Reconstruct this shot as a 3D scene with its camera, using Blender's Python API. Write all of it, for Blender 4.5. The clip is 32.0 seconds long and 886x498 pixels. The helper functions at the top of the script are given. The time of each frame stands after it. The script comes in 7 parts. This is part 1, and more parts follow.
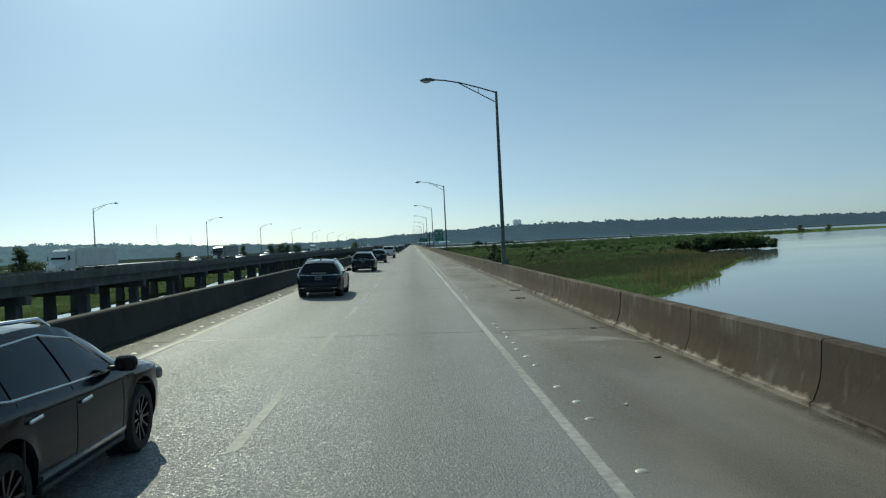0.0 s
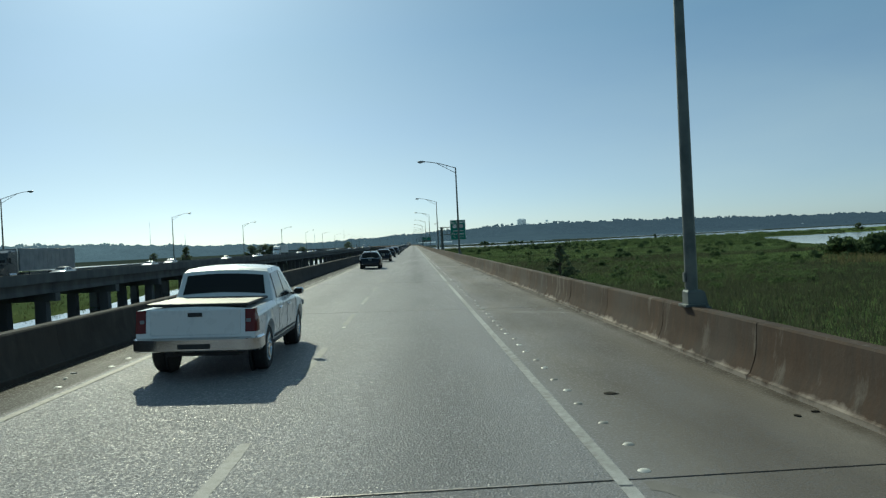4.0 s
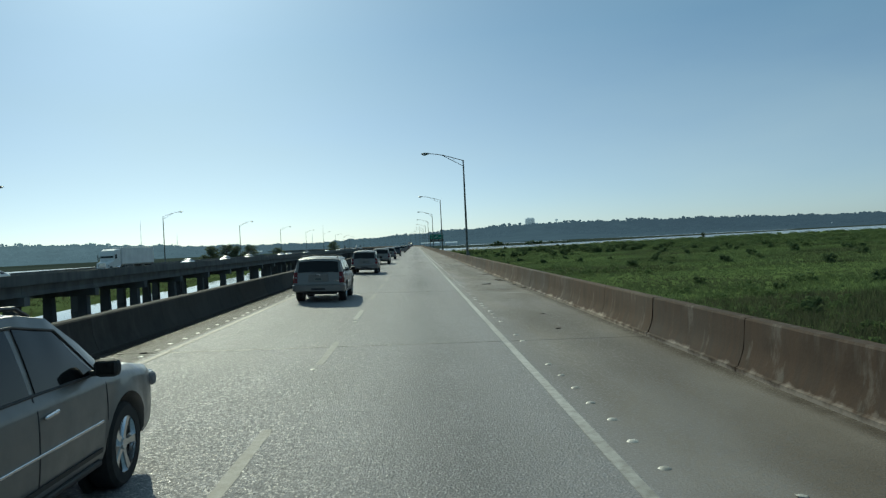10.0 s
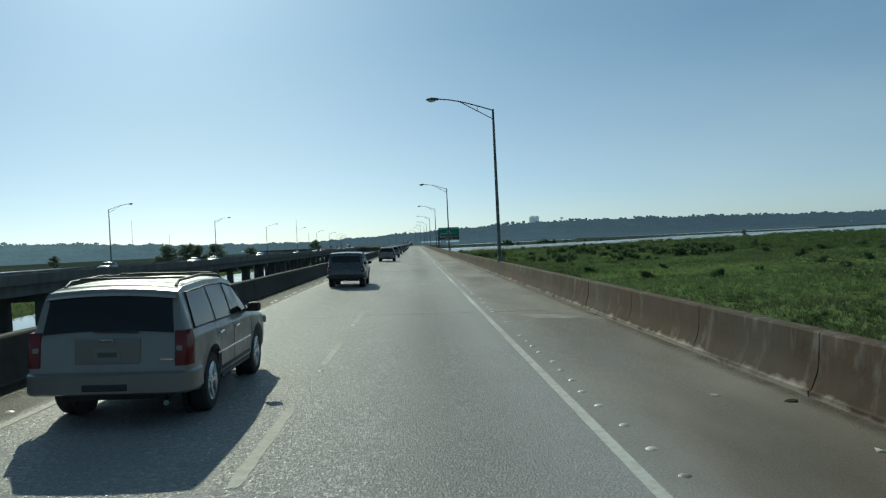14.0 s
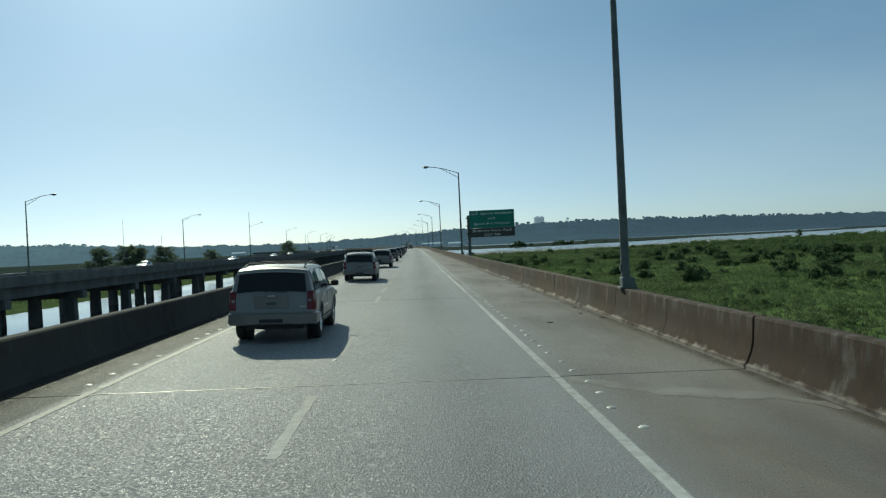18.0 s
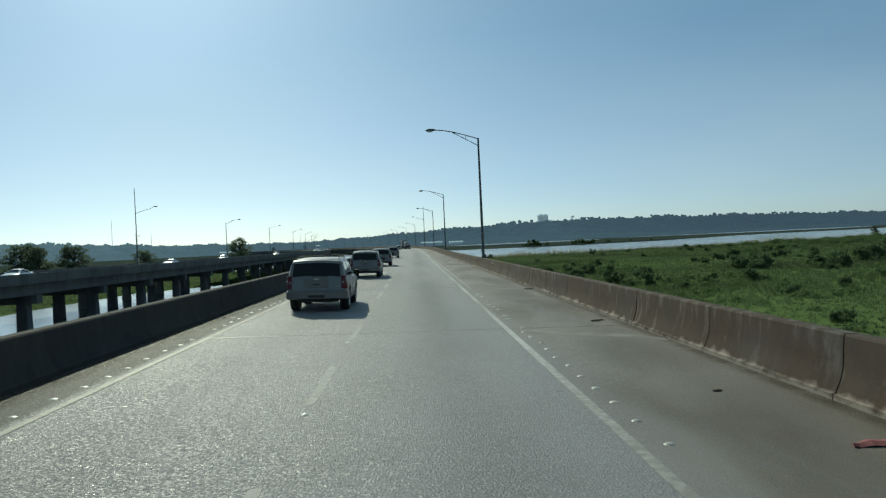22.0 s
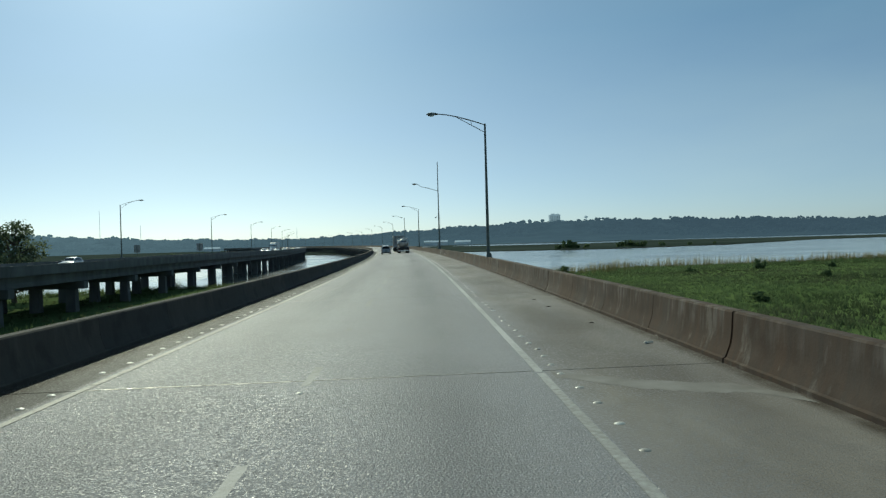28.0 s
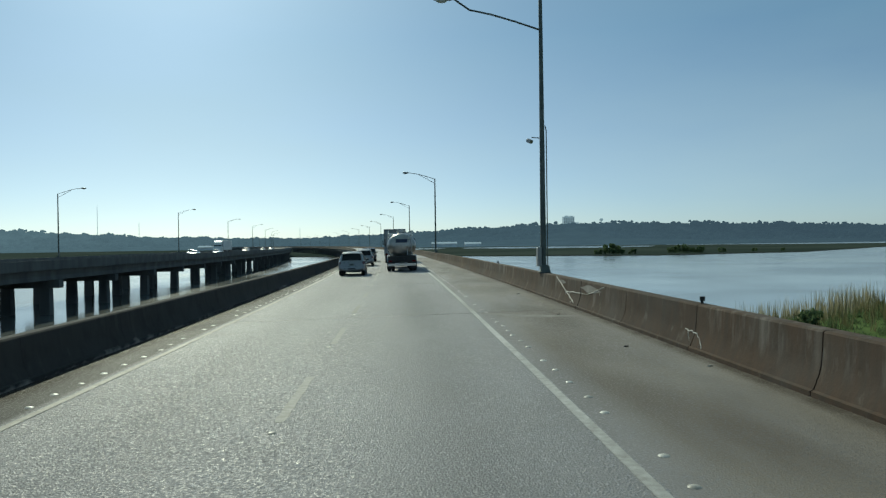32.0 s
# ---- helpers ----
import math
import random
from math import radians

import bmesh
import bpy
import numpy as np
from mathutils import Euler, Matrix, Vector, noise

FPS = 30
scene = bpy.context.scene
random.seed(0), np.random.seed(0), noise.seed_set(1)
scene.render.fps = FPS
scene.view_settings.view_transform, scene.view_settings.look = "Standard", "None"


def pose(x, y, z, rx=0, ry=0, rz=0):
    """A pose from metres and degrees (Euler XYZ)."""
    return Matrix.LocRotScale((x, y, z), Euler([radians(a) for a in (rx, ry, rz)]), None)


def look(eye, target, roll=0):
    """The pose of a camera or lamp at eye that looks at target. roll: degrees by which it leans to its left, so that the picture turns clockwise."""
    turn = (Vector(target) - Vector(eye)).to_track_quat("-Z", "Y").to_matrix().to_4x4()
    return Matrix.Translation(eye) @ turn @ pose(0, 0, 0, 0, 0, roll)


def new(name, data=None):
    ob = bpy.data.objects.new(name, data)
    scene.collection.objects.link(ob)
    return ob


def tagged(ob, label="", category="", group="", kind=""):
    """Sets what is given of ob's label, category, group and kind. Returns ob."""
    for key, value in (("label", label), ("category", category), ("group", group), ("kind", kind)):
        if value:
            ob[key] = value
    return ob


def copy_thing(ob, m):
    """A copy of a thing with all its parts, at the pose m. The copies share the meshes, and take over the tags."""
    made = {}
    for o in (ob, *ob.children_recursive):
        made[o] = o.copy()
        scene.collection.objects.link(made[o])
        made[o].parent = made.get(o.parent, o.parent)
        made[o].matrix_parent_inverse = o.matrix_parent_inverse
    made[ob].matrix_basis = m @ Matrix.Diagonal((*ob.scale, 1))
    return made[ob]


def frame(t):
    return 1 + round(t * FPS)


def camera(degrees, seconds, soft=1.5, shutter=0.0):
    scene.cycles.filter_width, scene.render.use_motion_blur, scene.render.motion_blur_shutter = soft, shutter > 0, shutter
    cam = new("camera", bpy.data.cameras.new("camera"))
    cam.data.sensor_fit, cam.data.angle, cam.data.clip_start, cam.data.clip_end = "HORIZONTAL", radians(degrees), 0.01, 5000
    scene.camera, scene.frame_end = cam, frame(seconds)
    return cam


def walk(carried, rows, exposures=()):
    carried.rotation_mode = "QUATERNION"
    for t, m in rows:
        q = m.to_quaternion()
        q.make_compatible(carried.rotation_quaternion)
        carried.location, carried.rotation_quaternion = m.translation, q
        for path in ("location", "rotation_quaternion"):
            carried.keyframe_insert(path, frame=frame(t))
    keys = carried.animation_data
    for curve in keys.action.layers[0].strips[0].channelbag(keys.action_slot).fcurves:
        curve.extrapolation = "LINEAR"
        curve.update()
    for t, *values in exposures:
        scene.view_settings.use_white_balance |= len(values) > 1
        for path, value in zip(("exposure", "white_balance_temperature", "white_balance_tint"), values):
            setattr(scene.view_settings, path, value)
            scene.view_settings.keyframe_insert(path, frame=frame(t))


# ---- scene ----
# ---------------------------------------------------------------- the camera and its way
cam = camera(60.0, 32.0, soft=1.3)

S0, R_CURVE = 730.5, 3103.0          # the road runs straight along +y, then bends left
EYE = 2.131


def road(s, off=0.0):
    """Place and heading (radians, left is positive) of a point at s along the road, off metres to its right."""
    if s <= S0:
        return off, s, 0.0
    a = (s - S0) / R_CURVE
    r = R_CURVE + off
    return -R_CURVE + r * math.cos(a), S0 + r * math.sin(a), a


# seconds, metres along the road, metres right of the lane's middle, turn, tilt, lean
DRIVE = [
    (0, 0.00, 0.270, -2.28, -0.54, 2.78),
    (0.5, 12.58, 0.269, -2.26, -0.52, 2.78),
    (1, 25.17, 0.262, -2.35, -0.53, 2.79),
    (1.5, 37.75, 0.255, -2.27, -0.55, 2.79),
    (2, 50.32, 0.241, -2.30, -0.55, 2.79),
    (2.5, 62.90, 0.210, -2.32, -0.49, 2.79),
    (3, 75.47, 0.175, -2.32, -0.56, 2.79),
    (3.5, 88.05, 0.183, -2.26, -0.50, 2.79),
    (5.5, 138.31, 0.208, -2.21, -0.62, 2.79),
    (6, 150.87, 0.215, -2.24, -0.57, 2.78),
    (6.5, 163.43, 0.269, -2.21, -0.55, 2.78),
    (7, 175.99, 0.306, -2.23, -0.54, 2.77),
    (7.5, 188.54, 0.303, -2.20, -0.52, 2.77),
    (8, 201.08, 0.270, -2.13, -0.53, 2.76),
    (8.5, 213.63, 0.227, -2.14, -0.54, 2.76),
    (9, 226.17, 0.159, -2.19, -0.53, 2.75),
    (9.5, 238.70, 0.119, -2.10, -0.57, 2.75),
    (10, 251.24, 0.093, -2.07, -0.48, 2.75),
    (10.5, 263.77, 0.062, -2.13, -0.55, 2.75),
    (11, 276.29, 0.044, -2.14, -0.53, 2.75),
    (11.5, 288.82, 0.058, -2.12, -0.56, 2.75),
    (12, 301.35, 0.063, -2.15, -0.54, 2.75),
    (12.5, 313.88, 0.030, -2.19, -0.59, 2.75),
    (13, 326.41, -0.027, -2.17, -0.55, 2.75),
    (13.5, 338.94, -0.018, -2.13, -0.57, 2.75),
    (14, 351.46, -0.007, -2.09, -0.55, 2.75),
    (14.5, 363.99, -0.012, -2.05, -0.55, 2.75),
    (16.5, 414.12, -0.125, -2.09, -0.50, 2.74),
    (17, 426.65, -0.167, -2.11, -0.47, 2.74),
    (17.5, 439.18, -0.176, -2.12, -0.49, 2.74),
    (18, 451.71, -0.180, -2.09, -0.44, 2.73),
    (18.5, 464.25, -0.193, -2.12, -0.49, 2.72),
    (19, 476.78, -0.219, -2.10, -0.47, 2.72),
    (19.5, 489.32, -0.222, -2.13, -0.47, 2.71),
    (20, 501.85, -0.218, -2.09, -0.48, 2.70),
    (20.5, 514.39, -0.206, -2.09, -0.46, 2.69),
    (21, 526.93, -0.210, -2.10, -0.44, 2.68),
    (21.5, 539.46, -0.228, -2.15, -0.44, 2.67),
    (22, 551.99, -0.245, -2.20, -0.51, 2.67),
    (22.5, 564.49, -0.212, -2.18, -0.42, 2.66),
    (23, 576.98, -0.171, -2.25, -0.53, 2.65),
    (23.5, 589.46, -0.034, -2.12, -0.56, 2.65),
    (24, 601.91, 0.052, -2.13, -0.51, 2.64),
    (24.5, 614.35, 0.011, -2.12, -0.52, 2.63),
    (25, 626.77, -0.065, -2.16, -0.42, 2.62),
    (25.5, 639.18, -0.051, -2.11, -0.57, 2.58),
    (27.5, 688.59, 0.020, -2.00, -0.50, 1.85),
    (28, 700.85, 0.013, -2.01, -0.55, 1.60),
    (28.5, 713.05, -0.034, -1.92, -0.44, 1.40),
    (29, 725.21, -0.079, -1.91, -0.41, 1.27),
    (29.5, 737.32, -0.154, -1.86, -0.38, 1.17),
    (30, 749.39, -0.247, -1.83, -0.45, 1.08),
    (30.5, 761.41, -0.312, -1.81, -0.39, 1.00),
    (31, 773.38, -0.300, -1.74, -0.36, 0.92),
    (31.5, 785.30, -0.210, -1.61, -0.33, 0.85),
    (32, 797.17, -0.159, -1.52, -0.42, 0.78),
]
walk_rows = []
for t, s, off, turn, tilt, lean in DRIVE:
    x, y, a = road(s, off)
    walk_rows.append((t, pose(x, y, EYE, 90 + tilt, 0, turn) @ pose(0, 0, 0, 0, 0, -lean)))
walk(cam, walk_rows, exposures=[(0.0, 0.09, 6700, -13), (6.0, 0.12, 6700, -13), (14.0, 0.11, 6700, -13), (20.0, 0.11, 6700, -13), (21.0, 0.15, 6700, -13), (22.0, 0.1, 6700, -13), (25.0, 0.12, 6700, -13), (29.0, 0.08, 6700, -13), (32.0, 0.07, 6700, -13)])

# ---------------------------------------------------------------- sky, sun
SUN_EL, SUN_AZ = radians(31), radians(-18)     # ahead and to the left
world = bpy.data.worlds.new("sky")
scene.world = world
world.use_nodes = True
wn = world.node_tree
wn.nodes.clear()
sky = wn.nodes.new("ShaderNodeTexSky")
sky.sky_type = "NISHITA"
sky.sun_disc = False
sky.sun_elevation, sky.sun_rotation = SUN_EL, SUN_AZ
sky.air_density, sky.dust_density, sky.ozone_density = 0.52, 0.8, 8.0
bg = wn.nodes.new("ShaderNodeBackground")
bg.inputs["Strength"].default_value = 0.08
wo = wn.nodes.new("ShaderNodeOutputWorld")
# thin high haze that pales the sky, drawn out in faint streaks
wc = wn.nodes.new("ShaderNodeTexCoord")
wm = wn.nodes.new("ShaderNodeMapping")
wm.inputs["Scale"].default_value = (1.2, 1.2, 4.0)
wz = wn.nodes.new("ShaderNodeTexNoise")
wz.inputs["Scale"].default_value, wz.inputs["Detail"].default_value = 1.6, 6.0
wr = wn.nodes.new("ShaderNodeMapRange")
wr.inputs[1].default_value, wr.inputs[2].default_value = 0.35, 0.75
wr.inputs[3].default_value, wr.inputs[4].default_value = 0.26, 0.44
wx = wn.nodes.new("ShaderNodeMix")
wx.data_type = "RGBA"
# paler towards the horizon
ws = wn.nodes.new("ShaderNodeSeparateXYZ")
wh = wn.nodes.new("ShaderNodeMapRange")
wh.inputs[1].default_value, wh.inputs[2].default_value = 0.02, 0.26
wv = wn.nodes.new("ShaderNodeMix")
wv.data_type = "RGBA"
wv.inputs[6].default_value, wv.inputs[7].default_value = (8.6, 8.85, 8.8, 1), (3.8, 5.9, 7.6, 1)
wn.links.new(wc.outputs["Generated"], ws.inputs[0])
wn.links.new(ws.outputs[2], wh.inputs[0])
wn.links.new(wh.outputs[0], wv.inputs[0])
wn.links.new(wv.outputs[2], wx.inputs[7])
wn.links.new(wc.outputs["Generated"], wm.inputs["Vector"])
wn.links.new(wm.outputs[0], wz.inputs["Vector"])
wn.links.new(wz.outputs["Fac"], wr.inputs[0])
wn.links.new(wr.outputs[0], wx.inputs[0])
wn.links.new(sky.outputs[0], wx.inputs[6])
wn.links.new(wx.outputs[2], bg.inputs["Color"])
wn.links.new(bg.outputs[0], wo.inputs["Surface"])

sun_data = bpy.data.lights.new("sun", "SUN")
sun_data.energy, sun_data.angle, sun_data.color = 3.15, radians(0.53), (1.0, 0.93, 0.83)
sun = new("sun", sun_data)
sun_dir = Vector((math.sin(SUN_AZ) * math.cos(SUN_EL), math.cos(SUN_AZ) * math.cos(SUN_EL), math.sin(SUN_EL)))
sun.matrix_world = look(sun_dir * 300, (0, 0, 0))

# ---------------------------------------------------------------- materials


def material(name, base, rough=0.7, metal=0.0, spec=0.5):
    m = bpy.data.materials.new(name)
    m.use_nodes = True
    b = m.node_tree.nodes["Principled BSDF"]
    b.inputs["Base Color"].default_value = (*base, 1)
    b.inputs["Roughness"].default_value = rough
    b.inputs["Metallic"].default_value = metal
    b.inputs["Specular IOR Level"].default_value = spec
    return m, m.node_tree, b


def tex(nt, scale, detail=4.0, stretch=(1, 1, 1), kind="noise", rough=0.55, offset=(0, 0, 0)):
    """A noise (or cell) texture in world metres. Returns its value output."""
    co = nt.nodes.new("ShaderNodeNewGeometry")
    mp = nt.nodes.new("ShaderNodeMapping")
    mp.inputs["Scale"].default_value = stretch
    mp.inputs["Location"].default_value = offset
    nt.links.new(co.outputs["Position"], mp.inputs["Vector"])
    if kind == "noise":
        n = nt.nodes.new("ShaderNodeTexNoise")
        n.inputs["Detail"].default_value = detail
        n.inputs["Roughness"].default_value = rough
        out = n.outputs["Fac"]
    else:
        n = nt.nodes.new("ShaderNodeTexVoronoi")
        out = n.outputs["Distance"] if kind == "cells" else n.outputs["Color"]
    n.inputs["Scale"].default_value = scale
    nt.links.new(mp.outputs[0], n.inputs["Vector"])
    return out


def ramp(nt, value, stops):
    r = nt.nodes.new("ShaderNodeValToRGB")
    e = r.color_ramp.elements
    while len(e) < len(stops):
        e.new(0.5)
    for i, (p, c) in enumerate(stops):
        e[i].position = p
        e[i].color = (c, c, c, 1) if isinstance(c, (int, float)) else (*c, 1)
    nt.links.new(value, r.inputs[0])
    return r.outputs[0]


def mix(nt, fac, a, b, blend="MIX"):
    n = nt.nodes.new("ShaderNodeMix")
    n.data_type, n.blend_type = "RGBA", blend
    for sock, v in ((n.inputs[0], fac), (n.inputs[6], a), (n.inputs[7], b)):
        if isinstance(v, (int, float)):
            sock.default_value = v
        elif isinstance(v, tuple):
            sock.default_value = (*v, 1)
        else:
            nt.links.new(v, sock)
    return n.outputs[2]


def math_node(nt, op, a, b=0.0, clamp=False):
    n = nt.nodes.new("ShaderNodeMath")
    n.operation, n.use_clamp = op, clamp
    for sock, v in ((n.inputs[0], a), (n.inputs[1], b)):
        if isinstance(v, (int, float)):
            sock.default_value = v
        else:
            nt.links.new(v, sock)
    return n.outputs[0]


def bump(nt, b, height, strength=0.3, distance=0.02):
    n = nt.nodes.new("ShaderNodeBump")
    n.inputs["Strength"].default_value = strength
    n.inputs["Distance"].default_value = distance
    nt.links.new(height, n.inputs["Height"])
    nt.links.new(n.outputs[0], b.inputs["Normal"])


def rand_per_object(nt):
    return nt.nodes.new("ShaderNodeObjectInfo").outputs["Random"]


def road_x(nt):
    """The world x, y and z of the point, in metres."""
    g = nt.nodes.new("ShaderNodeNewGeometry")
    sep = nt.nodes.new("ShaderNodeSeparateXYZ")
    nt.links.new(g.outputs["Position"], sep.inputs[0])
    return sep.outputs


def road_off(nt):
    """Metres to the right of the lane's middle, also round the bend."""
    xs, ys, _ = road_x(nt)
    dy = math_node(nt, "MAXIMUM", math_node(nt, "SUBTRACT", ys, S0), 0.0)
    dx = math_node(nt, "ADD", xs, R_CURVE)
    r = math_node(nt, "SQRT", math_node(nt, "ADD", math_node(nt, "MULTIPLY", dx, dx), math_node(nt, "MULTIPLY", dy, dy)))
    return math_node(nt, "SUBTRACT", r, R_CURVE)


def band(nt, off, mid, half, edge):
    """1 within half of mid, falling to 0 over edge."""
    d = math_node(nt, "ABSOLUTE", math_node(nt, "SUBTRACT", off, mid))
    return math_node(nt, "DIVIDE", math_node(nt, "SUBTRACT", half + edge, d), edge, True)


def make_deck(name="deck_concrete", grimy=False):
    """Worn, coarse concrete with exposed stones, polished bright in places; brown grime lies beyond the edge lines."""
    m, nt, b = material(name, (0.22, 0.21, 0.19), 0.7, spec=0.21)
    off = road_off(nt)
    fine = tex(nt, 34, 3)
    wear = tex(nt, 0.22, 5, (1.5, 0.18, 1))
    blot = tex(nt, 0.6, 5)
    col = ramp(nt, wear, [(0.3, (0.186, 0.18, 0.188)), (0.7, (0.283, 0.274, 0.288))])
    col = mix(nt, ramp(nt, blot, [(0.35, 0.0), (0.8, 0.5)]), col, (0.172, 0.163, 0.155))
    col = mix(nt, math_node(nt, "MULTIPLY", fine, 0.5), col, (0.28, 0.273, 0.28))
    # coarse pale and dark stones, most of them in the left lane
    bare = math_node(nt, "ADD", math_node(nt, "MULTIPLY", band(nt, off, -3.6, 2.0, 3.0), 0.75), 0.2)
    grit = tex(nt, 19, 3, (1, 0.8, 1), rough=0.7, offset=(7, 3, 0))
    # the pale flecks double as painted sun glints
    pale = math_node(nt, "MULTIPLY", bare, ramp(nt, grit, [(0.58, 0.0), (0.7, 1.0)]))
    col = mix(nt, pale, col, (0.53, 0.49, 0.44))
    col = mix(nt, math_node(nt, "MULTIPLY", bare, ramp(nt, grit, [(0.3, 0.85), (0.46, 0.0)])), col, (0.1, 0.097, 0.1))
    # dark stones and gum spots
    col = mix(nt, ramp(nt, tex(nt, 60, 2, offset=(3, 1, 0)), [(0.6, 0.0), (0.72, 0.55)]), col, (0.09, 0.085, 0.08))
    col = mix(nt, ramp(nt, tex(nt, 5.5, 2, offset=(1, 5, 0)), [(0.74, 0.0), (0.78, 0.6)]), col, (0.07, 0.065, 0.06))
    # darker oily track in the middle of each lane
    for mid, much in ((0.35, 0.85), (-3.5, 0.5)):
        drip = math_node(nt, "MULTIPLY", band(nt, off, mid, 0.15, 0.95), ramp(nt, tex(nt, 0.12, 4, (1, 0.35, 1), offset=(mid, 0, 0)), [(0.35, 0.25), (0.6, much)]))
        col = mix(nt, drip, col, (0.138, 0.136, 0.143))
    if grimy:
        streak = tex(nt, 0.5, 6, (1.4, 0.22, 1), offset=(4, 0, 0))
        soft = math_node(nt, "ADD", off, math_node(nt, "MULTIPLY", tex(nt, 0.35, 5, (1, 0.3, 1)), 1.1))
        dirt = math_node(nt, "DIVIDE", math_node(nt, "SUBTRACT", soft, 2.1), 1.2, True)
        dirt = math_node(nt, "MULTIPLY", dirt, ramp(nt, streak, [(0.3, 0.55), (0.65, 1.0)]))
        tone = mix(nt, ramp(nt, tex(nt, 0.42, 5, (1, 0.32, 1), rough=0.5), [(0.36, 0.0), (0.64, 1.0)]), (0.11, 0.089, 0.069), (0.222, 0.195, 0.165))
        tone = mix(nt, ramp(nt, tex(nt, 2.4, 5, (1, 0.5, 1), offset=(6, 2, 0)), [(0.5, 0.0), (0.7, 0.5)]), tone, (0.13, 0.112, 0.094))
        col = mix(nt, dirt, col, tone)
        # sooty strip along the median
        left = math_node(nt, "DIVIDE", math_node(nt, "SUBTRACT", -5.1, off), 0.25, True)
        col = mix(nt, left, col, ramp(nt, tex(nt, 0.5, 5, (1, 0.3, 1), offset=(2, 0, 0)), [(0.35, (0.082, 0.076, 0.07)), (0.65, (0.135, 0.125, 0.114))]))
        nt.links.new(math_node(nt, "SUBTRACT", 0.21, math_node(nt, "MULTIPLY", left, 0.17)), b.inputs["Specular IOR Level"])
        # damp dark bands where water stands, and a darker line along each parapet's foot
        wet = math_node(nt, "MULTIPLY", band(nt, off, 3.75, 0.35, 0.8), ramp(nt, tex(nt, 0.16, 5, (1, 0.4, 1), offset=(9, 0, 0)), [(0.45, 0.0), (0.62, 0.7)]))
        col = mix(nt, wet, col, (0.088, 0.07, 0.054))
        col = mix(nt, math_node(nt, "MULTIPLY", band(nt, off, 5.1, 0.12, 0.22), ramp(nt, tex(nt, 1.6, 5), [(0.3, 0.4), (0.6, 1.0)])), col, (0.06, 0.048, 0.036))
        col = mix(nt, math_node(nt, "MULTIPLY", band(nt, off, -6.3, 0.25, 0.35), ramp(nt, tex(nt, 0.8, 5), [(0.3, 0.5), (0.6, 1.0)])), col, (0.05, 0.042, 0.034))
    nt.links.new(col, b.inputs["Base Color"])
    stones = tex(nt, 42, 0, kind="cells")
    rgh = math_node(nt, "SUBTRACT", ramp(nt, tex(nt, 30, 2), [(0.36, 0.36), (0.52, 0.84)]), math_node(nt, "MULTIPLY", pale, 0.35), True)
    nt.links.new(rgh, b.inputs["Roughness"])
    h = math_node(nt, "ADD", math_node(nt, "MULTIPLY", stones, 0.7), math_node(nt, "MULTIPLY", tex(nt, 40, 3, (1, 0.6, 1)), 0.6))
    bump(nt, b, h, 0.4 if grimy else 0.8, 0.008 if grimy else 0.015)
    return m


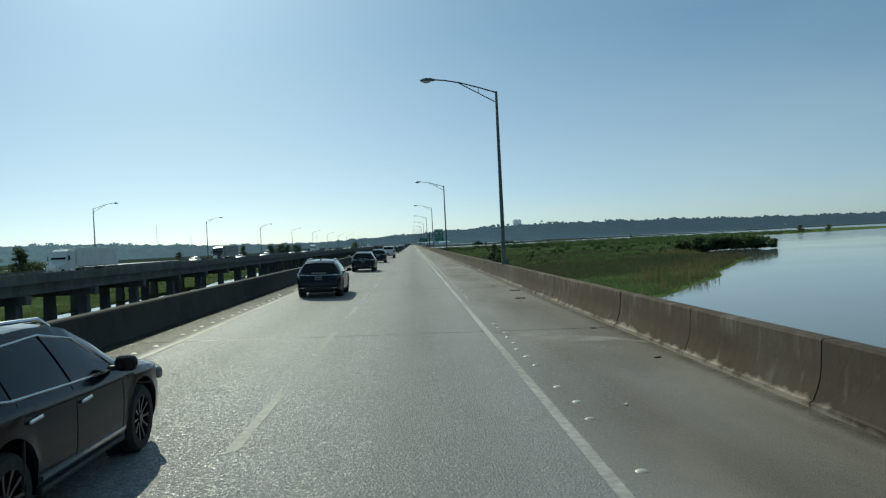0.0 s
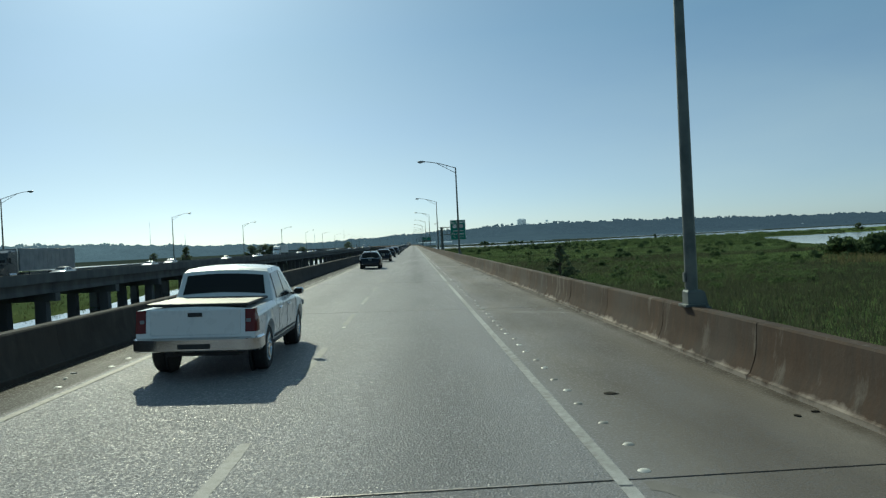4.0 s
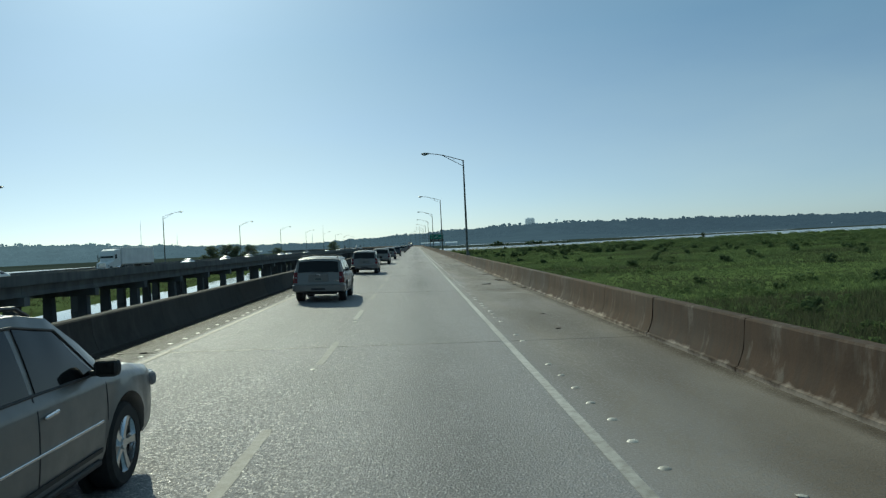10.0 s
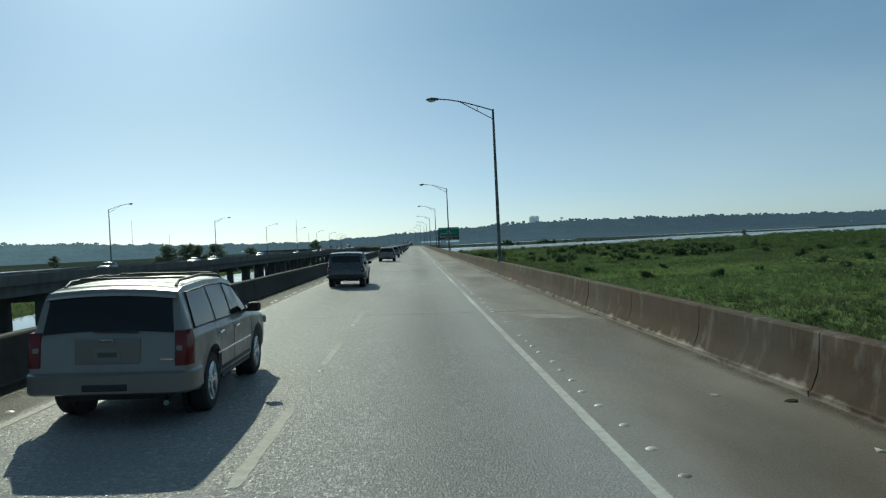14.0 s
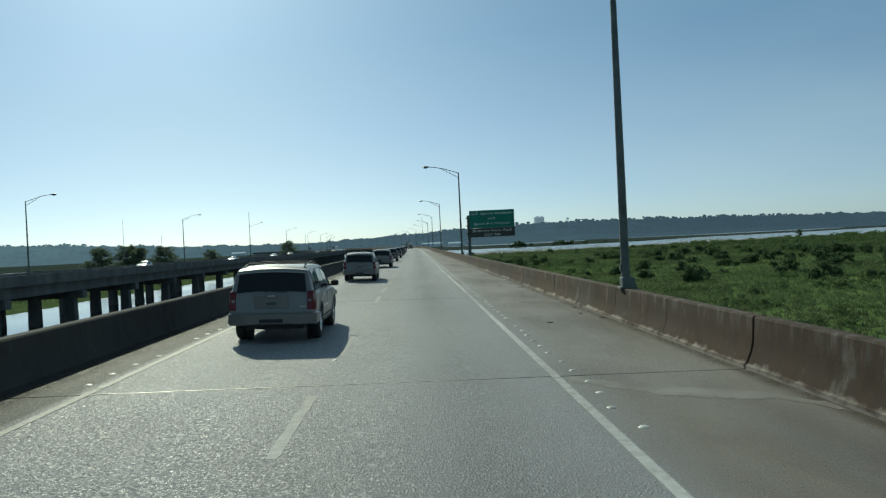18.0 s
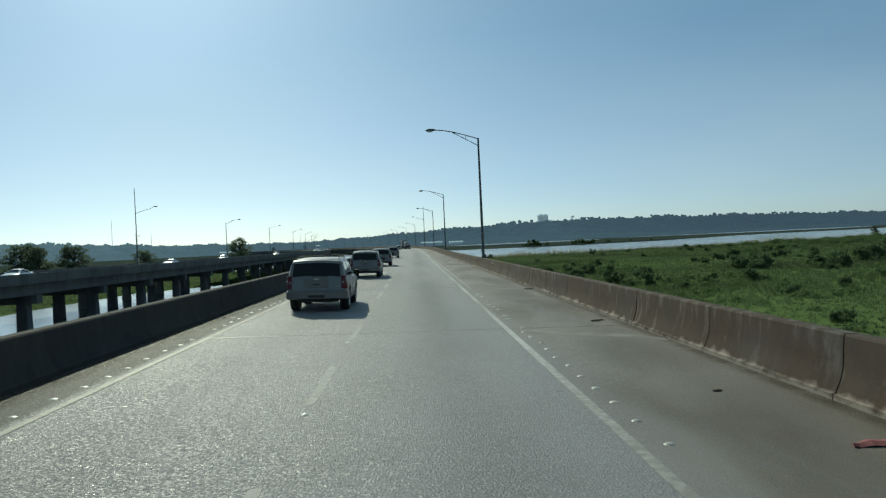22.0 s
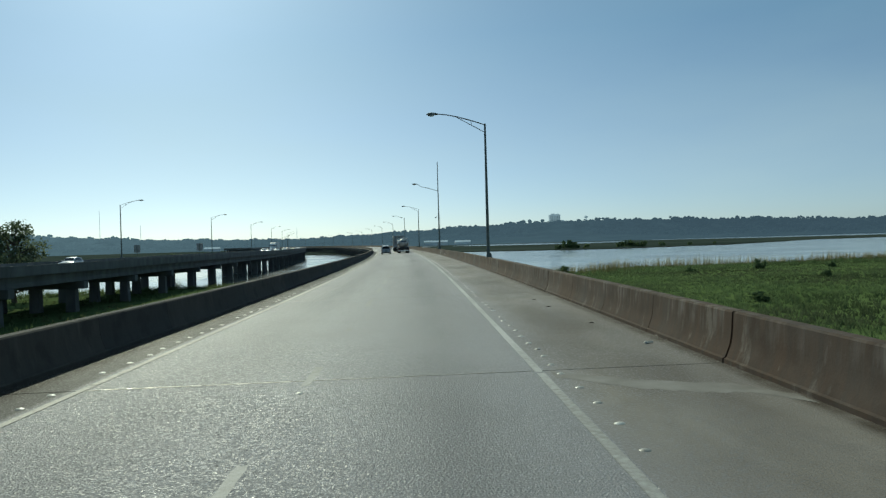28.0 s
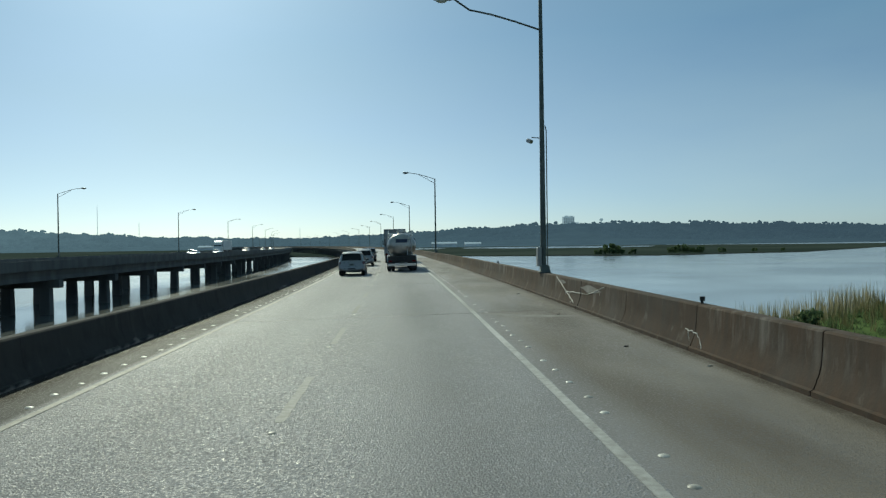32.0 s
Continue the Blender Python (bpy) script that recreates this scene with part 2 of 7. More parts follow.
def make_barrier(name, top_tone, low_tone, drips=0.6, pale=0.65):
    m, nt, b = material(name, top_tone, 0.93, spec=0.15)
    z = road_x(nt)[2]
    zn = math_node(nt, "ADD", math_node(nt, "MULTIPLY", z, 1.0), 0.15)
    streak = tex(nt, 1.3, 6, (4.5, 4.5, 0.16))
    blot = tex(nt, 0.45, 5, (1, 0.5, 1.6))
    col = mix(nt, ramp(nt, math_node(nt, "ADD", zn, math_node(nt, "MULTIPLY", blot, 1.3)), [(1.05, 1.0), (1.55, 0.0)]), top_tone, low_tone)
    col = mix(nt, ramp(nt, streak, [(0.38, drips), (0.56, 0.0)]), col, tuple(c * 0.4 for c in top_tone))
    col = mix(nt, ramp(nt, tex(nt, 1.0, 7, (2.2, 2.2, 0.8), offset=(9, 3, 1), rough=0.65), [(0.57, 0.0), (0.66, pale)]), col, (0.24, 0.225, 0.2))
    col = mix(nt, ramp(nt, tex(nt, 1.7, 6, (1, 1, 1), offset=(2, 8, 5)), [(0.52, 0.0), (0.66, 0.7)]), col, tuple(c * 0.6 for c in low_tone))
    grey = tex(nt, 0.33, 6, (1, 1, 1.5), offset=(5, 0, 3))
    col = mix(nt, ramp(nt, grey, [(0.48, 0.0), (0.68, 0.5)]), col, tuple(sum(top_tone) / 3 * k for k in (1.0, 0.98, 0.95)))
    chalk = math_node(nt, "ADD", zn, math_node(nt, "MULTIPLY", tex(nt, 2.6, 7), 0.36))
    chalk = math_node(nt, "ADD", chalk, math_node(nt, "MULTIPLY", tex(nt, 0.35, 3, offset=(0, 4, 0)), 0.28))
    col = mix(nt, ramp(nt, chalk, [(0.34, 0.92), (0.43, 0.0)]), col, (0.42, 0.37, 0.325))
    col = mix(nt, math_node(nt, "MULTIPLY", tex(nt, 22, 3), 0.35), col, tuple(c * 0.8 for c in top_tone))
    # pale and dark runs down from the top edge, in some stretches only
    run = math_node(nt, "MULTIPLY", ramp(nt, tex(nt, 1.5, 7, (2.2, 2.2, 0.4), offset=(3, 1, 0), rough=0.62), [(0.5, 0.0), (0.68, 1.0)]), ramp(nt, tex(nt, 0.13, 3, offset=(8, 0, 0)), [(0.44, 0.0), (0.56, 1.0)]))
    run = math_node(nt, "MULTIPLY", run, ramp(nt, math_node(nt, "ADD", zn, math_node(nt, "MULTIPLY", tex(nt, 3.0, 4, (1, 1, 0.2)), 0.5)), [(0.75, 0.0), (1.2, pale)]))
    col = mix(nt, run, col, (0.25, 0.24, 0.225))
    hue = mix(nt, rand_per_object(nt), (0.84, 0.84, 0.86), (1.12, 1.06, 1.0))
    col = mix(nt, 1.0, col, hue, "MULTIPLY")
    nt.links.new(col, b.inputs["Base Color"])
    bump(nt, b, tex(nt, 16, 4), 0.35, 0.015)
    return m


def make_noisy(name, dark, light, scale=3.0, rough=0.7, metal=0.0, bump_scale=None, bump_strength=0.3, stretch=(1, 1, 1), spec=0.5):
    m, nt, b = material(name, dark, rough, metal, spec)
    n = tex(nt, scale, 5, stretch)
    col = ramp(nt, n, [(0.32, dark), (0.68, light)])
    nt.links.new(col, b.inputs["Base Color"])
    if bump_scale:
        bump(nt, b, tex(nt, bump_scale, 3, stretch), bump_strength, 0.01)
    return m


def make_water():
    m, nt, b = material("bay_water", (0.14, 0.15, 0.143), 0.08)
    b.inputs["IOR"].default_value = 1.33
    patch = ramp(nt, tex(nt, 0.018, 4), [(0.4, 0.15), (0.62, 1.0)])
    w = math_node(nt, "ADD", tex(nt, 0.9, 4, (1, 1.4, 1)), math_node(nt, "MULTIPLY", tex(nt, 0.12, 3), 1.4))
    bump(nt, b, math_node(nt, "MULTIPLY", w, patch), 0.035, 0.1)
    calm = ramp(nt, math_node(nt, "MULTIPLY", road_x(nt)[1], 1 / 1200), [(0.3, 0.06), (0.6, 0.15)])
    nt.links.new(math_node(nt, "MULTIPLY", calm, ramp(nt, tex(nt, 0.02, 4), [(0.4, 0.7), (0.65, 1.3)])), b.inputs["Roughness"])
    return m


def make_foliage(name, dark, light, scale=0.5, island=True, warm=None):
    m, nt, b = material(name, dark, 0.95, spec=0.03)
    n = tex(nt, scale, 4)
    if island:
        g = nt.nodes.new("ShaderNodeNewGeometry").outputs["Random Per Island"]
        n = math_node(nt, "ADD", math_node(nt, "MULTIPLY", n, 0.7), math_node(nt, "MULTIPLY", g, 0.35))
    col = ramp(nt, n, [(0.28, dark), (0.72, light)])
    if warm:
        col = mix(nt, ramp(nt, tex(nt, 0.028, 4), [(0.45, 0.0), (0.62, 0.85)]), col, warm)
        col = mix(nt, ramp(nt, tex(nt, 0.05, 4, offset=(31, 7, 0)), [(0.52, 0.0), (0.68, 0.7)]), col, tuple(c * 0.45 for c in dark))
    nt.links.new(col, b.inputs["Base Color"])
    tr = nt.nodes.new("ShaderNodeBsdfTranslucent")
    nt.links.new(col, tr.inputs["Color"])
    mx = nt.nodes.new("ShaderNodeMixShader")
    mx.inputs[0].default_value = 0.5
    out = nt.nodes["Material Output"]
    nt.links.new(b.outputs[0], mx.inputs[1])
    nt.links.new(tr.outputs[0], mx.inputs[2])
    nt.links.new(mx.outputs[0], out.inputs["Surface"])
    return m


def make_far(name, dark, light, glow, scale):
    """Far surfaces; along the horizon, kilometres off, haze is painted as emission, paler towards the sun's side."""
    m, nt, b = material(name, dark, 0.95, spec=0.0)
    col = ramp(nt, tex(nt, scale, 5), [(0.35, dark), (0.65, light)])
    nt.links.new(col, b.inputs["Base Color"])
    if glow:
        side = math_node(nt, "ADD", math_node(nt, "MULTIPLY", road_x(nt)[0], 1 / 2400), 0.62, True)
        haze_glow = ramp(nt, side, [(0.0, glow[0]), (0.5, glow[1]), (1.0, glow[2])])
        haze_glow = mix(nt, ramp(nt, tex(nt, 0.02, 6, rough=0.7), [(0.35, 0.0), (0.7, 0.35)]), haze_glow, tuple(c * 0.6 for c in glow[2]))
        nt.links.new(haze_glow, b.inputs["Emission Color"])
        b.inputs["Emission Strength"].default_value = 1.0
    return m


def make_paint(name, base, rough=0.28, metal=0.0, coat=0.6, spec=0.5):
    m, nt, b = material(name, base, rough, metal, spec)
    b.inputs["Coat Weight"].default_value = coat
    b.inputs["Coat Roughness"].default_value = 0.06
    dust = ramp(nt, tex(nt, 3.0, 5), [(0.4, 0.0), (0.8, 0.12)])
    nt.links.new(mix(nt, dust, base, tuple(c * 0.85 + 0.006 for c in base)), b.inputs["Base Color"])
    nt.links.new(ramp(nt, tex(nt, 6.0, 4), [(0.3, rough * 0.8), (0.8, min(1, rough * 1.5))]), b.inputs["Roughness"])
    return m


def make_line(name, paint):
    """Road paint worn through to the concrete in patches."""
    m, nt, b = material(name, paint, 0.7, spec=0.3)
    worn = math_node(nt, "ADD", math_node(nt, "MULTIPLY", tex(nt, 0.11, 4), 0.8), math_node(nt, "MULTIPLY", tex(nt, 9, 5), 0.55))
    col = mix(nt, ramp(nt, worn, [(0.52, 0.08), (0.82, 0.92)]), paint, (0.2, 0.19, 0.17))
    col = mix(nt, ramp(nt, tex(nt, 60, 2), [(0.55, 0.0), (0.75, 0.5)]), col, (0.17, 0.16, 0.145))
    nt.links.new(col, b.inputs["Base Color"])
    bump(nt, b, tex(nt, 45, 2), 0.4, 0.006)
    return m


M = {}
M["deck"] = make_deck()
M["shoulder"] = make_deck("shoulder_concrete", True)
M["barrier"] = make_barrier("barrier_concrete", (0.102, 0.095, 0.087), (0.082, 0.052, 0.036), 0.4, 0.5)
# the median parapet takes darker tones and fainter streaks
M["barrier_left"] = make_barrier("barrier_concrete_dark", (0.07, 0.07, 0.07), (0.062, 0.057, 0.052), 0.2, 0.08)
M["opp"] = make_noisy("bridge_concrete", (0.066, 0.068, 0.069), (0.125, 0.127, 0.127), 0.5, 0.9, bump_scale=9, stretch=(1, 1, 0.35))
M["line"] = make_line("worn_white_line", (0.52, 0.51, 0.5))
M["dash"] = make_line("worn_lane_paint", (0.345, 0.335, 0.325))
M["line_warm"] = make_line("worn_yellow_line", (0.42, 0.385, 0.33))
M["stud"] = make_noisy("ceramic_marker", (0.2, 0.18, 0.15), (0.72, 0.69, 0.63), 1.0, 0.45)
M["nosing"] = make_noisy("worn_joint_steel", (0.17, 0.16, 0.145), (0.34, 0.32, 0.3), 5, 0.52, 0.9)
M["joint"] = make_noisy("joint_rubber", (0.012, 0.012, 0.012), (0.04, 0.038, 0.035), 6, 0.7)
M["patch"] = make_noisy("pale_patch_mortar", (0.14, 0.125, 0.11), (0.235, 0.22, 0.203), 1.6, 0.85, bump_scale=30)
M["galv"] = make_noisy("weathered_lamp_steel", (0.07, 0.085, 0.08), (0.14, 0.155, 0.145), 2.0, 0.5, 0.5)
M["lamp_glass"] = material("lamp_lens", (0.5, 0.52, 0.52), 0.2)[0]
M["sign_green"] = make_noisy("sign_green_sheet", (0.003, 0.15, 0.1), (0.006, 0.19, 0.125), 1.0, 0.45)
M["sign_brown"] = make_noisy("sign_brown_sheet", (0.035, 0.03, 0.022), (0.05, 0.042, 0.03), 1.0, 0.45)
M["sign_white"] = material("sign_white_sheet", (0.8, 0.8, 0.79), 0.4)[0]
M["sign_faded"] = material("faded_shield", (0.5, 0.46, 0.46), 0.5)[0]
M["sign_ghost"] = material("faded_figures", (0.5, 0.36, 0.37), 0.5)[0]
M["sign_black"] = material("sign_black", (0.015, 0.015, 0.015), 0.5)[0]
M["sign_back"] = make_noisy("sign_aluminium_back", (0.25, 0.25, 0.25), (0.35, 0.35, 0.35), 2, 0.45, 0.8)
M["water"] = make_water()
M["mud"] = make_noisy("marsh_turf", (0.075, 0.108, 0.04), (0.125, 0.17, 0.062), 0.12, 1.0, bump_scale=1.5, spec=0.0)
M["grass"] = make_foliage("marsh_grass", (0.083, 0.12, 0.054), (0.138, 0.192, 0.084), 0.12, True, (0.078, 0.092, 0.054))
M["sedge"] = make_foliage("sedge_blades", (0.078, 0.11, 0.048), (0.14, 0.185, 0.08), 0.15, True, (0.1, 0.105, 0.058))
M["sedge_turf"] = make_noisy("sedge_turf", (0.055, 0.08, 0.034), (0.1, 0.135, 0.056), 0.12, 1.0, bump_scale=1.5, spec=0.0)
M["rush"] = make_foliage("rush_blades", (0.05, 0.062, 0.038), (0.092, 0.1, 0.06), 0.5)
M["reed"] = make_foliage("dry_reed", (0.085, 0.085, 0.04), (0.17, 0.155, 0.08), 0.5)
M["straw"] = make_foliage("straw_stalks", (0.2, 0.185, 0.115), (0.34, 0.305, 0.2), 0.5)
M["shrub"] = make_foliage("shrub_leaves", (0.06, 0.09, 0.046), (0.118, 0.164, 0.08), 0.6)
M["bush"] = make_foliage("bush_leaves", (0.075, 0.112, 0.05), (0.14, 0.195, 0.085), 0.6)
M["leaf"] = make_foliage("tree_leaves", (0.09, 0.118, 0.075), (0.15, 0.18, 0.112), 0.3)
M["bark"] = make_noisy("tree_bark", (0.05, 0.04, 0.03), (0.11, 0.09, 0.07), 6, 0.9, bump_scale=12, stretch=(1, 1, 0.25))
# blue haze painted over the far woods as emission, strongest on the left
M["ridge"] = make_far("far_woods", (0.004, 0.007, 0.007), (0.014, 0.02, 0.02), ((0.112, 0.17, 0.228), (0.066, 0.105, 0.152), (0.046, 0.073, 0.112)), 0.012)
# no glow here; the flats' base colour itself is greyed to look hazy
M["flats"] = make_far("far_marsh", (0.034, 0.046, 0.04), (0.06, 0.074, 0.064), None, 0.006)
M["far_white"] = make_far("far_pale_walls", (0.6, 0.61, 0.62), (0.75, 0.76, 0.77), None, 0.05)
# far landmarks emit too: painted haze that lifts their unlit walls
M["far_tower"] = make_far("far_tower_wall", (0.3, 0.34, 0.38), (0.38, 0.42, 0.46), ((0.19, 0.24, 0.29), (0.15, 0.19, 0.23), (0.14, 0.18, 0.22)), 0.05)
M["glass"] = material("tinted_glass", (0.006, 0.007, 0.008), 0.06, spec=0.3)[0]
M["black_paint"] = make_paint("black_car_paint", (0.004, 0.007, 0.012), 0.14, 0.0, 0.12, 0.2)
M["silver_paint"] = make_paint("pewter_car_paint", (0.155, 0.149, 0.14), 0.36, 0.3, 0.35)
M["white_paint"] = make_paint("white_car_paint", (0.66, 0.67, 0.67))
M["grey_paint"] = make_paint("grey_car_paint", (0.24, 0.245, 0.25), 0.3, 0.4)
M["dark_paint"] = make_paint("dark_car_paint", (0.02, 0.022, 0.026))
M["plastic"] = make_noisy("black_plastic", (0.012, 0.012, 0.012), (0.025, 0.025, 0.025), 8, 0.6)
M["chrome"] = material("chrome_trim", (0.6, 0.6, 0.6), 0.15, 1.0)[0]
M["dark_alloy"] = material("dark_alloy_rim", (0.1, 0.1, 0.105), 0.22, 0.9)[0]
M["alloy"] = material("alloy_rim", (0.42, 0.42, 0.42), 0.25, 0.9)[0]
M["tyre"] = make_noisy("tyre_rubber", (0.012, 0.012, 0.012), (0.028, 0.027, 0.026), 10, 0.85)
M["red_lens"] = material("red_tail_lens", (0.1, 0.003, 0.005), 0.2, spec=0.3)[0]
M["dark_lens"] = material("smoked_tail_lens", (0.016, 0.008, 0.009), 0.15)[0]
M["clear_lens"] = material("clear_lens", (0.2, 0.2, 0.21), 0.15)[0]
M["plate"] = material("plate_face", (0.15, 0.155, 0.14), 0.5)[0]
M["plate_bar"] = material("plate_bar", (0.05, 0.06, 0.05), 0.5)[0]
M["trailer_white"] = make_noisy("trailer_white_panel", (0.6, 0.61, 0.61), (0.72, 0.73, 0.73), 0.8, 0.45)
M["trailer_dark"] = make_noisy("trailer_grey_panel", (0.18, 0.19, 0.2), (0.28, 0.29, 0.3), 0.8, 0.55)
M["steel_tank"] = make_noisy("brushed_tank_steel", (0.33, 0.31, 0.29), (0.5, 0.48, 0.45), 1.5, 0.3, 0.85, stretch=(1, 0.3, 1))
M["debris"] = make_noisy("dark_debris", (0.01, 0.01, 0.009), (0.04, 0.033, 0.026), 12, 0.9, spec=0.1)
M["debris_pale"] = make_noisy("pale_debris", (0.35, 0.33, 0.3), (0.6, 0.58, 0.54), 12, 0.7)
M["rag"] = make_noisy("faded_red_rag", (0.16, 0.04, 0.04), (0.32, 0.1, 0.1), 9, 0.8)
M["blue_panel"] = material("blue_badge", (0.015, 0.03, 0.07), 0.4)[0]

# ---------------------------------------------------------------- mesh helpers


def mesh_of(name, verts, faces, mat, smooth=False):
    me = bpy.data.meshes.new(name)
    if isinstance(verts, np.ndarray):
        n, k = faces.shape
        me.vertices.add(len(verts))
        me.vertices.foreach_set("co", verts.astype(np.float32).ravel())
        me.loops.add(n * k)
        me.loops.foreach_set("vertex_index", faces.astype(np.int32).ravel())
        me.polygons.add(n)
        me.polygons.foreach_set("loop_start", np.arange(0, n * k, k, dtype=np.int32))
        me.update(calc_edges=True)
    else:
        me.from_pydata([tuple(v) for v in verts], [], faces)
    if smooth:
        me.polygons.foreach_set("use_smooth", [True] * len(me.polygons))
    me.materials.append(mat)
    me.update()
    return me


def bm_mesh(name, bm, mat, smooth=None):
    bmesh.ops.recalc_face_normals(bm, faces=bm.faces)
    me = bpy.data.meshes.new(name)
    bm.to_mesh(me)
    bm.free()
    me.materials.append(mat)
    if smooth is not None:
        me.polygons.foreach_set("use_smooth", [True] * len(me.polygons))
        me.set_sharp_from_angle(angle=radians(smooth))
    return me


def part(name, bm, mat, parent, label="", smooth=None, kind=""):
    """Links a bmesh (or a ready mesh) as one mesh object under a thing or a part."""
    me = bm if isinstance(bm, bpy.types.Mesh) else bm_mesh(name, bm, mat, smooth)
    ob = new(name, me)
    ob.parent = parent
    return tagged(ob, label=label, kind=kind)


def thing(name, label, category, m=Matrix(), group="", kind=""):
    ob = new(name)
    ob.empty_display_size = 0.3
    ob.matrix_basis = m
    return tagged(ob, label, category, group, kind)


def box(bm, c, size, rot=(0, 0, 0), bevel=0.0):
    r = bmesh.ops.create_cube(bm, size=1.0, matrix=Matrix.LocRotScale(Vector(c), Euler(rot), Vector(size)))
    if bevel:
        edges = list({e for v in r["verts"] for e in v.link_edges})
        bmesh.ops.bevel(bm, geom=edges, offset=bevel, segments=2, affect="EDGES", profile=0.5)
    return bm


def boxm(c, size, rot=(0, 0, 0), bevel=0.0):
    return box(bmesh.new(), c, size, rot, bevel)


def tube(bm, pts, radii, n=8, cap=True):
    """A tapered round tube through points."""
    pts = [Vector(p) for p in pts]
    if not isinstance(radii, (list, tuple)):
        radii = [radii] * len(pts)
    rings = []
    for i, p in enumerate(pts):
        d = (pts[min(i + 1, len(pts) - 1)] - pts[max(i - 1, 0)]).normalized()
        a = d.orthogonal().normalized() if abs(d.z) > 0.99 else d.cross(Vector((0, 0, 1))).normalized()
        b = d.cross(a)
        rings.append([bm.verts.new(p + float(radii[i]) * (math.cos(2 * math.pi * k / n) * a + math.sin(2 * math.pi * k / n) * b)) for k in range(n)])
    for r0, r1 in zip(rings, rings[1:]):
        for k in range(n):
            bm.faces.new((r0[k], r0[(k + 1) % n], r1[(k + 1) % n], r1[k]))
    if cap:
        bm.faces.new(rings[0][::-1])
        bm.faces.new(rings[-1])
    return bm


def loft(bm, rings, cap=True, closed=True):
    vr = [[bm.verts.new(p) for p in r] for r in rings]
    n = len(vr[0])
    for a, b in zip(vr, vr[1:]):
        for k in range(n if closed else n - 1):
            bm.faces.new((a[k], a[(k + 1) % n], b[(k + 1) % n], b[k]))
    if cap and closed:
        bm.faces.new(vr[0][::-1])
        bm.faces.new(vr[-1])
    return bm


def strip_rows(s0, s1, step):
    n = max(1, math.ceil((s1 - s0) / step))
    return [s0 + (s1 - s0) * i / n for i in range(n + 1)]


def swept(section, s0, s1, step, skew=0.0):
    """A closed section (x right of the road, height over the deck) swept along the road."""
    rings = []
    for s in strip_rows(s0, s1, step):
        ring = []
        for x, z in section:
            px, py, a = road(s + skew * x, x)
            ring.append((px, py, z + deck_z(x, s)))
        rings.append(ring)
    return loft(bmesh.new(), rings)


def at_road(s, off, z=0.0, turn=0.0):
    x, y, a = road(s, off)
    return pose(x, y, z, 0, 0, math.degrees(a) + turn)


BANK = ((650, 0.03), (672, 0.0255), (700, 0.0135), (724, -0.0015), (760, -0.008), (810, -0.0126), (860, -0.014))


def deck_z(off, s=0.0):
    """The deck falls to its right, and banks the other way once the road bends."""
    return -float(np.interp(s, [q[0] for q in BANK], [q[1] for q in BANK])) * off


def text_mesh(body, size, name="lettering"):
    cu = bpy.data.curves.new(name, "FONT")
    cu.body, cu.size, cu.extrude = body, size, 0.002
    cu.align_x, cu.align_y = "CENTER", "CENTER"
    cu.resolution_u = 3
    cu.space_character = 1.15
    ob = bpy.data.objects.new(name, cu)
    scene.collection.objects.link(ob)
    bpy.context.view_layer.update()
    me = bpy.data.meshes.new_from_object(ob.evaluated_get(bpy.context.evaluated_depsgraph_get()))
    bpy.data.objects.remove(ob)
    return me

# ---------------------------------------------------------------- the bridge that carries the road
SPAN, SPAN_0 = 17.82, -53.2
SKEW = 0.09                          # the joints cross the road a little askew
JOINTS = [SPAN_0 + SPAN * k for k in range(0, 130)]
NEAR_END = 54                        # spans built piece by piece up to here
X_L, X_R, X_C = -5.1, 1.94, -1.72    # left edge line, right edge line, lane line
FOOT_L, FOOT_R = -6.36, 5.12

deck = tagged(new("road"), "grey worn concrete motorway bridge deck with open joints", "road", kind="structure")
shoulder = tagged(new("pavement"), "brown stained concrete shoulder beside the lanes", "shoulder", kind="structure")
EDGE, EDGE_L = 2.03, -5.2


def slab_section(x0, x1, depth=0.22):
    return [(x0, 0), (x1, 0), (x1, -depth), (x0, -depth)]


for k in range(len(JOINTS) - 1):
    a, b = JOINTS[k] + 0.02, JOINTS[k + 1] - 0.02
    if k < NEAR_END:
        part("slab", swept(slab_section(EDGE_L, EDGE), a, b, 6.0, SKEW), M["deck"], deck)
        part("slab", swept(slab_section(EDGE, FOOT_R + 0.5), a, b, 6.0, SKEW), M["shoulder"], shoulder)
        part("slab", swept(slab_section(FOOT_L - 0.35, EDGE_L), a, b, 6.0, SKEW), M["shoulder"], shoulder)
far_deck = part("far_slab", swept(slab_section(FOOT_L - 0.35, FOOT_R + 0.5), JOINTS[NEAR_END] + 0.01, JOINTS[-1], 18), M["deck"], deck)

joint = tagged(new("trim"), "black rubber and steel expansion joints across the deck", "joint", kind="structure")
for k in range(NEAR_END + 1):
    s = JOINTS[k]
    sec = [(FOOT_L, -0.012), (FOOT_R, -0.012), (FOOT_R, -0.2), (FOOT_L, -0.2)]
    part("joint_seal", swept(sec, s - 0.03, s + 0.03, 1, SKEW), M["joint"], joint)
    rim = [(EDGE_L, 0.002), (EDGE, 0.002), (EDGE, -0.1), (EDGE_L, -0.1)]
    part("nosing", swept(rim, s + 0.019, s + 0.042, 1, SKEW), M["nosing"], joint, "thin worn steel edge of the joint")

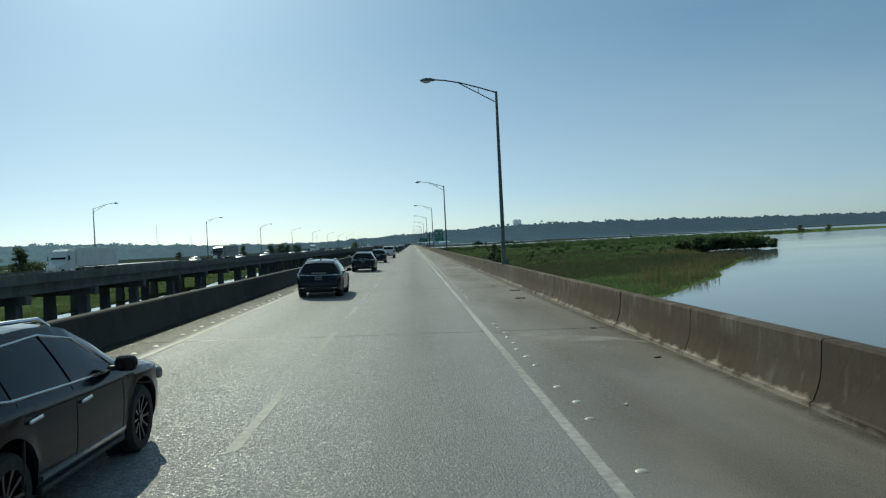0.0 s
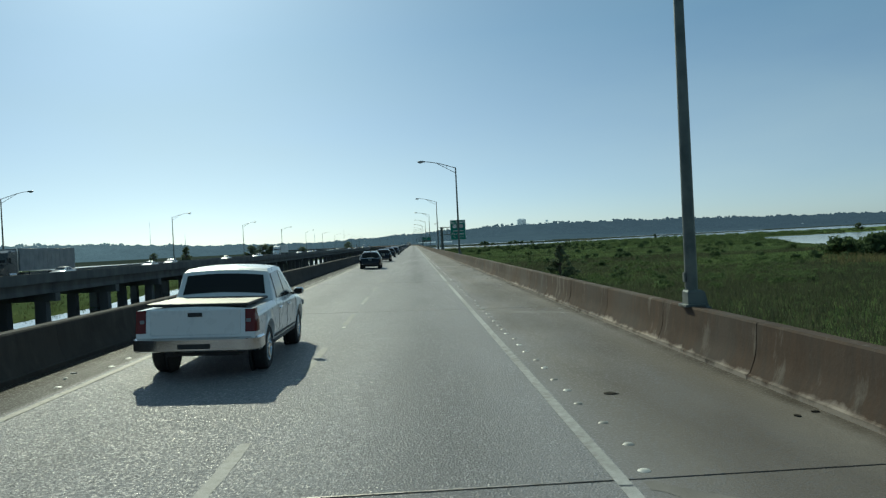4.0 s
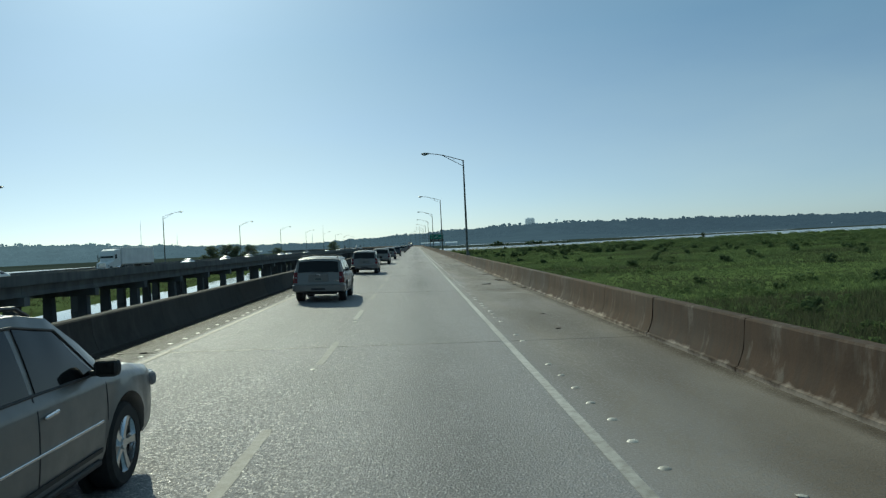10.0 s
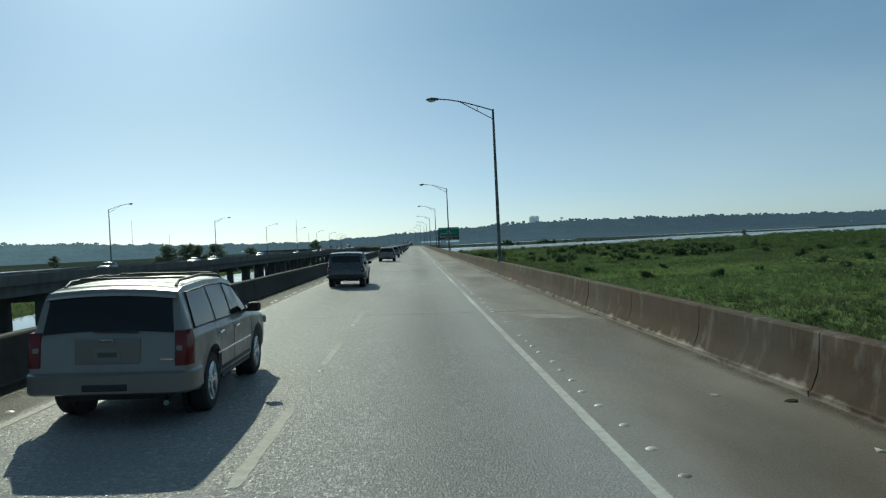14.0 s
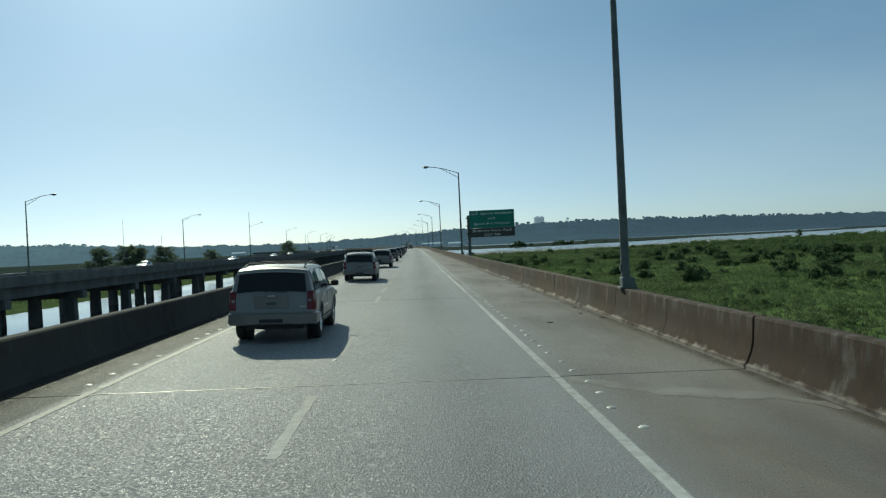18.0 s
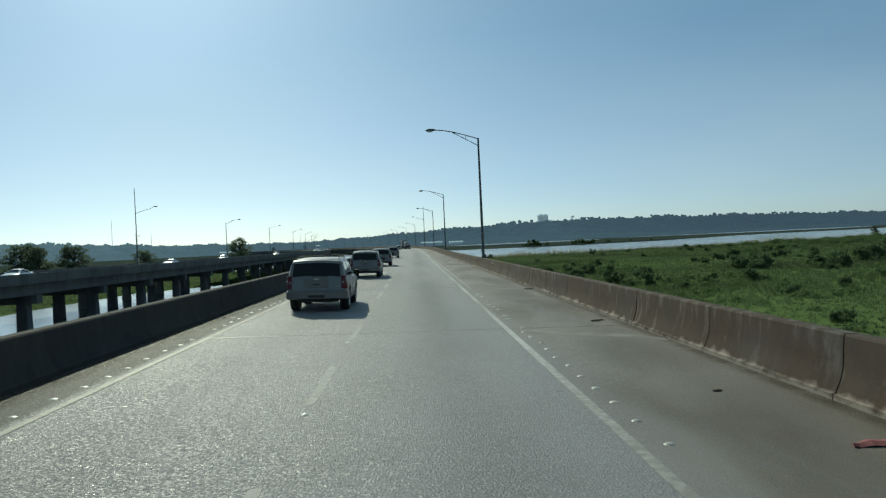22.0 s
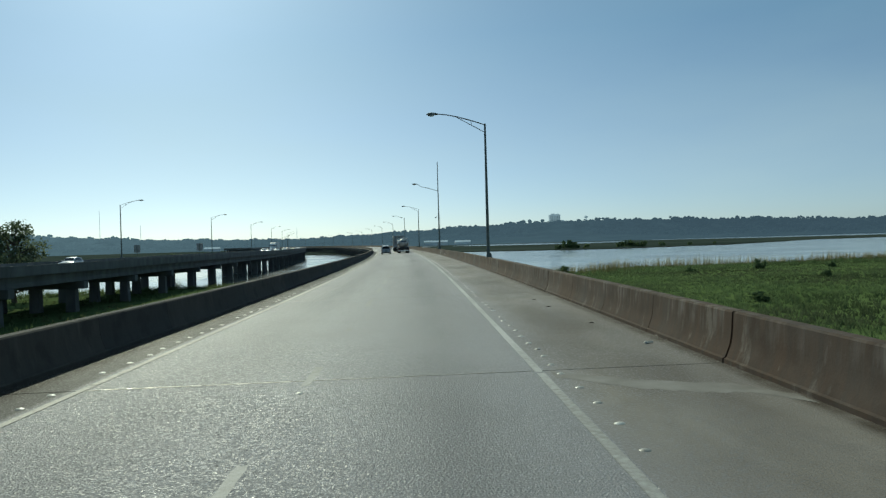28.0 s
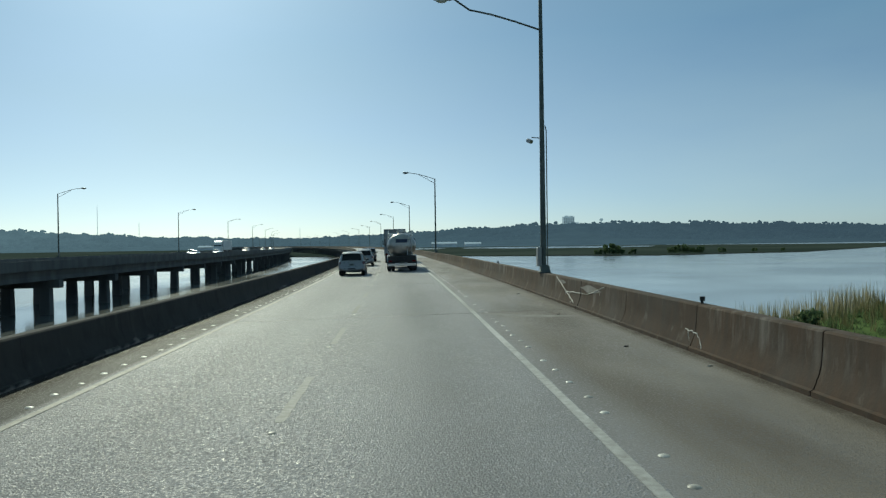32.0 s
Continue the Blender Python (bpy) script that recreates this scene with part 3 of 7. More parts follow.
# girders and pier caps under the deck
under = tagged(new("girder"), "concrete girders and pier caps under the road bridge", "bridge", kind="structure")
for gx in (-5.4, -2.4, 0.6, 3.6):
    part("beam", swept([(gx - 0.25, -0.2), (gx + 0.25, -0.2), (gx + 0.25, -1.3), (gx - 0.25, -1.3)], JOINTS[0], JOINTS[-1], 18), M["opp"], under)
for k in range(0, 100):
    m = at_road(JOINTS[k], -0.7)
    cap = part("pier_cap", boxm((0, 0, -1.75), (12.2, 1.2, 0.9)), M["opp"], under)
    cap.matrix_basis = m
    for cx in (-4.2, 0, 4.2):
        col = part("pier_column", boxm((cx, 0, -4.6), (0.9, 0.9, 4.8)), M["opp"], under)
        col.matrix_basis = m

# parapets, panel by panel
PANEL_STEPS = (0.0, 4.3, 8.6, 13.1, SPAN)


def barrier_section(foot, side, h):
    z0 = 0.0
    s = side
    return [(foot - 0.02 * s, z0 - 0.2), (foot - 0.02 * s, z0 + 0.07), (foot + 0.025 * s, z0 + 0.09), (foot + 0.07 * s, z0 + 0.2), (foot + 0.105 * s, z0 + 0.29), (foot + 0.128 * s, z0 + 0.38), (foot + 0.142 * s, z0 + 0.48),
            (foot + 0.165 * s, z0 + h - 0.03), (foot + 0.19 * s, z0 + h), (foot + 0.40 * s, z0 + h), (foot + 0.42 * s, z0 + h - 0.03), (foot + 0.46 * s, z0 - 0.2)]


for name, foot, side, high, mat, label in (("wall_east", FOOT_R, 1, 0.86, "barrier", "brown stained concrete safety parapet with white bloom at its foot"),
                                     ("wall_west", FOOT_L, -1, 0.78, "barrier_left", "dark streaked concrete safety parapet along the median side")):
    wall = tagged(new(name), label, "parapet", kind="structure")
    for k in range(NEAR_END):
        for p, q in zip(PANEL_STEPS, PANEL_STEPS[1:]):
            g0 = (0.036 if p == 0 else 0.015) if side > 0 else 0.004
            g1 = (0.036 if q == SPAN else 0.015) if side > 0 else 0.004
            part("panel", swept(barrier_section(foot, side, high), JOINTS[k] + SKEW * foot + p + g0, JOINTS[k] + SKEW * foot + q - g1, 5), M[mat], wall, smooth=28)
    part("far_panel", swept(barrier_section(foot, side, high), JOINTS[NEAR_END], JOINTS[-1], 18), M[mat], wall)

# ---------------------------------------------------------------- markings
lines = tagged(new("road_marking"), "worn white and yellow painted lines on the concrete", "road marking", kind="structure")


def marking(name, off, width, s0, s1, mat, step=9):
    sec = [(off - width / 2, 0.006), (off + width / 2, 0.006), (off + width / 2, -0.05), (off - width / 2, -0.05)]
    return part(name, swept(sec, s0, s1, step), M[mat], lines)


for k in range(NEAR_END + 12):
    marking("edge_line", X_R, 0.13, JOINTS[k] + 0.03, JOINTS[k + 1] - 0.03, "line")
    marking("edge_line", X_L, 0.12, JOINTS[k] + 0.03, JOINTS[k + 1] - 0.03, "line_warm")
DASHES = []
rag = random.Random(19)


def worn_dash(s0, length):
    """A painted dash with nibbled edges and ends."""
    rings = []
    for i in range(17):
        s = s0 + length * i / 16
        w = 0.073 * (0.75 if i in (0, 16) else 1.0)
        x0, x1 = X_C - w * rag.uniform(0.8, 1.08), X_C + w * rag.uniform(0.8, 1.08)
        ring = []
        for x, z in ((x0, 0.003), (x1, 0.003), (x1, -0.05), (x0, -0.05)):
            px, py, a = road(s + rag.uniform(-0.05, 0.05), x)
            ring.append((px, py, z + deck_z(x, s)))
        rings.append(ring)
    part("dash", loft(bmesh.new(), rings), M["dash"], lines)


DASH_ANCHORS = (-58.0, 8.0, 83.4, 98.1, 167.0, 234.4, 248.9, 289.3, 296.5, 309.8, 324.5, 365.0, 372.2, 445.5, 459.4, 473.7, 500.0, 507.3, 534.7, 542.1, 562.2, 569.2, 610.2, 625.3,
                650.0, 656.9, 698.5, 705.1, 719.8, 756.1, 762.5)
for a, b in zip(DASH_ANCHORS, DASH_ANCHORS[1:] + (1005.0,)):
    n = max(1, round((b - a) / 7.35))
    for k in range(n):
        s = a + (b - a) * k / n
        DASHES.append(s)
        worn_dash(s, 3.25)

# ---------------------------------------------------------------- water, marsh and distance
WATER_Z = -5.6
sea = tagged(new("water", mesh_of("water", [(-4700, -3000, WATER_Z), (4700, -3000, WATER_Z), (4700, 4700, WATER_Z), (-4700, 4700, WATER_Z)], [(0, 1, 2, 3)], M["water"])),
             "calm grey-blue bay water with faint ripples", "water", kind="structure")

MARSH_E = [(-14, 52), (6, 66), (29, 92), (45, 120), (61, 150), (88, 195), (82, 232), (116, 280), (154, 395), (203, 522), (252, 640), (464, 736), (640, 860), (640, 1120),
           (460, 1048), (337, 1018), (236, 957), (126, 908), (98, 892), (52, 884), (36, 868), (12, 850), (-14, 842)]
MARSH_W = [(-430, -160), (-50, -160), (-50, 120), (-53, 340), (-58, 480), (-61, 620), (-60, 715), (-44, 738), (-24, 758), (-16, 795), (-18, 842), (-34, 854), (-50, 846), (-62, 836), (-90, 826),
           (-130, 806), (-220, 790), (-430, 770)]


def inside_depth(px, py, poly):
    """Signed distance to a polygon's edge, positive inside."""
    d = np.full(px.shape, 1e9)
    inside = np.zeros(px.shape, bool)
    n = len(poly)
    for i in range(n):
        (x0, y0), (x1, y1) = poly[i], poly[(i + 1) % n]
        ex, ey = x1 - x0, y1 - y0
        t = np.clip(((px - x0) * ex + (py - y0) * ey) / (ex * ex + ey * ey), 0, 1)
        d = np.minimum(d, np.hypot(px - x0 - t * ex, py - y0 - t * ey))
        cross = (y0 > py) != (y1 > py)
        with np.errstate(divide="ignore", invalid="ignore"):
            xi = x0 + (py - y0) * ex / (ey if ey else 1e-9)
        inside ^= cross & (px < xi)
    return np.where(inside, d, -d)


def wave(px, py, seed):
    """Cheap smooth noise, about -1 to 1."""
    r = np.random.RandomState(seed)
    out = np.zeros(px.shape)
    for k in range(7):
        f = 0.03 * 1.75 ** k
        a = r.uniform(0, 2 * math.pi)
        out += np.sin((px * math.cos(a) + py * math.sin(a)) * f + r.uniform(0, 6.28)) * 0.62 ** k
    return out / 1.8


def marsh_height(px, py, poly, seed):
    d = inside_depth(px, py, poly) + 3.0 * wave(px, py, seed)
    return WATER_Z + np.clip(d * 0.05, -0.6, 0.28) + 0.06 * wave(px * 3, py * 3, seed + 1) * (d > 3), d


def height_field(x0, x1, y0, y1, step, poly, seed):
    xs, ys = np.arange(x0, x1 + 0.1, step), np.arange(y0, y1 + 0.1, step)
    gx, gy = np.meshgrid(xs, ys)
    gz, d = marsh_height(gx, gy, poly, seed)
    nx, ny = len(xs), len(ys)
    idx = np.arange(nx * ny).reshape(ny, nx)
    f = np.stack([idx[:-1, :-1], idx[:-1, 1:], idx[1:, 1:], idx[1:, :-1]], -1).reshape(-1, 4)
    keep = (d.ravel()[f].max(1) > -14)
    return np.stack([gx.ravel(), gy.ravel(), gz.ravel()], 1), f[keep]


v, f = height_field(-30, 652, 30, 1260, 5.0, MARSH_E, 3)
tagged(new("ground", mesh_of("ground", v, f, M["mud"], True)), "green tidal marsh ground east of the bridge", "marsh", kind="structure")
v, f = height_field(-445, -5, -160, 880, 5.0, MARSH_W, 8)
tagged(new("ground", mesh_of("ground", v, f, M["sedge_turf"], True)), "green tidal marsh ground west of the bridges", "marsh", kind="structure")

# low flats beyond the water, out to the wooded bluff
FLATS = [(-4500, -800), (-430, -600), (-430, 780), (-300, 1150), (-150, 1330), (40, 1235), (120, 1190), (220, 1235), (380, 1420), (560, 1480), (830, 1720), (1500, 1900), (2300, 1500), (2500, 400), (4500, 0), (4500, 4500), (-4500, 4500)]
bmf = bmesh.new()
bmf.faces.new([bmf.verts.new((x, y, WATER_Z + 0.3)) for x, y in FLATS])
bmesh.ops.triangulate(bmf, faces=bmf.faces[:])
tagged(new("ground", bm_mesh("ground", bmf, M["flats"])), "hazy green flats on the far shore", "flats", kind="structure")

for x0, x1, y0, y1 in ((60, 330, 1700, 2060), (420, 900, 1830, 2230), (-60, 30, 1800, 1960)):
    ring = [((x0 + x1) / 2 + (x1 - x0) / 2 * math.cos(a) * (1 + 0.12 * math.sin(3 * a)), (y0 + y1) / 2 + (y1 - y0) / 2 * math.sin(a), WATER_Z + 0.32) for a in np.linspace(0, 2 * math.pi, 25)[:-1]]
    bmf = bmesh.new()
    bmf.faces.new([bmf.verts.new(q) for q in ring])
    tagged(new("water", bm_mesh("water", bmf, M["water"])), "pale sheet of water lying on the far flats", "water", kind="structure")

# the wooded bluff: a rising bank with a ragged crown of trees
RIDGE = [(-3900, -600), (-3300, 900), (-2500, 2000), (-1500, 2850), (-1260, 2985), (-1040, 3110), (-880, 3200), (-700, 3300), (-425, 3325), (-150, 3350), (180, 3050), (300, 2960), (420, 2870),
         (610, 2910), (800, 2950), (1150, 3050), (1500, 3150), (1900, 3075), (2300, 3000), (3200, 2200), (3800, 900), (3900, -800)]
RIDGE_H = [66, 70, 74, 75, 69, 56, 44, 38, 32, 42, 55, 60, 63, 63, 60, 57, 50, 45, 46, 50, 50, 50]


def along(poly, vals, t):
    seg = [math.dist(a, b) for a, b in zip(poly, poly[1:])]
    d = t * sum(seg)
    for i, L in enumerate(seg):
        if d <= L or i == len(seg) - 1:
            u = d / L
            p = [poly[i][j] + (poly[i + 1][j] - poly[i][j]) * u for j in (0, 1)]
            q = ((poly[i + 1][0] - poly[i][0]) / L, (poly[i + 1][1] - poly[i][1]) / L)
            return p[0], p[1], vals[i] + (vals[i + 1] - vals[i]) * u, q
        d -= L


def far_ridge(seed, count):
    """Clumps of far tree crowns, thick enough to read as woods, on a bank."""
    rnd = np.random.RandomState(seed)
    V, F = [], []
    base = np.array([(math.cos(a) * c, math.sin(a) * c, z) for z, c in ((0.0, 0.9), (0.55, 1.0), (0.9, 0.6)) for a in np.linspace(0, 2 * math.pi, 7)[:-1]] + [(0, 0, 1.0)])
    faces = []
    for r in range(2):
        for k in range(6):
            a, b = r * 6 + k, r * 6 + (k + 1) % 6
            faces += [(a, b, b + 6), (a, b + 6, a + 6)]
    faces += [(12 + k, 12 + (k + 1) % 6, 18) for k in range(6)]
    faces = np.array(faces)
    n = 0
    for i in range(count):
        x, y, h, q = along(RIDGE, RIDGE_H, (i + rnd.rand()) / count)
        row = rnd.rand() ** 0.55
        off = -700 * (1 - row)
        x, y = x - q[1] * off, y + q[0] * off
        size = rnd.uniform(3.6, 6.4)
        hill = float(np.interp(off, (-800, -640, -250, -10, 200), (0, 7, 16, h * 0.9, h * 0.92)))
        roll = 1 + 0.05 * math.sin(i * 0.011) + 0.04 * math.sin(i * 0.047)
        top = (hill + 0.06 * h) * roll + rnd.uniform(-1.4, 0.9)
        v = base * (size, size, size * rnd.uniform(0.9, 1.5)) * rnd.uniform(0.8, 1.2, (19, 1)) + (x, y, WATER_Z + top - size)
        V.append(v)
        F.append(faces + n)
        n += 19
    return np.concatenate(V), np.concatenate(F)


# crowns and bank glow with the painted haze
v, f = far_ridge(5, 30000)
tagged(new("backdrop", mesh_of("backdrop", v, f, M["ridge"])), "wooded bluff along the horizon, its blue haze put in as glow", "woods", kind="stuff")
bank = []
for i in range(141):
    x, y, h, q = along(RIDGE, RIDGE_H, i / 140)
    nx, ny = -q[1], q[0]
    bank.append([(x - nx * 800, y - ny * 800, WATER_Z), (x - nx * 640, y - ny * 640, WATER_Z + 7), (x - nx * 250, y - ny * 250, WATER_Z + 16), (x - nx * 10, y - ny * 10, WATER_Z + h * 0.9), (x + nx * 200, y + ny * 200, WATER_Z + h * 0.92)])
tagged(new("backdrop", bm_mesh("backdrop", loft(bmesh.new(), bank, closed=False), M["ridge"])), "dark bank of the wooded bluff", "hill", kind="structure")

# ---------------------------------------------------------------- the opposite carriageway's bridge
OPP_N, OPP_F = -41.0, -53.2


OPP_Z = 0.01


def opp_road(s, off):
    """A point of the opposite bridge, which closes in on this one past the bend."""
    return road(s, off + float(np.interp(s, (760, 845, 917, 990, 1062, 1207, 1500), (0, 0.9, 2.1, 3.0, 4.0, 6.3, 11.0))))


def at_opp(s, off, z=0.0, turn=0.0):
    x, y, a = opp_road(s, off)
    return pose(x, y, z, 0, 0, math.degrees(a) + turn)


def opp_swept(section, s0, s1, step):
    rings = []
    for s in strip_rows(s0, s1, step):
        rings.append([(*opp_road(s, x)[:2], z + OPP_Z) for x, z in section])
    return loft(bmesh.new(), rings)


OPP_SPAN = 17.842
OPP_PHASE = 315.7 - 20 * OPP_SPAN


def opp_s(d):
    """Distance along the opposite bridge, as distance along this road (it runs inside the bend)."""
    return d if d < S0 else S0 + (d - S0) * (R_CURVE / (R_CURVE - 47) + 0.01)


OPP_J = [opp_s(OPP_PHASE + OPP_SPAN * k) for k in range(0, 118)]
opp = tagged(new("bridge"), "grey concrete viaduct of the opposite carriageway on square piers", "bridge", kind="structure")
near_par = [(OPP_N, -0.25), (OPP_N, 0.82), (OPP_N - 0.22, 0.82), (OPP_N - 0.4, 0.0), (OPP_N - 0.4, -0.25)]
far_par = [(OPP_F + 0.4, -0.25), (OPP_F + 0.4, 0.0), (OPP_F + 0.22, 0.82), (OPP_F, 0.82), (OPP_F, -0.25)]
for k in range(len(OPP_J) - 1):
    a, b = OPP_J[k] + 0.02, OPP_J[k + 1] - 0.02
    for name, sec in (("parapet", near_par), ("parapet", far_par), ("deck_slab", [(OPP_N - 0.4, 0.0), (OPP_F + 0.4, 0.0), (OPP_F - 0.05, -0.3), (OPP_N + 0.05, -0.3)])):
        part(name, opp_swept(sec, a, b, 9), M["opp"], opp)
    for gx in (OPP_N - 0.75, OPP_N - 4.4, OPP_N - 8.0, OPP_N - 11.5):
        part("girder", opp_swept([(gx + 0.3, -0.3), (gx - 0.3, -0.3), (gx - 0.22, -1.0), (gx - 0.32, -1.5), (gx + 0.32, -1.5), (gx + 0.22, -1.0)], a, b, 18), M["opp"], opp)
cap_me = bm_mesh("pier_cap", boxm((0, 0, 0), (12.3, 1.25, 0.95), bevel=0.04), M["opp"])
for k, s in enumerate(OPP_J):
    m = at_opp(s, (OPP_N + OPP_F) / 2)
    z0 = OPP_Z
    part("pier_cap", cap_me, None, opp).matrix_basis = m @ pose(0, 0, z0 - 2.0)
    for cx in (4.4, 0.0, -4.4):
        top, bot = z0 - 2.45, WATER_Z - 0.6
        bmc = bmesh.new()
        loft(bmc, [[(cx - w, -d, z), (cx + w, -d, z), (cx + w, d, z), (cx - w, d, z)] for z, w, d in ((bot, 0.62, 0.62), (top, 0.55, 0.55))])
        part("pier_column", bmc, M["opp"], opp).matrix_basis = m

# ---------------------------------------------------------------- street lamps


def build_lamp(name, label, z_base, tall=False, extras=False):
    """Origin at the pole's foot on the parapet; the arm reaches along -x."""
    lamp = thing(name, label, "street lamp", group="street lamps on the bridges")
    top = 14.4 if tall else 9.75
    bm = tube(bmesh.new(), [(0, 0, 0), (0, 0, 0.9 * 4), (0, 0, top)], [0.118, 0.105, 0.055 if tall else 0.07], 12)
    part("pole", bm, M["galv"], lamp, smooth=40)
    part("base_plate", boxm((0, 0, 0.02), (0.4, 0.4, 0.05), bevel=0.01), M["galv"], lamp)
    part("pedestal", loft(bmesh.new(), [[(x0, -w, z), (x1, -w, z), (x1, w, z), (x0, w, z)] for z, x0, x1, w in ((-0.75, 0.13, 0.3, 0.18), (-0.02, 0.13, 0.3, 0.18), (0.0, -0.13, 0.26, 0.16), (0.27, -0.13, 0.2, 0.14), (0.31, -0.11, 0.13, 0.12))]), M["galv"], lamp, "cast steel pedestal behind the parapet")
    part("hand_hole_cover", boxm((-0.13, 0, 0.55), (0.03, 0.1, 0.18), bevel=0.005), M["galv"], lamp)
    hx, hz = -3.45, (10.75 if tall else 10.5)
    a0 = 9.55 if tall else 9.68
    arm = [(0, 0, a0), (-1.0, 0, a0 + 0.33), (-2.0, 0, a0 + 0.62), (-2.8, 0, a0 + 0.78), (hx, 0, hz + 0.03)]
    part("arm", tube(bmesh.new(), arm, 0.038, 8), M["galv"], lamp, smooth=40)
    if not tall:
        part("brace", tube(bmesh.new(), [(0, 0, 9.12), (-1.0, 0, 9.68), (-2.1, 0, 10.3)], 0.028, 8), M["galv"], lamp, smooth=40)
        part("strut", tube(bmesh.new(), [(-1.0, 0, 9.68), (-1.0, 0, 10.0)], 0.018, 6), M["galv"], lamp)
    head = part("lamp_head", loft(bmesh.new(), [[(hx - x, w * math.cos(a), hz + h * math.sin(a) * (1 if math.sin(a) > 0 else 0.35)) for a in np.linspace(0, 2 * math.pi, 13)[:-1]]
                                                for x, w, h in ((-0.05, 0.06, 0.07), (0.12, 0.15, 0.13), (0.45, 0.19, 0.16), (0.72, 0.15, 0.11), (0.8, 0.05, 0.04))]), M["galv"], lamp, smooth=50)
    lens = bmesh.new()
    bmesh.ops.create_uvsphere(lens, u_segments=12, v_segments=6, radius=1, matrix=Matrix.LocRotScale((hx - 0.45, 0, hz - 0.05), None, (0.24, 0.15, 0.1)))
    part("lens", lens, M["lamp_glass"], head, "clear glass lamp lens", smooth=60)
    if extras:
        part("control_box", boxm((-0.18, -0.02, 0.62), (0.16, 0.34, 0.75), bevel=0.02), M["sign_back"], lamp, "grey steel control box")
        part("conduit", tube(bmesh.new(), [(0.17, 0, 0.1), (0.17, 0, 5.6), (0.12, 0, 5.8)], 0.022, 6), M["galv"], lamp)
        cam_arm = part("bracket", tube(bmesh.new(), [(-0.1, 0, 5.3), (-0.42, 0, 5.33)], 0.02, 6), M["galv"], lamp)
        bmx = boxm((-0.5, -0.03, 5.18), (0.14, 0.3, 0.14), (0.35, 0, 0.4), 0.02)
        part("traffic_sensor", bmx, M["sign_back"], cam_arm, "small pale traffic sensor")
    return lamp


LAMP_X, LAMP_Z = 5.4, 0.695
plain = build_lamp("street_lamp", "tall tapered grey-green steel street lamp with trussed arm", LAMP_Z)
rigged = build_lamp("street_lamp", "tall steel street lamp with control box, conduit and traffic sensor", LAMP_Z, False, True)
mast = build_lamp("street_lamp", "very tall steel street lamp mast with one low curved arm", LAMP_Z, True, True)
LAMPS = [-29.0, 43.1, 114.9, 186.8, 257.8, 329.4, 400.5, 472.0, 542.9, 614.15, 686.5, 756.8, 827.2, 898.3, 968.5, 1038.9, 1109.2] + [1109.2 + 70.6 * k for k in range(1, 9)]
for s in LAMPS:
    kind_of = rigged if s == 257.8 else mast if s == 827.2 else plain
    m = at_road(s, LAMP_X, 0.86 + deck_z(FOOT_R + 0.3, s))
    if kind_of.get("used"):
        copy_thing(kind_of, m)
    else:
        kind_of.matrix_basis, kind_of["used"] = m, 1
for k in range(-9, 18):
    s = opp_s(630.0 + 71.2 * k)
    src = mast if k == 1 else plain
    x, y, a = opp_road(s, OPP_F + 0.1)
    copy_thing(src, pose(x, y, OPP_Z + 0.8, 0, 0, math.degrees(a) + 180))
for src in (plain, rigged, mast):
    del src["used"]
for ob in list(scene.collection.objects):
    if ob.get("used"):
        del ob["used"]

# ---------------------------------------------------------------- overhead and roadside signs


def sign_text(parent, body, size, x, z, mat="sign_white", width=None):
    me = text_mesh(body, size)
    me.materials.clear()
    me.materials.append(M[mat])
    ob = new("lettering", me)
    ob.parent = parent
    k = 1.0
    if width:
        w = max(v.co.x for v in me.vertices) - min(v.co.x for v in me.vertices)
        k = width / w
    ob.matrix_basis = pose(x, -0.014, z, 90, 0, 0) @ Matrix.Diagonal((k, 1, 1, 1))
    return ob


def rounded_panel(w, h, r, y, depth=0.004, n=5):
    pts = []
    for cx, cz, a0 in ((w / 2 - r, h / 2 - r, 0), (-w / 2 + r, h / 2 - r, 90), (-w / 2 + r, -h / 2 + r, 180), (w / 2 - r, -h / 2 + r, 270)):
        for i in range(n + 1):
            a = radians(a0 + 90 * i / n)
            pts.append((cx + r * math.cos(a), cz + r * math.sin(a)))
    return loft(bmesh.new(), [[(x, y, z) for x, z in pts], [(x, y + depth, z) for x, z in pts]])


def outline(w, h, r, t, y):
    """A thin border, as four bars with rounded corners."""
    outer, inner = [], []
    for rr, ins, dst in ((r, 0, outer), (max(r - t, 0.01), t, inner)):
        for cx, cz, a0 in ((w / 2 - r, h / 2 - r, 0), (-w / 2 + r, h / 2 - r, 90), (-w / 2 + r, -h / 2 + r, 180), (w / 2 - r, -h / 2 + r, 270)):
            for i in range(5):
                a = radians(a0 + 90 * i / 4)
                dst.append((cx + rr * math.cos(a), cz + rr * math.sin(a)))
    bm = bmesh.new()
    vo = [bm.verts.new((x, y, z)) for x, z in outer]
    vi = [bm.verts.new((x, y, z)) for x, z in inner]
    n = len(vo)
    for k in range(n):
        bm.faces.new((vo[k], vo[(k + 1) % n], vi[(k + 1) % n], vi[k]))
    return bm


def shield(w, h, y):
    """The outline of a route shield: flat ears on top, a rounded point below."""
    half = [(0.0, 0.46), (0.16, 0.42), (0.3, 0.5), (0.42, 0.44), (0.4, 0.28), (0.49, 0.05), (0.46, -0.22), (0.32, -0.4), (0.14, -0.44), (0.0, -0.5)]
    pts = [(x * w, z * h) for x, z in half] + [(-x * w, z * h) for x, z in half[-2:0:-1]]
    return loft(bmesh.new(), [[(x, y, z) for x, z in pts], [(x, y + 0.004, z) for x, z in pts]])


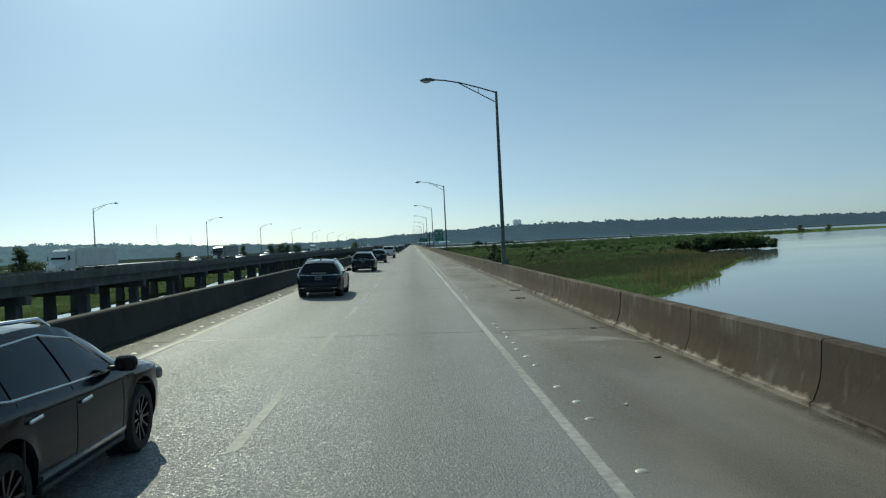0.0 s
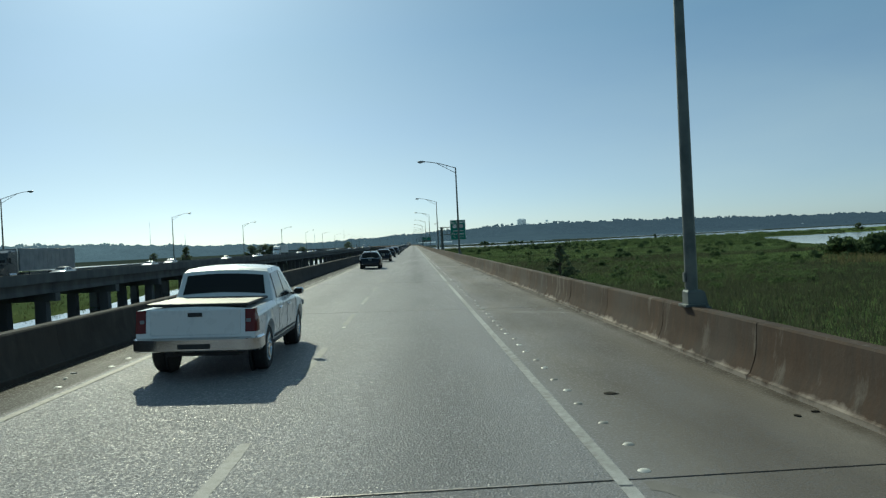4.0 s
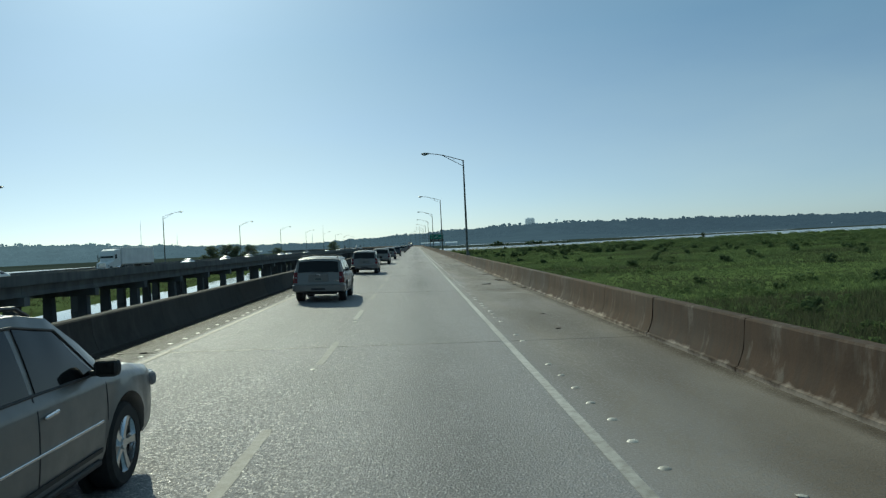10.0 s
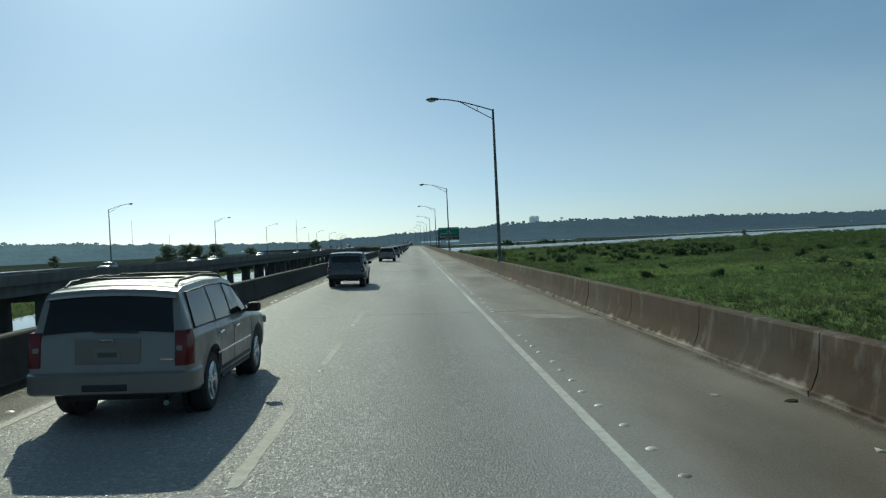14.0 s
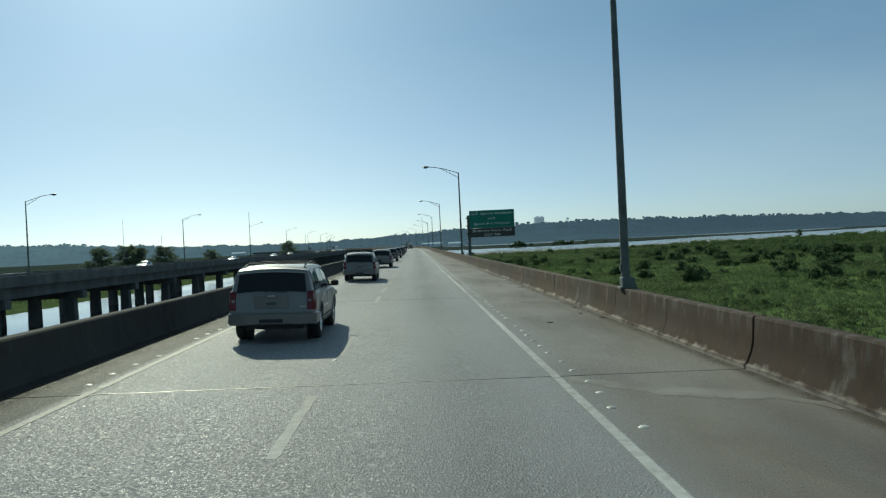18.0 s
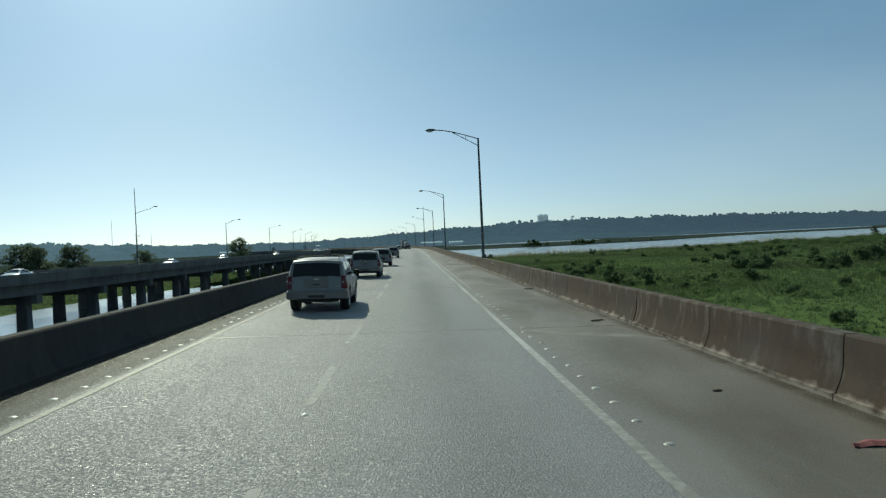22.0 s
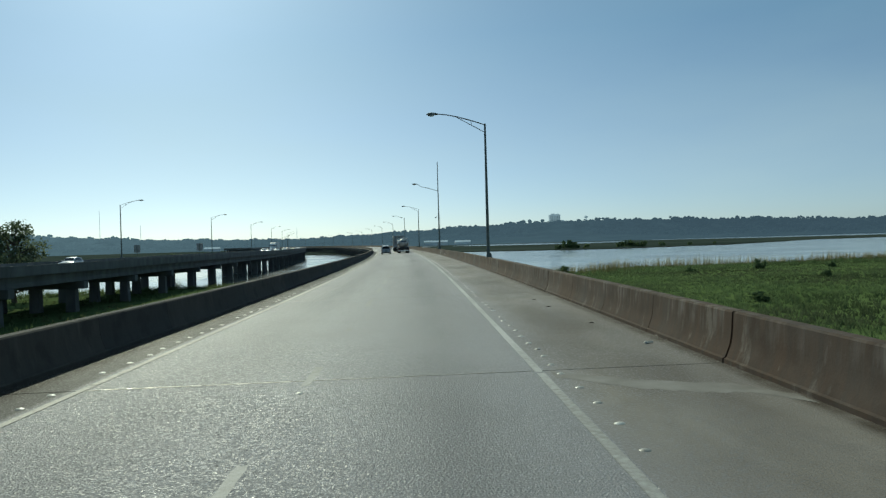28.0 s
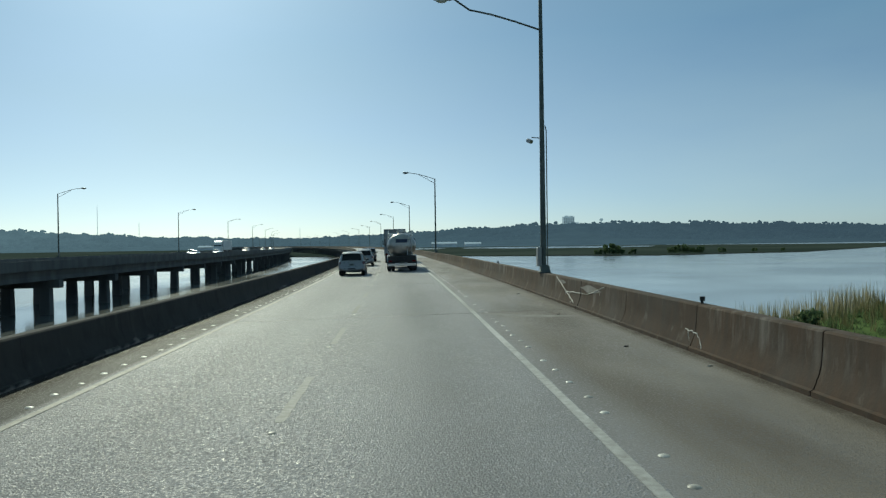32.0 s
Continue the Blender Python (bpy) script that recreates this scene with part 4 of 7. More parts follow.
# the cantilevered exit sign beyond the parapet
exit_sign = thing("exit_sign", "green cantilevered exit sign with two route shields on a steel column", "road sign", pose(0, 248.4, 0))
W1, Z0, Z1, CX = 2.95, 2.40, 5.72, 9.02
board = part("main_panel", boxm((CX, 0.02, (Z0 + Z1) / 2), (W1, 0.03, Z1 - Z0), bevel=0.008), M["sign_green"], exit_sign, "green sheet panel with white border")
tab = part("exit_panel", boxm((CX + 0.0, 0.02, Z1 + 0.27), (W1 - 0.02, 0.03, 0.52), bevel=0.008), M["sign_green"], exit_sign, "green exit number panel")
part("border", outline(W1 - 0.05, Z1 - Z0 - 0.05, 0.16, 0.045, 0), M["sign_white"], board).matrix_basis = pose(CX, -0.003, (Z0 + Z1) / 2)
part("border", outline(W1 - 0.05, 0.5, 0.1, 0.035, 0), M["sign_white"], tab).matrix_basis = pose(CX, -0.003, Z1 + 0.27)
sign_text(tab, "EXIT", 0.3, CX - 1.02, Z1 + 0.28, width=0.66)
sign_text(tab, "35A-B", 0.44, CX + 0.42, Z1 + 0.28, width=1.62)
for sx, txt, m_s, m_t, lab in ((-0.62, "90", "sign_white", "sign_black", "white route shield with black figures"), (0.66, "98", "sign_faded", "sign_ghost", "sun-faded route shield")):
    sh = part("route_shield", shield(0.76, 0.76, 0.0), M[m_s], board, lab)
    sh.matrix_basis = pose(CX + sx, -0.008, Z1 - 0.68)
    t = text_mesh(txt, 0.5)
    t.materials.clear()
    t.materials.append(M[m_t])
    fig = new("figures", t)
    fig.parent = board
    fig.matrix_basis = pose(CX + sx, -0.016, Z1 - 0.68, 90)
sign_text(board, "Daphne", 0.5, CX + 0.03, Z1 - 1.52, width=1.95)
sign_text(board, "Fairhope", 0.5, CX + 0.03, Z1 - 2.12, width=2.3)
sign_text(board, "1", 0.42, CX - 0.97, Z1 - 2.74)
sign_text(board, "½", 0.42, CX - 0.66, Z1 - 2.74)
sign_text(board, "MILES", 0.3, CX + 0.5, Z1 - 2.72, width=1.1)
col = part("column", tube(bmesh.new(), [(5.93, 1.4, -6.2), (5.93, 1.4, 5.0)], 0.26, 20), M["galv"], exit_sign, "thick round steel column", smooth=40)
part("column_cap", tube(bmesh.new(), [(5.93, 1.4, 4.98), (5.93, 1.4, 5.06)], [0.28, 0.2], 20), M["galv"], col)
for zc in (4.95, 3.55):
    for yc in (1.05, 1.75):
        part("chord", tube(bmesh.new(), [(5.55, yc, zc), (10.3, yc, zc + 0.03)], 0.065, 8), M["galv"], exit_sign, smooth=40)
    part("collar", boxm((5.9, 1.4, zc), (0.72, 0.86, 0.1), bevel=0.02), M["galv"], exit_sign)
for yc in (1.05, 1.75):
    for i in range(5):
        x0 = 6.25 + 0.82 * i
        part("web_bar", tube(bmesh.new(), [(x0, yc, 4.93), (x0 + 0.74, yc, 3.57)], 0.022, 6), M["galv"], exit_sign)
        part("web_bar", tube(bmesh.new(), [(x0 + 0.74, yc, 4.93), (x0 + 0.74, yc, 3.57)], 0.022, 6), M["galv"], exit_sign)
for xs in (7.9, 9.0, 10.1):
    part("hanger", boxm((xs, 0.55, 4.2), (0.08, 1.0, 2.9), bevel=0.01), M["galv"], exit_sign)

# the museum and park sign on one post
park_sign = thing("park_sign", "green and brown destination sign on one steel post", "road sign", pose(0, 533.9, 0))
CX2, W2, ZB, ZM, ZT = 8.22, 4.85, 2.58, 3.55, 5.44
green = part("upper_panel", boxm((CX2, 0.02, (ZM + ZT) / 2), (W2, 0.03, ZT - ZM), bevel=0.008), M["sign_green"], park_sign, "green sheet panel")
brown = part("lower_panel", boxm((CX2, 0.02, (ZB + ZM) / 2 - 0.01), (W2, 0.03, ZM - ZB - 0.02), bevel=0.008), M["sign_brown"], park_sign, "dark brown sheet panel")
part("border", outline(W2 - 0.04, ZT - ZM - 0.04, 0.1, 0.03, 0), M["sign_green"], green).matrix_basis = pose(CX2, -0.003, (ZM + ZT) / 2)
sign_text(green, "U.S. Sports Academy", 0.4, CX2, ZT - 0.34, width=4.4)
sign_text(green, "and", 0.36, CX2 - 0.05, ZT - 0.88, width=0.72)
sign_text(green, "Sport Art Museum", 0.4, CX2, ZT - 1.42, width=3.9)
sign_text(brown, "Blakeley State Park", 0.38, CX2, ZM - 0.3, width=4.25)
sign_text(brown, "EXIT 35A", 0.34, CX2, ZM - 0.76, width=1.7)
post = part("post", boxm((5.78, 1.1, -0.6), (0.34, 0.34, 11.2), bevel=0.03), M["galv"], park_sign, "grey steel box post")
for zc in (3.0, 3.85, 4.7):
    part("crossbar", boxm((7.9, 0.75, zc), (4.9, 0.12, 0.12), bevel=0.015), M["galv"], park_sign)
    part("clamp", boxm((5.78, 1.1, zc), (0.52, 0.5, 0.12), bevel=0.02), M["galv"], park_sign)
    part("spacer", boxm((8.2, 0.37, zc), (0.12, 0.72, 0.1), bevel=0.01), M["galv"], park_sign)

# ---------------------------------------------------------------- small things on the deck
rnd = random.Random(11)


def stud_rows(name, off, seed, label):
    """Round ceramic buttons along a line, some missing."""
    r = np.random.RandomState(seed)
    ring = [(math.cos(a), math.sin(a)) for a in np.linspace(0, 2 * math.pi, 9)[:-1]]
    V, F = [], []
    s = -30.0
    while s < 1000:
        s += r.uniform(0.85, 1.15)
        if wave(np.array([s * 1.7]), np.array([off * 40]), seed)[0] < -0.95 or r.rand() < 0.14:
            continue
        o = off + r.normal(0, 0.03)
        x, y, a = road(s, o)
        z = deck_z(o, s)
        n = len(V)
        V += [(x + 0.066 * cx, y + 0.066 * cy, z + 0.001) for cx, cy in ring] + [(x + 0.044 * cx, y + 0.044 * cy, z + 0.014) for cx, cy in ring] + [(x, y, z + 0.019)]
        F += [(n + k, n + (k + 1) % 8, n + 8 + (k + 1) % 8, n + 8 + k) for k in range(8)] + [(n + 8 + k, n + 8 + (k + 1) % 8, n + 16) for k in range(8)]
    tagged(new(name, mesh_of(name, V, F, M["stud"], True)), label, "road studs", kind="stuff")


stud_me = mesh_of("road_stud", [(0.06 * math.cos(a), 0.06 * math.sin(a), 0.0) for a in np.linspace(0, 2 * math.pi, 9)[:-1]] + [(0.04 * math.cos(a), 0.04 * math.sin(a), 0.014) for a in np.linspace(0, 2 * math.pi, 9)[:-1]] + [(0, 0, 0.018)],
                  [(k, (k + 1) % 8, 8 + (k + 1) % 8, 8 + k) for k in range(8)] + [(8 + k, 8 + (k + 1) % 8, 16) for k in range(8)], M["stud"], True)
for s in DASHES:
    if 0 < s < 880 and rnd.random() < 0.7:
        o = X_C + rnd.uniform(-0.05, 0.05)
        ob = new("lane_stud", stud_me)
        ob.matrix_basis = at_road(s - 0.55, o, deck_z(o, s) + 0.001)
        tagged(ob, "pale ceramic road stud before a lane dash", "road stud", "studs on the lane line")


stud_rows("road_stud", 2.29, 4, "row of pale ceramic road studs beside the white line")
stud_rows("road_stud", -5.42, 5, "row of pale ceramic road studs beside the median line")

# pale mortar wedges across the shoulder before the joints
patches = tagged(new("trim"), "pale mortar wedges across the shoulder before the joints", "repair", kind="structure")
for k in range(2, NEAR_END):
    if rnd.random() < 0.07:
        continue
    w0, w1 = rnd.uniform(0.2, 0.6), rnd.uniform(0.7, 1.2)
    j = JOINTS[k]
    pts = []
    for u in np.linspace(0, 1, 28):
        o = 2.12 + (FOOT_R - 2.2) * u
        far = float(np.interp(o, (2.2, 3.2, 4.5, 5.0), (-0.1, -1.1, -1.75, -2.6)))
        pts.append((o, j + SKEW * o + far - (w0 + (w1 - w0) * math.sin(math.pi * min(1, u * 1.1))) * rnd.uniform(0.85, 1.1), j + SKEW * o + far + rnd.uniform(-0.06, 0.06)))
    bmp = bmesh.new()
    rows = [[bmp.verts.new((*road(sa, o)[:2], deck_z(o, sa) + 0.003)), bmp.verts.new((*road(sb, o)[:2], deck_z(o, sb) + 0.003))] for o, sa, sb in pts]
    for r0, r1 in zip(rows, rows[1:]):
        bmp.faces.new((r0[0], r1[0], r1[1], r0[1]))
    part("mortar_band", bmp, M["patch"], patches)


def lump(w, l, h, seed):
    r = random.Random(seed)
    bm = bmesh.new()
    bmesh.ops.create_icosphere(bm, subdivisions=1, radius=1)
    for v in bm.verts:
        v.co *= r.uniform(0.6, 1.15)
        v.co = Vector((v.co.x * w, v.co.y * l, max(0.0, v.co.z * h + h * 0.4)))
    return bm


chips = [bm_mesh("debris", lump(rnd.uniform(0.03, 0.09), rnd.uniform(0.04, 0.13), 0.018, i), M["debris"] if i % 3 else M["debris_pale"]) for i in range(9)]
for i in range(280):
    s = rnd.uniform(4, 860)
    o = rnd.choice((rnd.uniform(2.6, 5.0), rnd.uniform(4.3, 5.05), rnd.uniform(-6.2, -5.5)))
    ob = new("road_debris", chips[i % 9])
    ob.matrix_basis = at_road(s, o, deck_z(o, s), rnd.uniform(0, 360))
    tagged(ob, "small pale chip on the shoulder" if i % 9 % 3 == 0 else "small dark scrap on the shoulder", "debris", "scraps on the shoulder")


def tyre_strip(s, o, turn, length, name="tyre_scrap", mat="debris", label="torn black tyre strip lying on the shoulder", w=0.11):
    r = random.Random(int(s * 10))
    rings = []
    for i in range(9):
        u = i / 8
        y = (u - 0.5) * length
        x = min(0.12, length * 0.2) * math.sin(u * 3 + s)
        z = 0.012 + min(0.02, length * 0.04) * abs(math.sin(u * 7 + s)) + r.uniform(0, 0.01)
        ww = w * (0.5 + 0.7 * math.sin(math.pi * min(1, max(0.08, u))))
        rings.append([(x - ww, y, z - 0.01), (x, y, z + 0.015), (x + ww, y, z), (x, y, z - 0.015)])
    ob = new(name, bm_mesh(name, loft(bmesh.new(), rings), M[mat]))
    ob.matrix_basis = at_road(s, o, deck_z(o, s), turn)
    tagged(ob, label, "debris")


tyre_strip(338.6, 4.75, 80, 0.75)
tyre_strip(28.5, 4.2, 60, 0.4)
tyre_strip(33.0, 4.6, 20, 0.5)
tyre_strip(171.5, 4.7, 75, 0.5)
tyre_strip(572.0, 4.5, 100, 0.35)
tyre_strip(586.0, 4.8, 15, 0.4)
# curved shreds of tyre tread
for s, o, turn, length in ((290.1, 3.62, 70, 0.42), (290.35, 3.7, 110, 0.4), (294.7, 4.75, 30, 0.5), (294.9, 4.7, 95, 0.3), (293.6, 4.8, 100, 0.45), (301.9, 4.75, 85, 0.6), (286.6, 5.0, 60, 0.25)):
    tyre_strip(s, o, turn, length, w=0.035)
for s, o, turn in ((636.7, 3.2, 60), (639.3, 3.62, 90), (637.6, 4.83, 70), (640.6, 4.85, 95), (656.0, 4.7, 80), (487.8, 4.8, 85), (501.6, 4.8, 30), (289.4, 4.95, 80)):
    tyre_strip(s, o, turn, 0.15, "road_scrap", "debris", "dark flattened scrap lying on the shoulder", 0.035)
tyre_strip(559.5, 4.35, 80, 0.55, "rag", "rag", "crumpled faded red rag on the shoulder", 0.09)
for s, o in ((337.2, 4.85), (163.4, 4.9), (98.0, 4.8), (716.0, 4.6), (705.0, 4.9), (638.35, 3.8), (646.6, 4.9), (646.2, 5.0), (495.4, 4.85), (702.5, 4.85)):
    tyre_strip(s, o, 40 + s % 90, 0.2, "board_scrap", "debris_pale", "broken pale board scrap by the parapet", 0.05)

# spalled and cracked places on the shoulder-side parapet


def face_point(s, h):
    """A point on the parapet's inner face, h above its foot."""
    o = FOOT_R + float(np.interp(h, (0.09, 0.2, 0.29, 0.38, 0.48, 0.83), (0.025, 0.07, 0.105, 0.128, 0.142, 0.165)))
    return (*road(s, o)[:2], h + deck_z(FOOT_R, s))


def crack(name, path, thick, seed, branch=0.35):
    """A jagged pale crack along (s, height) points, with short side cracks."""
    r = random.Random(seed)
    bm = bmesh.new()
    for (s0, h0), (s1, h1) in zip(path, path[1:]):
        n = 6
        pts = [(s0 + (s1 - s0) * k / n + r.uniform(-0.03, 0.03) * (0 < k < n), h0 + (h1 - h0) * k / n + r.uniform(-0.02, 0.02) * (0 < k < n)) for k in range(n + 1)]
        tube(bm, [face_point(*q) for q in pts], [thick * r.uniform(0.5, 1.2) for _ in pts], 5)
        q = pts[r.randrange(1, n)]
        tube(bm, [face_point(*q), face_point(q[0] + r.uniform(-1, 1) * branch, max(0.1, q[1] - r.uniform(0.05, 0.2)))], [thick * 0.6, thick * 0.2], 5)
    tagged(new(name, bm_mesh(name, bm, M["debris_pale"])), "pale chipped crack in the brown parapet", "crack")


def spall(s, h, w, t, seed):
    """A shallow pale scar where the concrete's skin has come off."""
    r = random.Random(seed)
    bm = bmesh.new()
    rings = []
    for k in range(7):
        u = k / 6
        hh = t * math.sin(math.pi * min(0.97, max(0.05, u))) * r.uniform(0.6, 1.1)
        rings.append([face_point(s + w * (u - 0.5), min(0.82, h + v * hh)) for v in (-0.5, -0.2, 0.15, 0.5)])
    loft(bm, [[(x - 0.004, y, z) for x, y, z in ring] for ring in rings], cap=False, closed=False)
    tagged(new("parapet_spall", bm_mesh("parapet_spall", bm, M["patch"])), "pale scar of broken concrete on the parapet", "spall")


crack("parapet_crack", [(824.1, 0.84), (822.4, 0.4), (821.0, 0.13)], 0.02, 1)
crack("parapet_crack", [(822.4, 0.42), (819.6, 0.5), (817.8, 0.8)], 0.014, 2)
crack("parapet_crack", [(811.7, 0.36), (811.1, 0.33), (810.7, 0.1)], 0.012, 3)
crack("parapet_crack", [(357.3, 0.7), (356.8, 0.45), (356.9, 0.15)], 0.008, 4)
crack("parapet_crack", [(163.2, 0.7), (163.0, 0.4)], 0.007, 5)
for i, (s, h, w, t) in enumerate(((819.3, 0.66, 2.4, 0.26), (823.2, 0.7, 1.2, 0.2), (357.8, 0.68, 0.8, 0.16), (606.0, 0.66, 1.5, 0.14), (229.0, 0.7, 1.0, 0.12))):
    spall(s, h, w, t, i + 3)
# stub posts on the parapets
for s, o in ((811.4, FOOT_R + 0.33), (841.2, FOOT_R + 0.33), (99.0, FOOT_R + 0.33), (795.0, FOOT_L - 0.3), (905.0, FOOT_L - 0.3), (610.0, FOOT_L - 0.3)):
    ob = thing("marker_post", "short dark reflector post on the parapet", "marker post", at_road(s, o, (0.86 if o > 0 else 0.78) + deck_z(o, s)), "reflector posts")
    part("stem", boxm((0, 0, 0.06), (0.05, 0.03, 0.13), bevel=0.005), M["plastic"], ob)
    part("reflector", boxm((0, -0.02, 0.09), (0.1, 0.02, 0.09), bevel=0.005), M["plastic"], ob)
# a pale floating platform at the marsh edge
raft = thing("floating_dock", "small white floating dock at the marsh edge", "dock", pose(24.5, 93, WATER_Z, 0, 0, 20))
part("float", boxm((0, 0, 0.12), (3.4, 1.6, 0.3), bevel=0.05), M["debris_pale"], raft)
for x in (-1.2, 1.2):
    part("pile", tube(bmesh.new(), [(x, 0.9, -1), (x, 0.9, 0.7)], 0.09, 8), M["bark"], raft)

# dark backs of a pair of small signs on the opposite bridge's parapets
for o in (OPP_F + 0.1, OPP_N - 0.1):
    sg = thing("road_sign", "dark back of a small square road sign on a steel post", "road sign", at_opp(855, o, OPP_Z + 0.8), "signs on the opposite bridge")
    part("post", tube(bmesh.new(), [(0, 0, 0), (0, 0, 2.3)], 0.045, 8), M["galv"], sg)
    part("panel", boxm((0, 0.05, 1.6), (1.2, 0.02, 1.5), bevel=0.008), M["sign_back"], sg, "dark square sign panel seen from behind")
    for z in (1.2, 2.0):
        part("stiffener", boxm((0, 0.02, z), (1.0, 0.04, 0.05)), M["galv"], sg)

# ---------------------------------------------------------------- vehicles


def lerp_table(tab, y):
    return float(np.interp(y, [q[0] for q in tab], [q[1] for q in tab]))


WHEELS = {}


def wheel_meshes(r, w, spokes, rim_mat):
    key = (r, w, spokes, rim_mat)
    if key not in WHEELS:
        prof = [(r * 0.66, -w / 2), (r * 0.9, -w / 2), (r * 0.985, -w * 0.36), (r, -w * 0.2), (r, w * 0.2), (r * 0.985, w * 0.36), (r * 0.9, w / 2), (r * 0.66, w / 2)]
        n = 28
        bm = bmesh.new()
        loft(bm, [[(x, p * math.cos(a), p * math.sin(a)) for p, x in prof] for a in np.linspace(0, 2 * math.pi, n + 1)], cap=False)
        bmesh.ops.remove_doubles(bm, verts=bm.verts, dist=1e-4)
        tyre = bm_mesh("tyre", bm, M["tyre"], 35)
        bm = bmesh.new()
        R = r * 0.7
        loft(bm, [[(x, p * math.cos(a), p * math.sin(a)) for p, x in ((R, -w * 0.5), (R, w * 0.47), (R * 0.93, w * 0.47), (R * 0.89, w * 0.2), (R * 0.84, -w * 0.4))] for a in np.linspace(0, 2 * math.pi, n + 1)], cap=False, closed=False)
        for k in range(spokes):
            a = 2 * math.pi * k / spokes
            wide = R * min(0.42, 1.6 / spokes)
            pts = []
            for q, ww, dx in ((0.12, wide * 0.55, 0.34), (0.5, wide * 0.4, 0.36), (0.93, wide * 0.62, 0.42)):
                c, s = math.cos(a), math.sin(a)
                pts.append([(w * dx + d, c * R * q - s * e, s * R * q + c * e) for d, e in ((0.012, -ww * 0.7), (0.012, ww * 0.7), (-0.03, ww), (-0.03, -ww))])
            loft(bm, pts)
        tube(bm, [(w * 0.2, 0, 0), (w * 0.44, 0, 0)], [R * 0.24, R * 0.19], 14)
        rim = bm_mesh("rim", bm, M[rim_mat], 35)
        bm = tube(bmesh.new(), [(-w * 0.35, 0, 0), (w * 0.05, 0, 0)], R * 0.84, 16)
        disc = bm_mesh("brake_disc", bm, M["plastic"])
        WHEELS[key] = (tyre, rim, disc)
    return WHEELS[key]


def add_wheel(car, x, y, r, w=0.24, spokes=6, rim_mat="alloy"):
    tyre, rim, disc = wheel_meshes(r, w, spokes, rim_mat)
    t = part("wheel", tyre, None, car)
    t.matrix_basis = pose(x, y, r) @ (Matrix.Identity(4) if x > 0 else pose(0, 0, 0, 0, 0, 180))
    part("rim", rim, None, t, "spoked alloy rim")
    part("brake_disc", disc, None, t)


